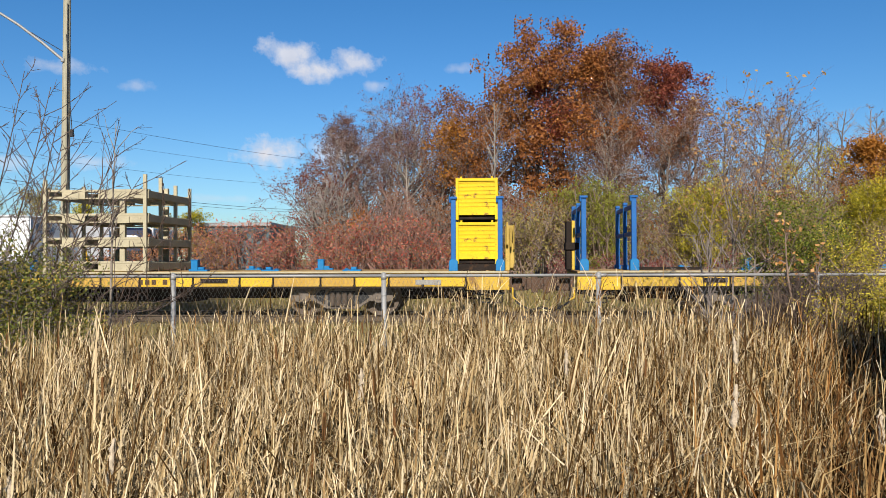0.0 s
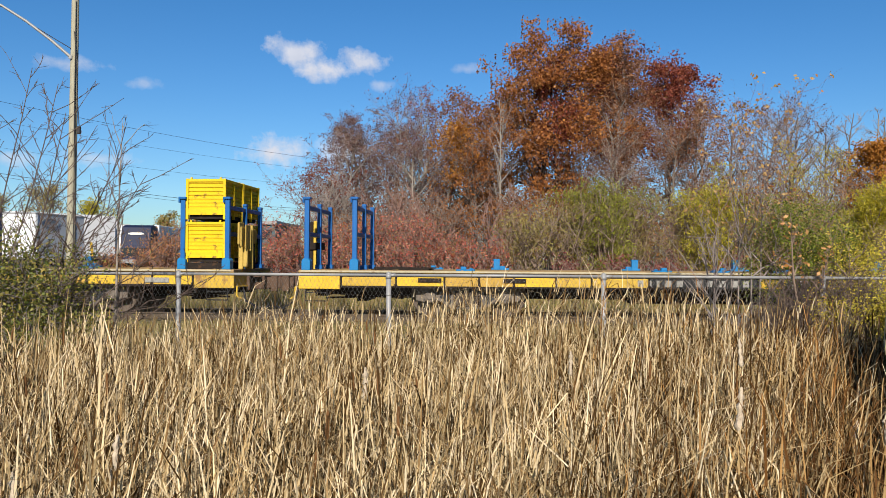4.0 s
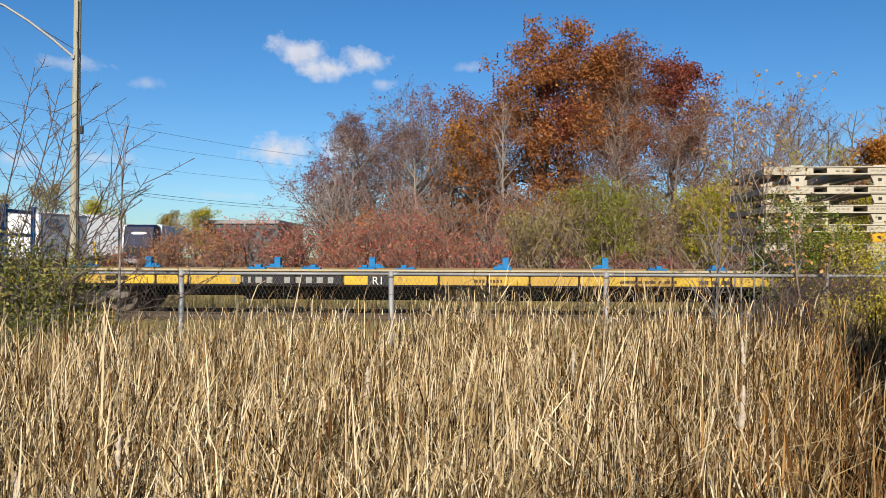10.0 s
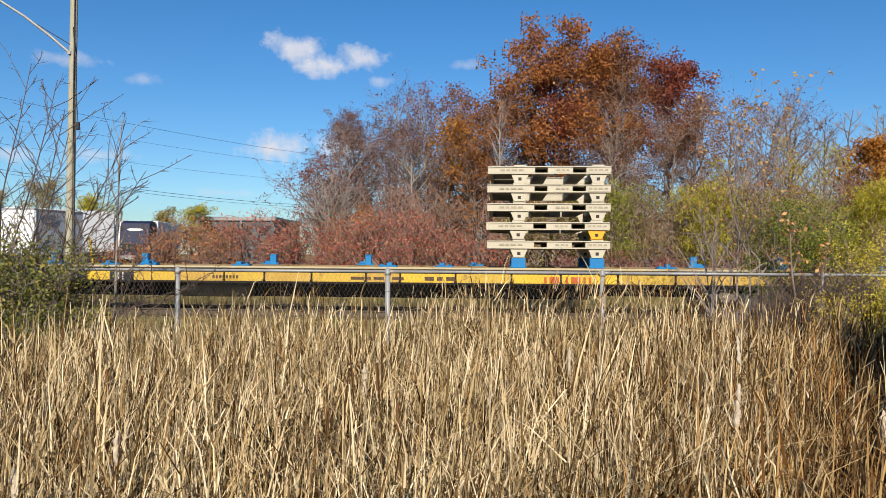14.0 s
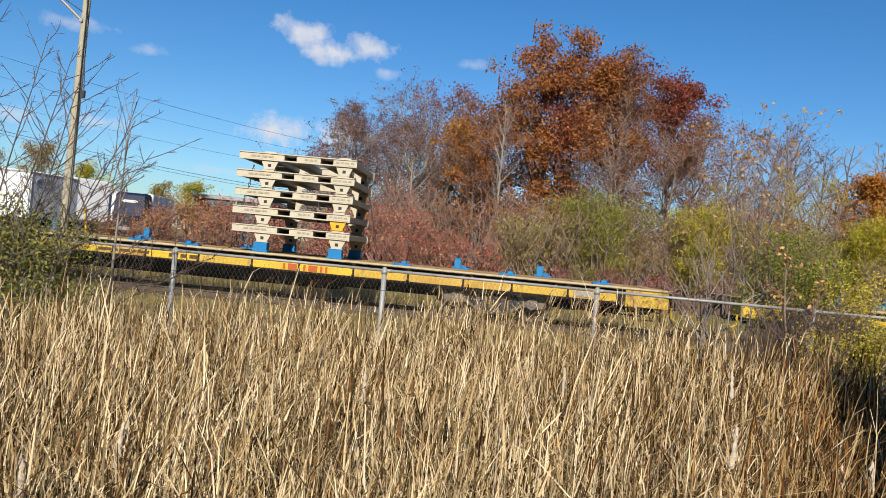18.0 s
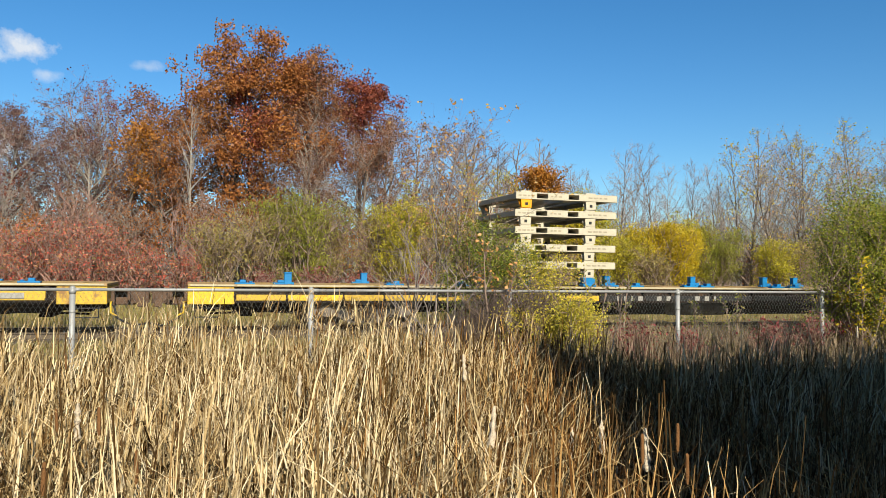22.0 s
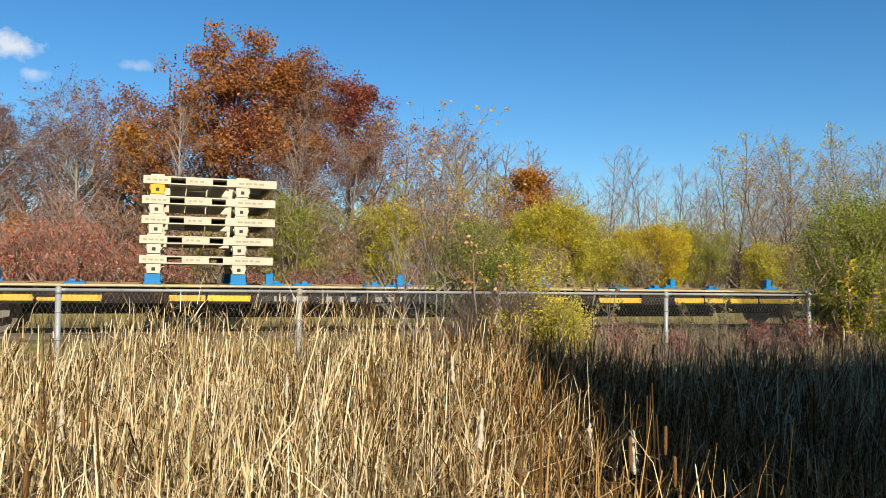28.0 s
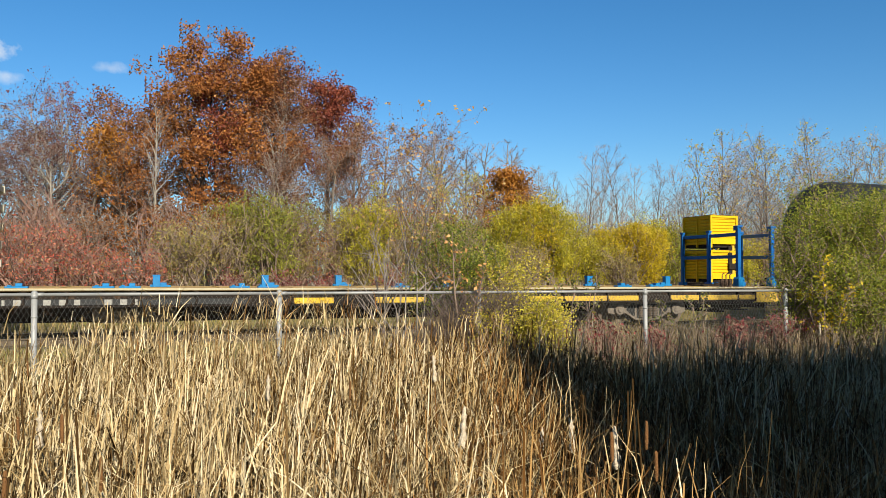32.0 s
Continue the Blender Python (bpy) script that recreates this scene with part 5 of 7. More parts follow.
def tree(kind, x, y, h, spread, seed, label, category="tree", group="", bark="bark", twig="twig", leaf=None, n_leaf=0, leaf_size=0.14, stems=1, first=0.35, limbs=14, twigs=6, sprigs=4,
         rise=0.6, r0=None, top=1.0, clump=0.35, lean=0.0, base=None, thick=1.0, droop=0.0, aspect=0.6, wob=0.05, tufts=1.0, hang=0.0):
    """A tapered trunk or several stems, limbs, twigs and sprigs, and leaves scattered round them."""
    rng = np.random.default_rng(seed)
    z0 = float(ground_z(np.array(x), np.array(y))) - 0.05 if base is None else base
    t = empty(kind, label, category, group, at=pose(x, y, z0))
    wood, fine = Tubes(), Tubes()
    ends = []
    r0 = r0 if r0 else 0.013 * h + 0.02
    for s in range(stems):
        a = rng.uniform(0, 2 * np.pi)
        tilt = (0.0 if stems == 1 else rng.uniform(0.08, 0.38)) + abs(lean)
        if lean:
            a = 0.0 if lean > 0 else np.pi
        d = np.array([np.cos(a) * tilt, np.sin(a) * tilt, 1.0])
        p0 = np.array([0, 0, 0.0]) if stems == 1 else np.array([rng.normal(0, 0.05 * spread), rng.normal(0, 0.05 * spread), 0])
        hh = h * (rng.uniform(0.72, 1.0) if stems > 1 else 1.0)
        tk = polyline(rng, p0, unit(d), hh, 8, wob, 0.03 if wob > 0.03 else 0.0)
        wood.add(tk, r0 / stems ** 0.5, r0 * 0.12, 7 if stems < 4 else 4)
        for i in range(limbs):
            f = first + (0.97 - first) * (i + rng.random()) / limbs
            p, dd = along(tk, f)
            a = i * 2.4 + rng.uniform(-0.5, 0.5)
            rel = (f - first) / (1 - first)
            prof = np.sin(np.pi * (0.22 + 0.70 * rel)) ** 0.8 * top + (1 - top) * (1 - rel)
            ln = spread * max(0.25, prof) * rng.uniform(0.75, 1.15)
            out = np.array([np.cos(a), np.sin(a), rise * rng.uniform(0.6, 1.4) + 0.5 * rel])
            lp = polyline(rng, p, unit(out), ln, 5, 0.14, 0.06 - droop)
            wood.add(lp, max(0.006, r0 * (1 - f) * 0.6 + 0.014 * thick), 0.005 * thick, 4)
            for j in range(twigs):
                q, qd = along(lp, rng.uniform(0.2, 1.0))
                tp = polyline(rng, q, unit(qd + rng.normal(0, 0.6, 3)), ln * rng.uniform(0.25, 0.55), 3, 0.2, 0.07 - droop)
                fine.add(tp, 0.0095 * thick, 0.004 * thick, 3)
                ends.append(tp[1])
                ends.append(tp[2])
                for k in range(sprigs):
                    u, ud = along(tp, rng.uniform(0.15, 1.0))
                    sp = polyline(rng, u, unit(ud + rng.normal(0, 0.65, 3)), ln * rng.uniform(0.1, 0.28), 2, 0.1, 0.05 - droop)
                    fine.add(sp, 0.0055 * thick, 0.003 * thick, 3)
                    ends.append(sp[1])
    V, F = wood.arrays()
    np_part("trunk", V, F, M[bark], t, smooth=True)
    V, F = fine.arrays()
    tagged(np_part("branchwork", V, F, M[twig], t), kind="stuff")
    if n_leaf:
        E = np.array(ends)
        if tufts < 1:
            E = E[rng.random(len(E)) < tufts]
        C = E[rng.integers(0, len(E), n_leaf)] + np.clip(rng.normal(0, clump, (n_leaf, 3)), -1.3 * clump, 1.3 * clump) * np.array([1, 1, 0.8])
        C = C[C[:, 2] > 0.1]
        V, F = leaf_arrays(C, leaf_size, rng, 0.2, aspect, hang)
        np_part("crown", V, F, M[leaf], t)
    return t


# the wood behind the track
OAK = "tall oak with rusty orange-brown autumn leaves"
MAROON = "tall oak with dark maroon autumn leaves"
tree("oak_tree", 3.4, 37, 11.0, 3.9, 1, OAK, bark="bark_dark", leaf="oak", n_leaf=36000, leaf_size=0.13, limbs=34, twigs=7, sprigs=3, first=0.2, rise=0.5, clump=0.32, top=0.9, tufts=0.32, hang=0.25)
tree("oak_tree", 1.3, 38, 8.4, 2.5, 12, "half-bare oak with thin rusty brown leaves", bark="bark_dark", leaf="brown", n_leaf=9000, leaf_size=0.125, limbs=20, twigs=6, sprigs=3, first=0.2, rise=0.45, clump=0.32, tufts=0.5, hang=0.25)
tree("oak_tree", 5.0, 37.5, 10.4, 1.9, 13, MAROON, bark="bark_dark", leaf="oak_dark", n_leaf=9000, leaf_size=0.125, limbs=20, twigs=6, sprigs=3, first=0.4, rise=0.9, clump=0.3, tufts=0.5, hang=0.25)
tree("oak_tree", 7.9, 43, 12.6, 2.7, 2, "half-bare oak with thin rusty brown leaves", bark="bark_light", leaf="brown", n_leaf=9000, leaf_size=0.13, limbs=24, twigs=7, sprigs=4, first=0.25, rise=0.8, clump=0.3, tufts=0.5, thick=1.3)
tree("oak_tree", 0.9, 42.5, 9.8, 2.2, 3, "half-bare oak with thin rusty brown leaves", bark="bark", leaf="brown", n_leaf=5500, leaf_size=0.13, limbs=20, twigs=6, sprigs=3, first=0.25, rise=0.6, clump=0.3, tufts=0.5, thick=1.3)
tree("oak_tree", 9.3, 46, 12.6, 3.0, 4, MAROON, bark="bark_dark", leaf="oak_dark", n_leaf=21000, leaf_size=0.15, limbs=22, twigs=6, sprigs=3, first=0.45, rise=0.75, clump=0.34, tufts=0.45)
tree("oak_tree", 12.4, 47, 12.1, 2.6, 5, MAROON, bark="bark_dark", leaf="oak_dark", n_leaf=15000, leaf_size=0.15, limbs=20, twigs=6, sprigs=3, first=0.5, rise=0.75, clump=0.34, tufts=0.45)
tree("maple_tree", -1.35, 37, 7.5, 1.15, 6, "slender tree with bright orange autumn leaves", leaf="oak_orange", n_leaf=2600, leaf_size=0.13, limbs=18, twigs=5, sprigs=3, first=0.6, clump=0.3, tufts=0.5)
tree("maple_tree", 0.3, 38, 8.2, 1.9, 7, "half-bare tree with rusty brown leaves", leaf="oak", n_leaf=3000, leaf_size=0.105, limbs=18, twigs=6, sprigs=4, first=0.25, clump=0.3)
tree("maple_tree", 21.6, 40.5, 6.7, 2.1, 8, "small oak with orange-brown leaves", leaf="oak_orange", n_leaf=12000, leaf_size=0.14, limbs=16, twigs=6, sprigs=3, first=0.3, clump=0.33)
BARE = "bare grey autumn tree with fine twigs"
rw = np.random.default_rng(77)
bare = [(-3.15, 40, 9.5, 2.3, "oak_dark", 700), (-5.2, 40, 8.7, 2.0, "mauve", 1000), (-6.3, 38, 7.2, 1.9, "mauve", 700), (-6.6, 36.5, 5.0, 2.1, "oak_dark", 500), (-4.2, 42, 9.6, 2.0, "mauve", 900), (-1.0, 39, 7.8, 1.8, "brown", 250),
        (-2.4, 36, 6.6, 1.7, "mauve", 600), (0.9, 36, 6.8, 1.6, "brown", 300), (8.5, 40, 10.0, 2.2, "brown", 1300), (9.6, 37, 7.6, 1.8, "brown", 500), (7.2, 36, 6.6, 1.7, "mauve", 200), (11.4, 38, 8.6, 2.0, "brown", 700),
        (12.9, 36, 8.0, 1.9, "mauve", 300), (15.0, 36, 8.6, 2.1, "mauve", 250), (16.4, 40, 8.9, 1.9, None, 0), (17.8, 38, 7.8, 1.6, None, 0), (19.0, 40, 8.8, 1.3, None, 0), (20.1, 42, 9.2, 1.3, None, 0), (21.8, 42, 9.3, 1.4, None, 0),
        (23.0, 45, 9.6, 1.3, None, 0), (-5.9, 34, 5.0, 1.5, None, 0), (3.6, 37, 6.2, 1.7, "brown", 350), (5.6, 37, 6.4, 1.7, "brown", 400), (14.2, 42, 9.6, 1.9, "brown", 500), (-7.5, 40, 5.2, 1.5, "mauve", 400), (-4.6, 45, 9.2, 2.2, "mauve", 500), (-2.6, 44, 10.0, 2.0, "mauve", 700), (-6.0, 43, 8.0, 2.0, "mauve", 600), (-0.6, 43, 9.4, 1.8, "brown", 500), (9.2, 43, 10.2, 2.0, "brown", 900), (12.2, 41, 9.6, 1.9, "brown", 700), (16.0, 44, 10.0, 2.0, "mauve", 300)]
for i, (x, y, h, sp, lf, n) in enumerate(bare):
    tree("bare_tree", x, y, h * 0.97, sp * 1.25, 100 + i, BARE if not lf else "nearly bare autumn tree with few dull brown leaves", group="bare trees of the wood", bark=("bark_light", "bark", "bark_light", "bark")[i % 4], twig=("twig_grey", "twig", "twig_pale")[i % 3],
         leaf=lf, n_leaf=n * 8, leaf_size=0.085, limbs=20, twigs=7, sprigs=4, first=0.2, rise=0.6, clump=0.11, thick=1.25, stems=1 if i % 4 else 2)
tree("birch_tree", 1.64, 33, 7.9, 1.5, 150, "slim tree with a pale bare trunk and twigs", bark="bark_pale", twig="twig_grey", limbs=22, twigs=5, sprigs=4, first=0.3, rise=1.5, thick=1.0, r0=0.075, wob=0.018)
SLIM = "slender bare sapling tree with grey twigs"
slim = [(23.9, 36, 8.2, 1.3), (25.0, 37, 7.4, 1.2), (26.2, 36, 8.7, 1.2), (28.2, 37, 7.6, 1.2), (30.0, 38, 8.0, 1.3), (31.5, 38, 7.2, 1.4), (33.5, 40, 8.2, 1.5), (22.4, 38, 7.4, 1.2), (18.2, 44, 8.3, 1.4), (37, 40, 8.6, 1.6), (40, 42, 9.4, 1.8), (20.9, 36, 6.6, 1.2)]
for i, (x, y, h, sp) in enumerate(slim):
    tree("bare_tree", x, y, h * 0.95, sp * 1.25, 200 + i, SLIM, group="bare saplings of the wood", bark="bark_light" if i % 2 else "bark", twig="twig_grey" if i % 3 else "twig_pale", limbs=30, twigs=7, sprigs=6, first=0.15, rise=1.1, thick=0.68, r0=0.05)
pop = [(27.4, 30, 8.2, 1.5), (28.5, 29, 8.0, 1.4), (30.5, 30, 8.2, 1.6), (32.2, 30, 8.9, 1.7), (34.4, 30, 9.4, 1.8), (36.4, 30, 8.6, 1.8), (38.5, 31, 9.0, 1.9), (41, 32, 9.4, 2.0), (29.6, 33, 8.3, 1.7), (31.5, 34, 8.6, 1.8), (33.4, 33, 9.0, 1.9), (35.6, 34, 9.4, 2.0), (37.6, 33, 9.2, 2.0)]
for i, (x, y, h, sp) in enumerate(pop):
    tree("poplar_tree", x, y, h * 0.96, sp * 1.15, 230 + i, "thin poplar with a few last yellow leaves", group="poplars of the wood", bark="bark", twig="twig_grey" if i % 3 else "twig_pale", leaf="tan_leaf" if i % 2 else "gold", n_leaf=480, leaf_size=0.11,
         limbs=26, twigs=8, sprigs=6, first=0.12, rise=1.0, thick=0.72, clump=0.1, r0=0.065, stems=1 + i % 2, tufts=0.5, hang=0.3)

# woodland far behind, one mass
rf = np.random.default_rng(31)
far = Tubes()
for i in range(1500):
    x, y = rf.uniform(-9, 62), rf.uniform(48, 60)
    h = rf.uniform(4.0, 8.4) * (0.95 if x > 16 else 0.72 if x > -4 else 0.6 if x > -6.5 else 0.4)
    tk = polyline(rf, np.array([x, y, 0.3]), unit(np.array([rf.normal(0, 0.06), 0, 1.0])), h, 4, 0.05)
    far.add(tk, rf.uniform(0.02, 0.055), 0.01, 3)
    for j in range(12):
        p, d = along(tk, rf.uniform(0.2, 1))
        q = polyline(rf, p, unit(rf.normal(0, 1, 3) + np.array([0, 0, 1.0])), rf.uniform(0.5, 1.7), 2, 0.15, 0.05)
        far.add(q, 0.016, 0.007, 3)
V, F = far.arrays()
tagged(np_part("far_woods", V, F, M["twig_grey"]), "dense grey bare woodland far behind the track", "woods", kind="stuff")


def shrub(kind, x, y, h, spread, seed, label, leaf=None, n=0, size=0.1, twig="twig", stems=7, group="", clump=0.12, limbs=5, twigs=4, sprigs=3, thick=1.0, first=0.2, rise=1.1, droop=0.0, category="shrub", aspect=0.6, tufts=1.0, hang=0.0):
    return tree(kind, x, y, h, spread, seed, label, category, group, bark=twig, twig=twig, leaf=leaf, n_leaf=n, leaf_size=size, stems=stems, first=first, limbs=limbs, twigs=twigs, sprigs=sprigs,
                rise=rise, r0=0.012 * h + 0.01, clump=clump, thick=thick, droop=droop, aspect=aspect, tufts=tufts, hang=hang)


# sumac in front of the wood and the lot
sid = 300
for x, y, h, sp, lf in [(-11.4, 27.5, 1.15, 0.9, "sumac_orange"), (-10.4, 27, 1.75, 1.0, "sumac_orange"), (-9.2, 26.5, 2.05, 1.0, "sumac_orange"), (-8.2, 26.5, 2.0, 1.0, "sumac"), (-7.2, 26, 2.1, 1.1, "sumac"), (-6.2, 26, 2.0, 1.0, "sumac"),
                        (-5.3, 25.5, 2.05, 1.0, "sumac"), (-4.4, 26.3, 2.3, 1.0, "sumac"), (-3.4, 26, 2.3, 1.1, "sumac"), (-2.5, 25.5, 2.5, 1.1, "sumac"), (-1.6, 26.2, 2.5, 1.1, "sumac"), (-0.7, 25.6, 2.3, 1.0, "sumac"),
                        (0.2, 24.5, 1.8, 0.9, "sumac"), (1.1, 24.2, 1.7, 0.9, "sumac"), (-9.7, 25, 1.6, 0.9, "sumac_orange"), (-7.8, 24.6, 1.5, 0.9, "sumac_orange"), (-5.8, 24.4, 1.5, 0.9, "sumac"), (-3.9, 24.3, 1.5, 0.9, "sumac"), (-2.0, 24.2, 1.6, 0.9, "sumac"),
                        (5.0, 22.6, 1.3, 0.7, "crimson"), (6.5, 22.8, 1.2, 0.7, "crimson"), (3.4, 22.5, 1.1, 0.7, "crimson"), (8.4, 23, 1.2, 0.7, "crimson"), (-12.2, 26, 1.0, 0.8, "sumac_orange")]:
    sid += 1
    shrub("sumac_bush", x, y, h * (1.14 if -11 < x < -4.4 else 1.0), sp, sid, {"sumac": "sumac bush with drooping red autumn leaves", "sumac_orange": "sumac bush with rusty orange autumn leaves", "crimson": "low shrub with dark crimson leaves"}[lf], lf,
          1100 if lf != "crimson" else 900, 0.098 if lf != "crimson" else 0.08, "twig_red", group="sumac bushes", clump=0.2, stems=6, thick=1.3, aspect=0.36, tufts=0.5, hang=0.5)

# shrubs at the wood's edge
EDGE = [(2.3, 25, 2.6, 1.1, "olive", 700), (3.6, 26, 3.2, 1.2, "olive", 500), (4.5, 26.6, 3.8, 1.1, "moss", 1300), (5.3, 26.5, 3.9, 1.2, "moss", 1500), (6.5, 28, 3.4, 1.1, "olive", 700), (7.6, 26, 3.3, 1.1, "olive", 700),
        (8.3, 25.4, 4.0, 1.15, "lime", 1500), (9.6, 26, 3.3, 1.2, "olive", 900), (10.6, 26, 3.2, 1.1, "olive", 700), (11.8, 26, 3.0, 1.1, "olive", 700), (13.0, 27, 3.4, 1.2, "moss", 600), (13.9, 30.5, 6.1, 0.6, "lime", 420), (15.6, 28.5, 3.6, 1.1, "lime", 2400),
        (15.9, 27.4, 4.1, 1.2, "gold", 1500), (15.5, 27.9, 4.0, 1.1, "lime", 2000), (16.7, 27.8, 4.2, 1.25, "lime", 3000), (18.7, 29.5, 3.6, 1.2, "lime", 1600), (20.4, 30, 2.9, 1.1, "lime", 1300), (21.4, 30, 3.2, 1.1, "gold", 1500), (22.4, 29.8, 3.5, 1.2, "gold", 1900),
        (23.2, 30, 3.5, 1.1, "gold", 2100), (24.4, 30.5, 3.9, 1.2, "lime", 1500), (25.5, 30, 3.3, 1.2, "moss", 1900), (27.0, 28, 2.6, 1.1, "lime", 1100), (28.6, 28, 2.8, 1.1, "olive", 700), (31, 29, 3.4, 1.3, "olive", 800), (34, 29, 3.6, 1.4, "lime", 800),
        (37, 29, 3.8, 1.4, "olive", 800), (14.2, 25, 2.2, 1.0, "olive", 500), (19.2, 26, 2.0, 1.0, "olive", 500)]
for i, (x, y, h, sp, lf, n) in enumerate(EDGE):
    shrub("willow_bush", x, y, h, sp, 400 + i, {"olive": "twiggy shrub with thin olive-brown leaves", "lime": "feathery yellow-green autumn shrub", "moss": "feathery moss-green autumn shrub", "gold": "feathery golden yellow autumn shrub"}[lf], lf, n * (7 if lf in ("gold", "lime") else 5), 0.13, "twig", group="wood edge shrubs", clump=0.2, stems=9, limbs=7, sprigs=2, rise=1.5, thick=1.1, aspect=0.2, tufts=0.4, hang=0.8)
for i in range(46):
    x, y = rw.uniform(-5, 16), rw.uniform(28.5, 35)
    h = rw.uniform(2.6, 4.6)
    shrub("brushwood", x, y, h, rw.uniform(0.9, 1.4), 500 + i, "leafless tangle of reddish-brown brushwood twigs", (None, "brown", "oak")[i % 3], (0, 900, 1000)[i % 3], 0.1, ("twig_red", "twig", "twig_grey")[i % 3], group="brushwood thicket", stems=8, limbs=5, twigs=3, sprigs=2, thick=1.5, clump=0.12)
for i in range(24):
    x, y = rw.uniform(12, 40), rw.uniform(32, 38)
    shrub("brushwood", x, y, rw.uniform(1.8, 3.4), rw.uniform(0.9, 1.4), 560 + i, "leafless tangle of reddish-brown brushwood twigs", "brown", 200, 0.11, ("twig_red", "twig", "twig_grey")[i % 3], group="brushwood thicket", stems=8, limbs=5, twigs=3, sprigs=2, thick=1.5, clump=0.12)

# along the fence
tree("small_tree", 4.76, 10.35, 3.9, 1.35, 600, "small multi-stemmed bare tree with a few tan leaves", "tree", bark="twig_grey", twig="twig_red", leaf="tan_leaf", n_leaf=800, leaf_size=0.058, stems=4, first=0.3, limbs=9, twigs=4, sprigs=3,
     rise=1.3, r0=0.034, clump=0.03, thick=0.27)
shrub("small_tree", 4.1, 10.2, 1.9, 1.1, 601, "low grey bare branches leaning over the fence", None, 0, 0.05, "twig_grey", stems=4, limbs=5, twigs=4, sprigs=3, thick=0.42, category="tree")
shrub("yellow_bush", 6.15, 10.2, 1.95, 0.6, 602, "leafy bush turning from green to yellow", "lemon", 9000, 0.032, "twig", stems=9, clump=0.12, limbs=7, thick=0.5)
shrub("yellow_bush", 5.5, 10.5, 2.2, 0.85, 603, "leafy bush with green leaves", "green", 15000, 0.033, "twig", stems=7, clump=0.1, limbs=6, thick=0.5)
shrub("yellow_bush", 5.3, 10.0, 2.25, 0.26, 606, "sapling with drooping tan-orange leaves", "peach", 90, 0.07, "twig", stems=2, clump=0.06, limbs=5, thick=0.5, first=0.55)
shrub("yellow_bush", 6.2, 9.15, 1.05, 0.5, 604, "bright yellow leafy bush at the fence", "lemon", 9000, 0.032, "twig", stems=8, clump=0.11, limbs=6, thick=0.5)
shrub("yellow_bush", 5.55, 9.45, 1.0, 0.45, 605, "yellow-green leafy bush at the fence", "lemon", 1800, 0.032, "twig", stems=7, clump=0.11, limbs=6, thick=0.5)
for i, (x, y, h, sp) in enumerate([(5.15, 9.6, 1.2, 0.6), (5.7, 9.6, 1.25, 0.6), (6.3, 9.65, 1.15, 0.5), (4.6, 9.65, 1.0, 0.5), (5.4, 10.2, 1.35, 0.6)]):
    shrub("brushwood", x, y, h, sp, 610 + i, "dark leafless tangle of twigs grown through the fence", None, 0, 0.05, "twig_dark", group="twig tangles at the fence", stems=9, limbs=6, twigs=5, sprigs=3, thick=0.42, first=0.1)
for i, (x, y, h, sp, n) in enumerate([(12.5, 9.75, 2.95, 0.95, 18000), (13.25, 9.7, 3.35, 1.05, 23000), (15.3, 11.4, 3.3, 1.3, 12000), (12.4, 9.3, 1.8, 0.75, 10000), (16.7, 11.8, 3.4, 1.4, 10000), (12.85, 9.2, 1.6, 0.75, 9000), (11.95, 9.75, 2.35, 0.65, 6500), (13.95, 9.6, 3.1, 0.95, 15000)]):
    shrub("green_bush", x, y, h, sp, 620 + i, "large dense bush with small green leaves", "hedge", n, 0.038, "twig", group="green bushes at the fence", stems=10, clump=0.15, limbs=8, twigs=4, thick=0.6, first=0.08, tufts=0.55, hang=0.4)
shrub("yellow_bush", 11.9, 9.2, 1.9, 0.3, 606, "slim sapling with bright yellow leaves in front of the hedge", "gold", 420, 0.065, "twig", stems=3, clump=0.07, limbs=6, thick=0.5)
# left: leafy shrub, bare tree and sapling
shrub("green_bush", -4.15, 6.9, 2.0, 0.75, 640, "shrub with dull green and brown leaves", "green_dark", 9000, 0.036, "twig_grey", stems=9, clump=0.11, limbs=7, twigs=5, sprigs=4, thick=0.45)
shrub("green_bush", -4.7, 6.6, 2.35, 0.85, 641, "shrub with dull green and brown leaves", "green_dark", 9500, 0.036, "twig_grey", stems=9, clump=0.11, limbs=7, twigs=5, sprigs=4, thick=0.45)
shrub("green_bush", -3.75, 6.5, 1.5, 0.5, 642, "shrub with dull green and brown leaves", "green_dark", 5000, 0.036, "twig_grey", stems=7, clump=0.1, limbs=6, twigs=5, sprigs=4, thick=0.45)


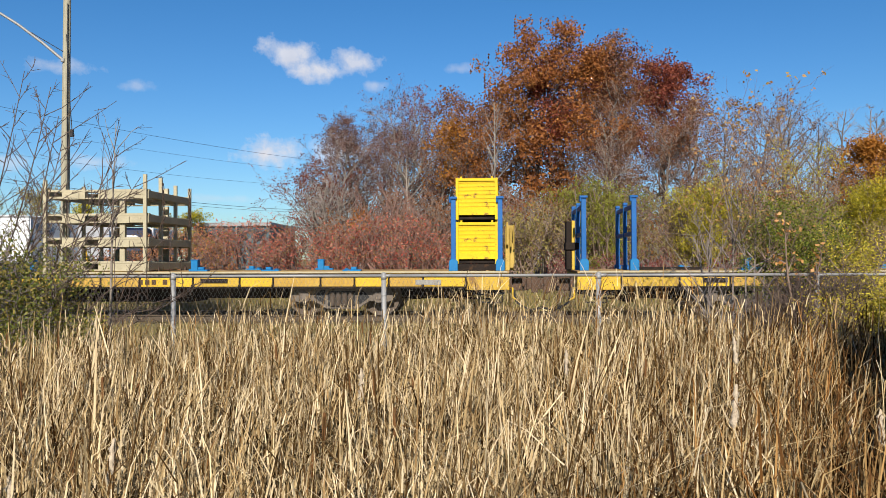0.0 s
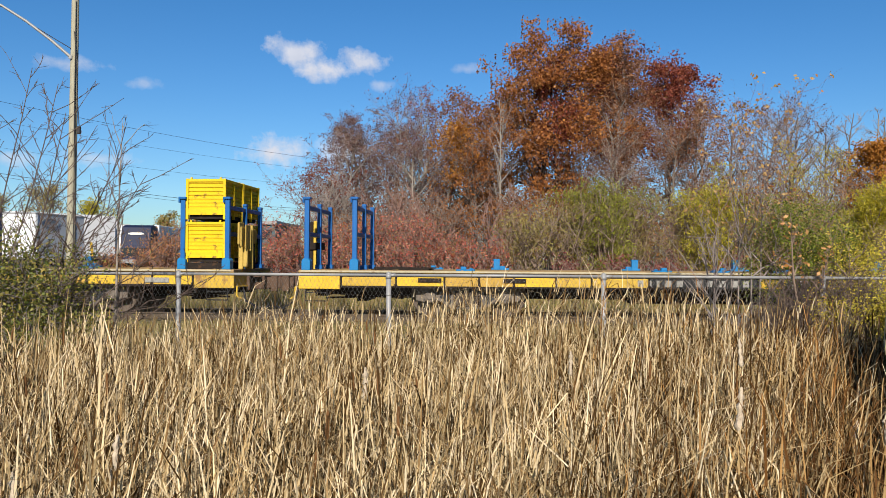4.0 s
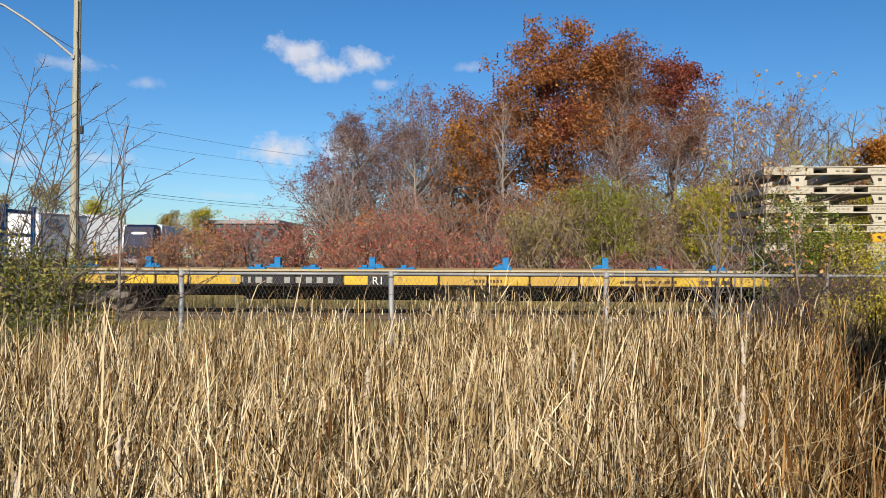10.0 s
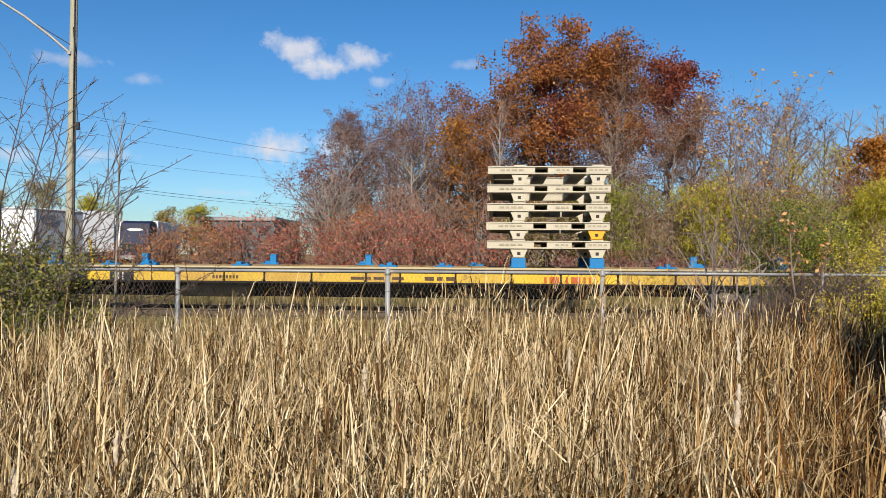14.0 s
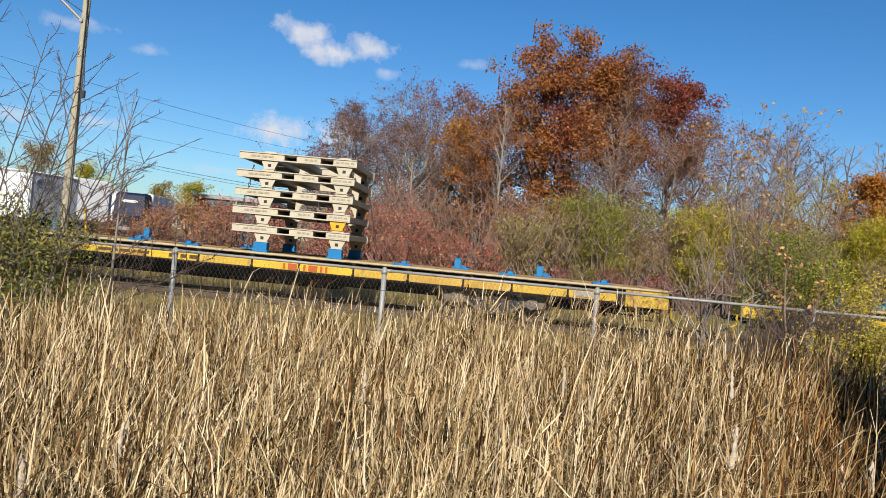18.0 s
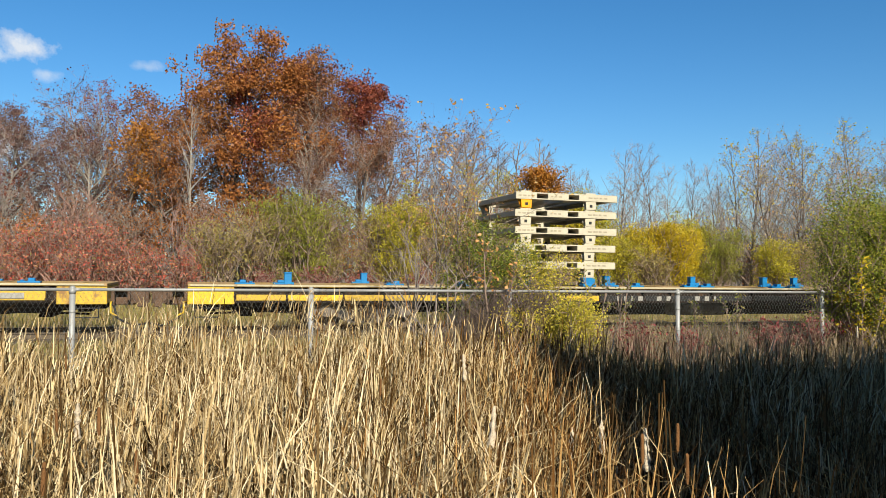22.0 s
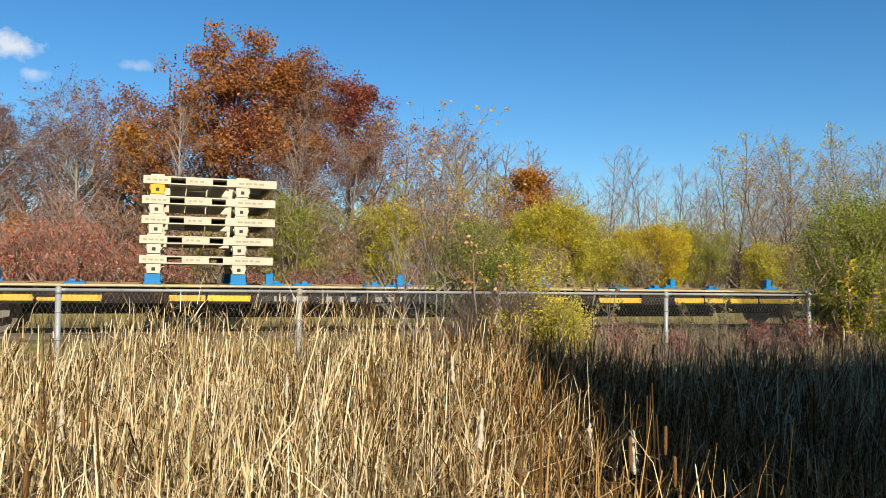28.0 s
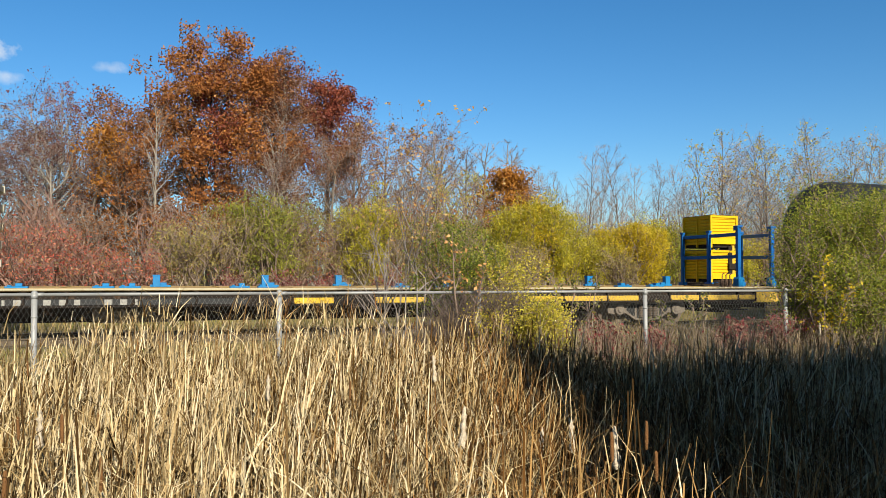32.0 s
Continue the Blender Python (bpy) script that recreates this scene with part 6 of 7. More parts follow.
def arching_tree(x, y, seed):
    """Long thin stems that sweep out and then turn up, set with short side shoots."""
    rng = np.random.default_rng(seed)
    t = empty("bare_tree", "bare young tree with thin dark arching branches", "tree", at=pose(x, y, float(ground_z(np.array(x), np.array(y))) - 0.05))
    f = np.linspace(0, 1, 9)
    fine = Tubes()
    for ex, ez in ((-0.4, 4.3), (0.25, 4.35), (0.6, 4.1), (0.95, 3.9), (1.3, 3.5), (1.75, 3.2), (2.0, 2.6), (2.35, 2.1), (1.5, 2.3), (2.6, 1.7), (0.5, 3.2), (1.0, 2.8), (1.1, 3.3), (1.9, 2.9), (0.1, 3.7), (2.2, 1.5), (1.55, 2.75), (0.75, 2.3)):
        ey = rng.uniform(-0.7, 0.7)
        st = np.stack([ex * f ** 0.95 + 0.06 * np.sin(6 * f + 3 * ex), ey * f, ez * f ** 1.12], 1) + rng.normal(0, 0.012, (9, 3)) * f[:, None]
        wood = Tubes()
        wood.add(st, 0.015, 0.0035, 6)
        V, F = wood.arrays()
        np_part("stem", V, F, M["twig_dark"], t, smooth=True)
        for k in range(24):
            p, d = along(st, 0.25 + 0.74 * (k + rng.random()) / 24)
            s = 1 if k % 2 else -1
            ln = rng.uniform(0.15, 0.85)
            tp = polyline(rng, p, unit(d + np.array([0.75 * s, rng.normal(0, 0.5), rng.normal(0.1, 0.25)])), ln, 4, 0.09, 0.06)
            fine.add(tp, 0.005, 0.0026, 4)
            for q in range(6):
                u, ud = along(tp, rng.uniform(0.2, 1))
                fine.add(polyline(rng, u, unit(ud + rng.normal(0, 0.7, 3)), rng.uniform(0.03, 0.13), 2, 0.1), 0.0034, 0.0022, 3)
    V, F = fine.arrays()
    tagged(np_part("branchwork", V, F, M["twig_dark"], t), kind="stuff")


arching_tree(-5.1, 7.1, 643)
tree("sapling", -3.98, 8.4, 3.25, 0.62, 644, "single thin bare grey sapling by the fence", "tree", bark="bark_light", twig="twig_dark", stems=1, first=0.45, limbs=11, twigs=2, sprigs=1, rise=1.9, r0=0.024, thick=0.38, wob=0.012, lean=0.085)
for i, (x, y, h) in enumerate([(7.4, 10.6, 2.0), (8.1, 10.9, 1.8), (9.3, 10.4, 1.3), (10.6, 10.8, 1.2)]):
    shrub("sapling", x, y, h, 0.3, 650 + i, "thin sapling with sparse green-brown leaves", "green_dark", 160, 0.06, "twig", group="saplings at the fence", stems=2, clump=0.05, limbs=5, thick=0.5, category="tree")
for i, (x, y) in enumerate([(7.2, 8.9), (8.4, 9.2), (10.9, 9.3), (12.0, 9.5), (9.8, 9.1)]):
    shrub("weed_bush", x, y, 0.75, 0.4, 660 + i, "low weedy bush with dull crimson leaves", "crimson", 300, 0.05, "twig_red", group="weeds at the fence", stems=6, clump=0.08, thick=0.5)


# ---- reeds, blade by blade ----
def blades(n, xy, z0, h, width, rng, lean=0.14, curve=0.25, broken=0.12, segs=5, bias=(0, 0), stiff=0.0):
    az = rng.uniform(0, 2 * np.pi, n)
    l = np.abs(rng.normal(0, lean, n))
    d = np.stack([np.cos(az) * l + bias[0], np.sin(az) * l + bias[1], np.ones(n)], 1)
    d /= np.linalg.norm(d, axis=1, keepdims=True)
    a2 = az + rng.normal(0, 0.6, n)
    c = np.abs(rng.normal(0, curve, n)) * np.where(rng.random(n) < 0.22, 2.6, 1.0)
    s = (np.linspace(0, 1, segs) ** 0.7)[None, :, None]
    P = np.stack([xy[:, 0], xy[:, 1], z0], 1)[:, None, :] + d[:, None, :] * s * h[:, None, None]
    bend = np.stack([np.cos(a2) * c, np.sin(a2) * c, -0.45 * c], 1)
    P = P + bend[:, None, :] * (s ** 3.3) * h[:, None, None]
    br = rng.random(n) < broken
    f = rng.uniform(0.68, 0.95, n)
    kink = np.clip(s[..., 0] - f[:, None], 0, 1)[..., None] * h[:, None, None]
    dn = np.stack([np.cos(a2) * 0.6, np.sin(a2) * 0.6, np.full(n, -1.75)], 1)[:, None, :]
    P = np.where(br[:, None, None], P + kink * dn, P)
    th = rng.uniform(0, np.pi, n)
    side = np.stack([np.cos(th), np.sin(th), np.zeros(n)], 1)
    taper = np.array([0.8, 1.0, 1.0, 0.85, 0.22] if segs == 5 else [0.9, 1.0, 0.85, 0.25] if segs == 4 else np.linspace(1, 0.3, segs))
    w = width[:, None, None] * taper[None, :, None] * 0.5
    V = np.stack([P - side[:, None, :] * w, P + side[:, None, :] * w], 2)
    idx = np.arange(n * segs * 2).reshape(n, segs, 2)
    F = np.stack([idx[:, :-1, 0], idx[:, :-1, 1], idx[:, 1:, 1], idx[:, 1:, 0]], -1).reshape(-1, 4)
    return V.reshape(-1, 3), F


def field(n, rng, y0, y1, power=1.0):
    y = y0 + (y1 - y0) * rng.random(n * 2) ** power
    lo, hi = 0.35 - (y + 1.9) * 0.63, 0.6 + (y + 1.7) * 1.24
    x = lo + (hi - lo) * rng.random(n * 2)
    edge = np.interp(x, [-6, -4.5, -2.5, 0, 2, 4, 6, 9, 13], [5.0, 6.0, 7.0, 7.7, 8.0, 7.5, 6.3, 6.0, 6.0]) + 0.35 * np.sin(x * 3.1)
    k = rng.random(n * 2) < np.clip((edge - y) / 0.7, 0, 1)
    return np.stack([x[k], y[k]], 1)[:n]


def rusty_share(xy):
    """Rust-brown stems grow denser towards the east of the marsh; the last factor sets the tone of the shaded reeds."""
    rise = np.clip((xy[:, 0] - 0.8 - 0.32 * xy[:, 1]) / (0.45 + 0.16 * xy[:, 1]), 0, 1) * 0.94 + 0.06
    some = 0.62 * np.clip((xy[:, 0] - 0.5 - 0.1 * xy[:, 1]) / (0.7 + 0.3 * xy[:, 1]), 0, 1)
    # share past the shade edge is tuned to colour the shaded reeds
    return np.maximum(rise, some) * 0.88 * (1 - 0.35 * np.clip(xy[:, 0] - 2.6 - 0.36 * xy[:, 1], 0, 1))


def reeds():
    rng = np.random.default_rng(900)
    cen = field(4600, rng, 0.55, 8.3, 0.88)
    tilt = rng.normal(0, 0.04, (len(cen), 2)) + np.array([0.06, 0.0])
    raised = rng.normal(0, 0.11, len(cen))
    for what, count, ma in (("straw", 62000, "reed"), ("rotted", 50000, "reed_gap")):
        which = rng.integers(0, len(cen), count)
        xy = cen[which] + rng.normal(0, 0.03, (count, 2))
        # dark gap blades are thinned eastwards, where the wall already shades the reeds
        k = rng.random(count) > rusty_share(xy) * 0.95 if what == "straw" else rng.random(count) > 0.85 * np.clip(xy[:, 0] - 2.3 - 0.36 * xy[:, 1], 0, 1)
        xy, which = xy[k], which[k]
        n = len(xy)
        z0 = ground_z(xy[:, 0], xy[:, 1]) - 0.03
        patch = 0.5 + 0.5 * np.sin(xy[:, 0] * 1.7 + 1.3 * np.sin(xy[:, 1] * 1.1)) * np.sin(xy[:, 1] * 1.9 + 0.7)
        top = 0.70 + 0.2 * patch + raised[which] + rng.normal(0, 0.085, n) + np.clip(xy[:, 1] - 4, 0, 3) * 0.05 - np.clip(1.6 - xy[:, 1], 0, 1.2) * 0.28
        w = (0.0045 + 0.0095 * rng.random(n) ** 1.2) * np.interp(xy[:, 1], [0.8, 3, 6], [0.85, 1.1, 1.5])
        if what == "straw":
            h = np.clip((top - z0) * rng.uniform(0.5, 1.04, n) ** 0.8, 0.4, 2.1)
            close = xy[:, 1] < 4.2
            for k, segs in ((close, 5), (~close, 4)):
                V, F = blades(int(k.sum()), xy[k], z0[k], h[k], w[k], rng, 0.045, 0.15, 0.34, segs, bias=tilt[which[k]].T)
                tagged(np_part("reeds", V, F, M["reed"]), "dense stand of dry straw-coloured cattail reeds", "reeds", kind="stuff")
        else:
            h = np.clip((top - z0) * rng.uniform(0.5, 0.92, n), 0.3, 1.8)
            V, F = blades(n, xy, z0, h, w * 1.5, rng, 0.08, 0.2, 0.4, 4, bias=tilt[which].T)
            tagged(np_part("rotted_reeds", V, F, M["reed_gap"]), "dark rotted lower leaves inside the reed stand", "reeds", kind="stuff")
    # the marsh goes on to both sides
    n = 26000
    xy = np.stack([rng.uniform(-11, 17, n), rng.uniform(0.4, 8.0, n)], 1)
    xy = xy[(xy[:, 0] < 0.35 - (xy[:, 1] + 1.9) * 0.6) | (xy[:, 0] > 0.6 + (xy[:, 1] + 1.7) * 1.2)]
    edge = np.interp(xy[:, 0], [-11, -6, -4.5, 4, 6, 17], [5.0, 5.0, 6.0, 7.5, 6.2, 6.0])
    xy = xy[xy[:, 1] < edge + rng.normal(0, 0.3, len(xy))]
    n = len(xy)
    z0 = ground_z(xy[:, 0], xy[:, 1]) - 0.03
    V, F = blades(n, xy, z0, np.clip((0.9 - z0) * rng.uniform(0.6, 1.1, n), 0.3, 2), rng.uniform(0.012, 0.028, n), rng, 0.09, 0.35, 0.3, 4)
    tagged(np_part("reeds", V, F, M["reed"]), "dense stand of dry straw-coloured cattail reeds", "reeds", kind="stuff")
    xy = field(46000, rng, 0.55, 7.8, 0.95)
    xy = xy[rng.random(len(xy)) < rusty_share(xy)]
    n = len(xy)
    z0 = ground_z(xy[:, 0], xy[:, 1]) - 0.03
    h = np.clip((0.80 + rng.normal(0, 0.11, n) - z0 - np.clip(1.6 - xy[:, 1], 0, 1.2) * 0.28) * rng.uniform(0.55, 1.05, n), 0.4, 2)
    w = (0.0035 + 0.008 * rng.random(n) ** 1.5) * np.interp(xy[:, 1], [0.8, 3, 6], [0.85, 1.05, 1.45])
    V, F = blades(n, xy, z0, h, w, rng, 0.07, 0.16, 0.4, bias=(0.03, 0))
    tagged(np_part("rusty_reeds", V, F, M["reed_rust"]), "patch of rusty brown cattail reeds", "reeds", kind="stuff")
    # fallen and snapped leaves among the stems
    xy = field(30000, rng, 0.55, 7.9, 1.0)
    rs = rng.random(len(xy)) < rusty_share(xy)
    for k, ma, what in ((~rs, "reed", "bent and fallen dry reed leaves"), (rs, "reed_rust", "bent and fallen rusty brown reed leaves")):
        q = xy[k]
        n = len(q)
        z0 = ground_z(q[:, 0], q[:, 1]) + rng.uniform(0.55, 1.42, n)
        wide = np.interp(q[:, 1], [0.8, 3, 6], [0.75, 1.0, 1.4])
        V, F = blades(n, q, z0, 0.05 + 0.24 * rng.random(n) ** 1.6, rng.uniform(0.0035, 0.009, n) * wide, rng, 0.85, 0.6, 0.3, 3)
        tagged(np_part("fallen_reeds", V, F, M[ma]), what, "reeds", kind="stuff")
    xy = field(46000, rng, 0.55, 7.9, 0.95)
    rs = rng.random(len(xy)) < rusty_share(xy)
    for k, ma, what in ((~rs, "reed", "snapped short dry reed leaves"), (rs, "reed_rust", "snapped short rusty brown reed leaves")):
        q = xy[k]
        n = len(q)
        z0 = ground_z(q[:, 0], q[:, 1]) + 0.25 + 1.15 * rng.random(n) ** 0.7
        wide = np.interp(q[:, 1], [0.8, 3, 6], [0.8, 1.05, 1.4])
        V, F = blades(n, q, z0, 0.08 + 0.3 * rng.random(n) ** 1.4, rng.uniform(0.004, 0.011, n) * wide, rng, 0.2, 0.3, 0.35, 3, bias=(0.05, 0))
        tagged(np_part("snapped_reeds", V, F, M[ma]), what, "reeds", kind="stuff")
    # grass from the reeds to the ballast and behind the track
    n = 35000
    xy = np.stack([rng.uniform(-9, 20, n), rng.uniform(6.4, 14.9, n)], 1)
    z0 = ground_z(xy[:, 0], xy[:, 1]) - 0.02
    near = np.interp(xy[:, 0], [-6, 0, 4, 8, 20], [0.6, 0.6, 0.8, 1.3, 1.5])
    V, F = blades(n, xy, z0, rng.uniform(0.12, 0.42, n) * near, rng.uniform(0.005, 0.011, n), rng, 0.35, 0.35, 0.1, 3)
    tagged(np_part("bank_grass", V, F, M["grass"]), "short dry grass with green patches on the bank", "grass", kind="stuff")
    n = 18000
    xy = np.stack([rng.uniform(-16, 32, n), rng.uniform(19.4, 25, n)], 1)
    z0 = ground_z(xy[:, 0], xy[:, 1]) - 0.02
    V, F = blades(n, xy, z0, rng.uniform(0.3, 0.95, n), rng.uniform(0.01, 0.02, n), rng, 0.3, 0.3, 0.1, 3)
    tagged(np_part("verge_grass", V, F, M["grass"]), "tall dry grass beyond the railway track", "grass", kind="stuff")
    n = 9000
    xy = np.stack([rng.uniform(-12, 24, n), rng.uniform(13.6, 15.9, n)], 1)
    V, F = blades(n, xy, np.full(n, 0.0) + np.clip(xy[:, 1] - 14.4, 0, 1) * 0.06 - 0.04, rng.uniform(0.08, 0.3, n) * np.interp(xy[:, 1], [13.6, 15.9], [1.2, 0.5]), rng.uniform(0.006, 0.012, n), rng, 0.4, 0.35, 0.1, 3)
    tagged(np_part("ballast_weeds", V, F, M["grass"]), "thin dry weeds growing on the ballast edge", "weeds", kind="stuff")
    # weed stalks in front of the fence
    n = 16000
    xy = np.stack([rng.uniform(3.2, 18, n), 9.95 - 4.1 * rng.random(n)], 1)
    xy = xy[xy[:, 1] > np.interp(xy[:, 0], [3.2, 5, 6.5], [8.0, 6.8, 5.8])]
    n = len(xy)
    z0 = ground_z(xy[:, 0], xy[:, 1]) - 0.02
    V, F = blades(n, xy, z0, rng.uniform(0.3, 0.9, n), rng.uniform(0.004, 0.009, n), rng, 0.4, 0.35, 0.3, 4)
    tagged(np_part("weed_stalks", V, F, M["weed"]), "dry brown weed stalks along the fence", "weeds", kind="stuff")
    n = 9000
    xy = np.stack([rng.uniform(5.2, 19, n), rng.uniform(9.95, 13.2, n)], 1)
    z0 = ground_z(xy[:, 0], xy[:, 1]) - 0.02
    V, F = blades(n, xy, z0, rng.uniform(0.25, 0.8, n), rng.uniform(0.005, 0.011, n), rng, 0.4, 0.35, 0.3, 4)
    tagged(np_part("weed_stalks", V, F, M["weed"]), "dry brown weed stalks behind the fence", "weeds", kind="stuff")


reeds()


# ---- cattails with heads ----
def cattail(kind):
    fl = kind == "fluffy"
    c = empty("cattail", "cattail stalk with a burst fluffy pale seed head" if fl else "cattail stalk with a brown seed head", "cattail", "cattails in the marsh")
    t = Tubes()
    t.add(polyline(np.random.default_rng(3), np.zeros(3), np.array([0.0, 0, 1]), 1.62, 6, 0.015), 0.005, 0.0035, 6)
    V, F = t.arrays()
    np_part("stalk", V, F, M["reed"], c)
    rng = np.random.default_rng(4 if fl else 5)
    knobs = [(1.315 + 0.012 * i, 0.0125 + 0.003 * math.sin(i * 1.9) + rng.normal(0, 0.0016) - 0.00003 * i * i) for i in range(14)]
    prof = [(1.33, 0.004), (1.34, 0.007), (1.36, 0.0085), (1.42, 0.008), (1.445, 0.0065), (1.45, 0.003)] if not fl else [(1.308, 0.003)] + knobs + [(1.485, 0.003)]
    k = 12
    V, F = [], []
    for z, r in prof:
        for i in range(k):
            a = 2 * math.pi * i / k
            q = r * (1 + (0.3 * rng.normal() if fl else 0))
            V.append((q * math.cos(a), q * math.sin(a), z))
    for j in range(len(prof) - 1):
        for i in range(k):
            F.append((j * k + i, j * k + (i + 1) % k, (j + 1) * k + (i + 1) % k, (j + 1) * k + i))
    np_part("head", V, F, M["fluff"] if fl else M["cushion"], c, smooth=True)
    return c


rc = np.random.default_rng(44)
kinds = {"fluffy": cattail("fluffy"), "brown": cattail("brown")}
placed = {"fluffy": False, "brown": False}
spots = [(1.62, 1.71, 0.88, "fluffy"), (1.31, 4.03, 0.76, "fluffy"), (2.41, 3.57, 0.88, "fluffy"), (2.3, 1.32, 0.80, "fluffy"), (2.2, 1.25, 0.82, "brown"), (2.42, 1.4, 0.84, "brown"), (2.36, 1.2, 0.76, "brown"), (-0.78, 0.95, 0.68, "fluffy"), (-0.86, 1.3, 0.72, "fluffy")]
for i in range(80):
    y = rc.uniform(0.9, 7.4)
    lo, hi = 0.35 - (y + 1.9) * 0.55, 0.6 + (y + 1.7) * 1.15
    spots.append((rc.uniform(lo, hi), y, rc.uniform(0.45, 0.88), "fluffy" if rc.random() < 0.08 else "brown"))
for x, y, z, k in spots:
    m = pose(x, y, z - 1.39, rc.normal(0, 2), rc.normal(0, 2), rc.uniform(0, 360))
    if not placed[k]:
        kinds[k].matrix_basis, placed[k] = m, True
    else:
        copy_thing(kinds[k], m)


# ---- utility pole, street lamp arm and wires ----
up = empty("utility_pole", "weathered wooden utility pole with a street lamp arm", "utility pole", at=pose(-12.55, 24, 0.2))
bm = bmesh.new()
rod(bm, (0, 0, -0.3), (0.1, 0, 12.4), 0.15, 0.105, 18)
part("pole", bm, M["pole"], up, smooth=False)
t = Tubes()
t.add(np.array([(0.02, -0.1, 7.75), (-0.6, -0.25, 8.3), (-1.3, -0.45, 8.85), (-2.0, -0.65, 9.3), (-2.7, -0.85, 9.55), (-3.3, -1.0, 9.6)]), 0.05, 0.035, 10)
V, F = t.arrays()
np_part("lamp_arm", V, F, M["steel_galv"], up, "curved galvanised steel arm", smooth=True)
t = Tubes()
t.add(np.array([(0.0, -0.12, 8.05), (-0.5, -0.22, 8.35), (-1.1, -0.38, 8.72), (-1.9, -0.62, 9.22), (-2.4, -0.75, 9.42)]), 0.014, 0.014, 6)
t.add(np.array([(0.12, -0.12, 8.6), (0.22, -0.14, 7.4), (0.26, -0.16, 6.4), (0.34, -0.18, 5.45)]), 0.014, 0.014, 6)
t.add(np.array([(0.16, -0.12, 9.6), (0.15, -0.13, 6.0), (0.17, -0.14, 3.0), (0.16, -0.15, 0.5)]), 0.014, 0.014, 6)
V, F = t.arrays()
np_part("drop_cable", V, F, M["cable"], up, "black drop cable")
part("bracket", boxes((-0.05, 0.06, -0.17, -0.1, 7.7, 7.82)), M["steel_galv"], up, "", 0.01)
part("splice_box", boxes((0.29, 0.39, -0.24, -0.14, 5.25, 5.5)), M["cable"], up, "small black splice box", 0.015)
part("lamp_head", boxes((-3.9, -3.25, -1.15, -0.95, 9.53, 9.68)), M["steel_galv"], up, "", 0.03)
lp = empty("light_pole", "grey steel light pole of the parking lot", "light pole", at=pose(-18.9, 30, 0.3))
bm = bmesh.new()
rod(bm, (0, 0, 0), (0, 0, 7.4), 0.07, 0.05, 12)
part("pole", bm, M["steel_galv"], lp)
wires = [((-16.6, 24, 6.9), (-6.9, 60, 8.7), 0.35, 0.008), ((-16.6, 24, 6.2), (-6.9, 60, 8.0), 0.35, 0.006), ((-16.6, 24, 5.3), (-6.9, 60, 7.1), 0.45, 0.006), ((-16.6, 24, 4.45), (-6.9, 60, 5.3), 0.5, 0.011), ((-16.6, 24, 4.35), (-6.9, 60, 5.2), 0.55, 0.008)]
wr = empty("overhead_wires", "black overhead cables sagging between poles", "cables")
for a, b, sag, r in wires:
    a, b = np.array(a, float), np.array(b, float)
    t = Tubes()
    f = np.linspace(0, 1, 24)[:, None]
    p = a + (b - a) * f
    p[:, 2] -= (4 * f * (1 - f) * sag)[:, 0]
    t.add(p, r * 0.75, r * 1.2, 5)
    V, F = t.arrays()
    np_part("cable", V, F, M["cable"], wr)


# ---- trucks and building in the lot ----
def wheel_part(parent, x, y, r=0.5, w=0.28):
    bm = bmesh.new()
    rod(bm, (x, y - w / 2, r), (x, y + w / 2, r), r, n=22)
    wh = part("wheel", bm, M["tyre"], parent, "black tyre", 0.03)
    bm = bmesh.new()
    rod(bm, (x, y - w / 2 - 0.01, r), (x, y + w / 2 + 0.01, r), r * 0.55, n=14)
    part("rim", bm, M["steel_galv"], wh)


def box_trailer(m, length, label):
    t = empty("trailer", label, "trailer", "parked trailers", at=m)
    part("body", boxes((0, length, 0, 2.55, 1.1, 3.95)), M["trailer"], t, "", 0.03)
    part("top_rail", boxes((-0.015, length + 0.015, -0.015, 2.565, 3.88, 3.98)), M["steel_galv"], t, "", 0.01)
    part("bottom_rail", boxes((-0.012, length + 0.012, -0.012, 2.562, 1.05, 1.16)), M["rust"], t, "", 0.01)
    for k in range(1, 5):
        part("door_post", boxes((-0.03, 0.0, 0.5 * k - 0.02, 0.5 * k + 0.02, 1.2, 3.85)), M["steel_galv"], t)
    for x0 in np.arange(0.6, length, 1.2):
        part("side_rib", boxes((x0, x0 + 0.04, -0.02, 0.0, 1.2, 3.85)), M["trailer"], t)
    part("underframe", boxes((0.5, length - 0.3, 0.6, 1.95, 0.75, 1.05)), M["rust"], t)
    for x in (1.4, 2.6):
        for y in (0.2, 2.35):
            wheel_part(t, x, y)
    return t


# white box body: its lit end and its shaded side
tr1 = empty("trailer", "white box trailer with a grey shaded side", "trailer", "parked trailers", at=pose(-23.8, 42, 0.56, 0, 0, 83))
part("body", boxes((0, 8.2, 0, 2.6, 0.75, 3.35)), M["trailer"], tr1, "", 0.03)
part("top_rail", boxes((-0.015, 8.215, -0.015, 2.615, 3.28, 3.38)), M["steel_galv"], tr1, "", 0.01)
part("bottom_rail", boxes((-0.012, 8.212, -0.012, 2.612, 0.7, 0.8)), M["rust"], tr1, "", 0.01)
for x0 in (0.12, 3.2, 3.5, 6.1, 8.0):
    part("side_rib", boxes((x0, x0 + 0.05, -0.025, 0.0, 0.8, 3.28)), M["trailer"], tr1)
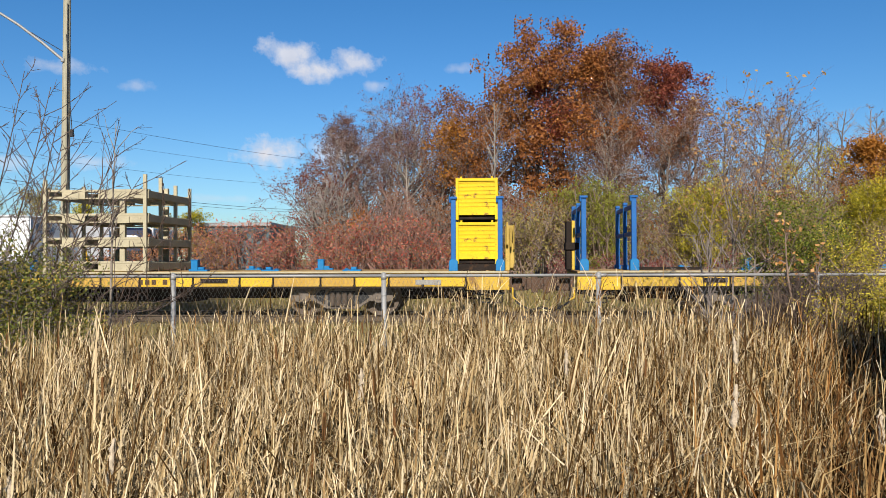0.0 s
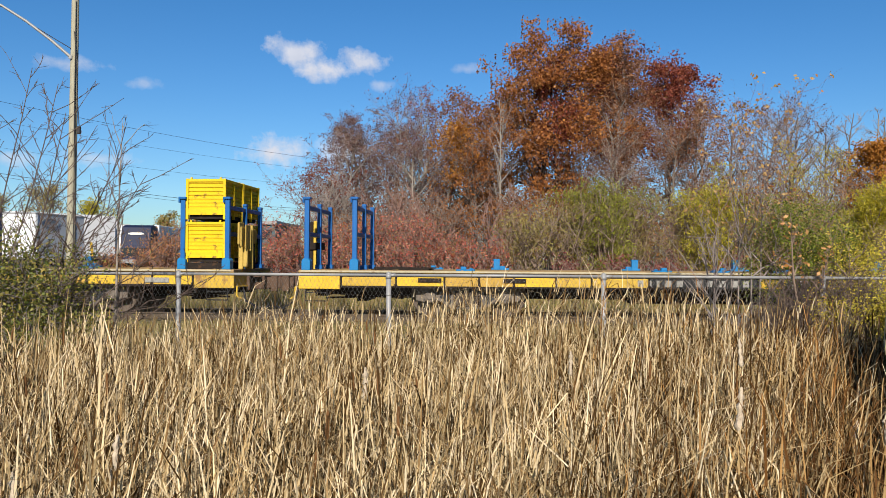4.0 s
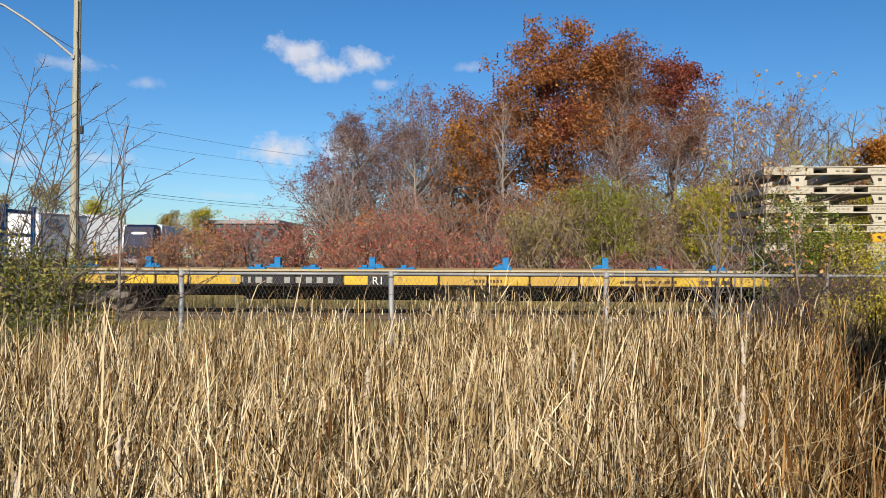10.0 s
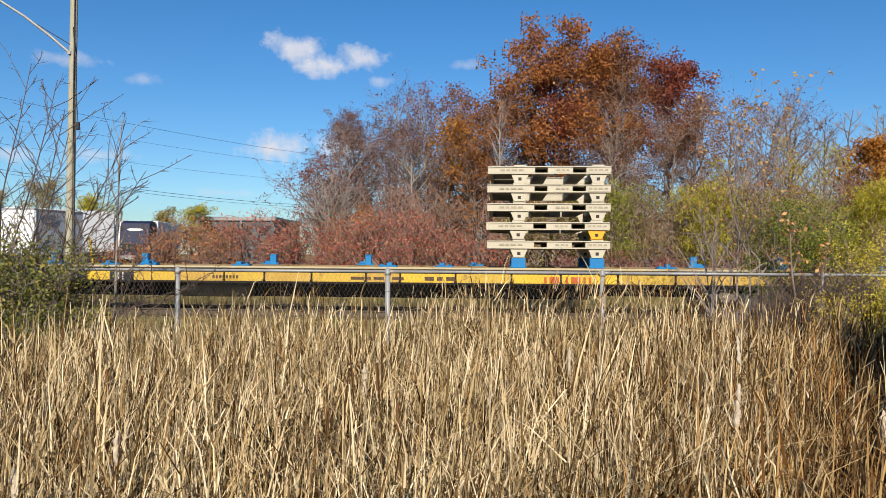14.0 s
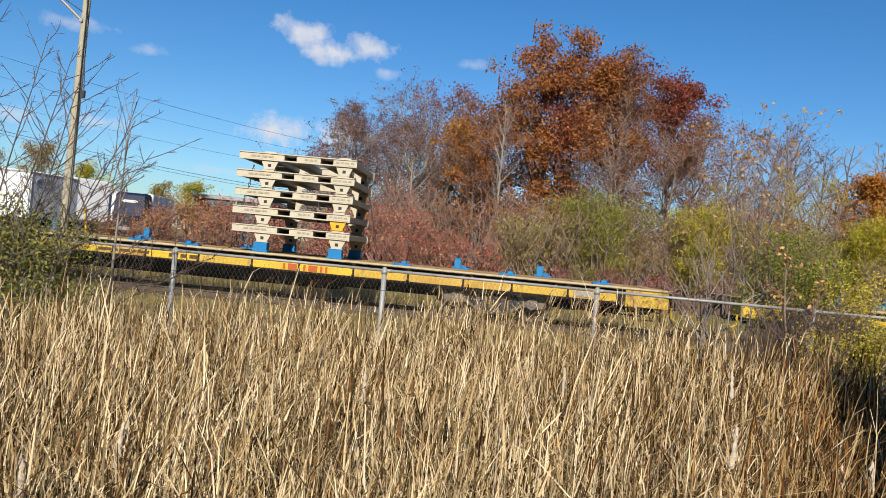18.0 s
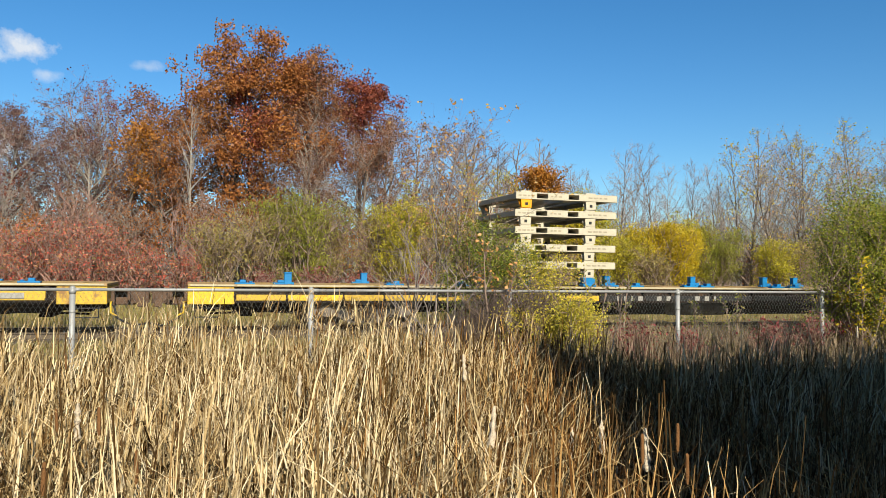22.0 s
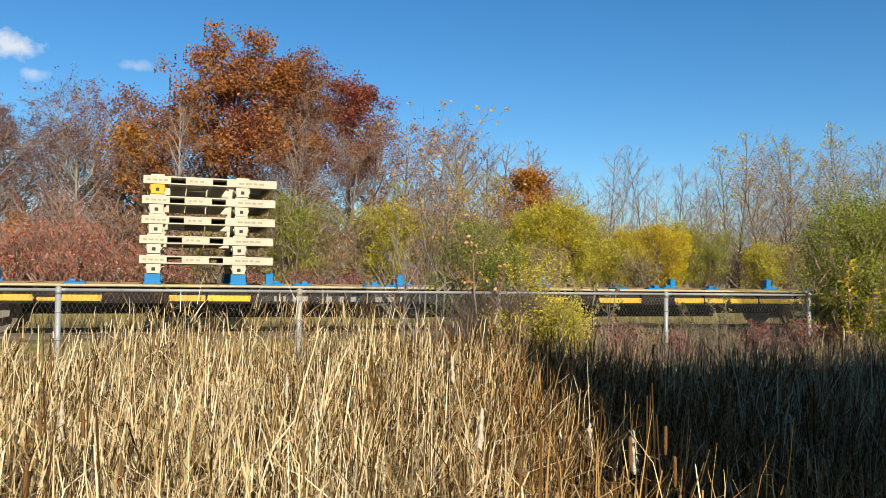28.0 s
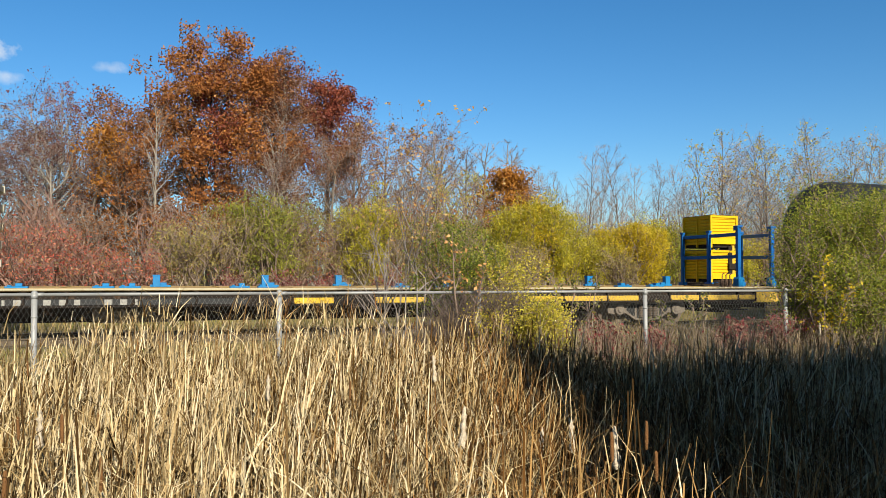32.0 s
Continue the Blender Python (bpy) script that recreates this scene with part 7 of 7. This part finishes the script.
for x0, w, z in ((0.7, 0.35, 2.75), (1.2, 0.12, 2.75), (1.45, 0.3, 2.75), (0.9, 0.5, 1.2), (3.0, 0.4, 1.15), (0.95, 0.3, 1.5)):
    part("marking", boxes((x0, x0 + w, -0.012, -0.004, z, z + 0.16)), M["steel_galv"], tr1, "grey lettering bar")
t = Tubes()
t.add(np.array([(1.25 + 0.75 * math.cos(a), -0.012, 2.83 + 0.24 * math.sin(a)) for a in np.linspace(0, 2 * math.pi, 25)]), 0.03, 0.03, 5)
V, F = t.arrays()
np_part("emblem", V, F, M["steel_galv"], tr1, "grey oval outline")
part("underframe", boxes((0.3, 7.9, 0.6, 1.95, 0.4, 0.7)), M["rust"], tr1)
for x in (0.9, 6.6):
    for y in (0.2, 2.4):
        wheel_part(tr1, x, y, 0.42)


def box_truck(m, label, cab):
    t = empty("box_truck", label, "truck", "parked trucks", at=m)
    part("body", boxes((2.0, 8.5, 0, 2.5, 0.95, 3.5)), M["trailer"], t, "", 0.04)
    bm = bmesh.new()
    prism(bm, [(0, 0.6), (1.9, 0.6), (1.9, 3.42), (0.9, 3.46), (0.35, 3.3), (0.12, 1.95), (0, 1.7)], 0.12, 2.38)
    c = part("cab", bm, M[cab], t, "dark cab", 0.05)
    bm = bmesh.new()
    box(bm, -0.02, 0.0, 0.3, 2.2, 1.05, 1.65)
    part("windscreen", bm, M["glass"], c)
    part("emblem", boxes((0.2, 0.3, 0.8, 1.7, 2.66, 2.86), (0.19, 0.29, 0.65, 1.85, 2.71, 2.81)), M["white_paint"], c, "plain white emblem shape")
    part("bumper", boxes((-0.1, 0.1, 0.1, 2.4, 0.45, 0.75)), M["steel_galv"], t, "", 0.03)
    for x in (0.9, 6.4):
        for y in (0.2, 2.3):
            wheel_part(t, x, y, 0.45)
    return t


box_truck(pose(-24.6, 60.0, 0.56, 0, 0, 96), "white box truck with a dark navy cab", "navy")
box_trailer(pose(-31.6, 72, 0.56, 0, 0, 110), 8.0, "long white trailer parked beside the navy truck")
box_truck(pose(-26.4, 41.0, 0.56, 0, 0, 60), "white box truck with a dark blue cab", "navy")
bld = empty("warehouse", "low flat-roofed teal warehouse behind the lot", "building", at=pose(-32, 92, 0.5))
part("wall", boxes((0, 9, 0, 14, 0, 4.9)), M["teal"], bld)
part("roof", boxes((-0.3, 9.3, -0.3, 14.3, 4.9, 5.35)), M["steel_galv"], bld, "", 0.03)
for k in range(4):
    part("window", boxes((0.8 + k * 2.1, 2.2 + k * 2.1, -0.04, 0.0, 3.2, 4.3)), M["glass"], bld)
part("post", boxes((5.2, 5.35, -0.6, -0.45, 0, 5.0)), M["steel_galv"], bld)
for i, (x, y, h, sp) in enumerate([(-34.5, 88, 5.4, 1.7), (-31.6, 90, 6.0, 2.0), (-40, 72, 7.0, 2.4), (-37, 76, 6.0, 2.2), (-46, 74, 6.4, 2.4)]):
    tree("lot_tree", x, y, h, sp, 700 + i, "small leafy tree beyond the parking lot", leaf="lime" if i % 2 else "olive", n_leaf=3800, leaf_size=0.19, limbs=14, twigs=5, sprigs=3, first=0.25, clump=0.35)
mk = empty("marker_post", "thin yellow marker post by the lot", "marker post", at=pose(-13.6, 28, 0.3, 0, -7, 0))
part("stake", boxes((-0.04, 0.04, -0.04, 0.04, 0, 1.75)), M["yellow_new"], mk, "", 0.01)


# ---- the train rolls to the left, slowing down ----
def rolled(t):
    u = (t - 16) / 16
    return -23.909 * u + 1.298 * u ** 2 - 0.049 * u ** 3 + 0.037 * u ** 4


def motions():
    times = [i * 2.0 for i in range(17)]
    for ob, c, m in MOVERS:
        walk(ob, [(t, on_track(GAP * (c + rolled(t)) + 0.05) @ m) for t in times])
    turns = [i * 0.4 for i in range(81)]
    for ob, ax in WHEELS:
        walk(ob, [(t, pose(ax, 0, 0.42, 0, math.degrees(GAP * rolled(t) / 0.42), 0)) for t in turns])


motions()
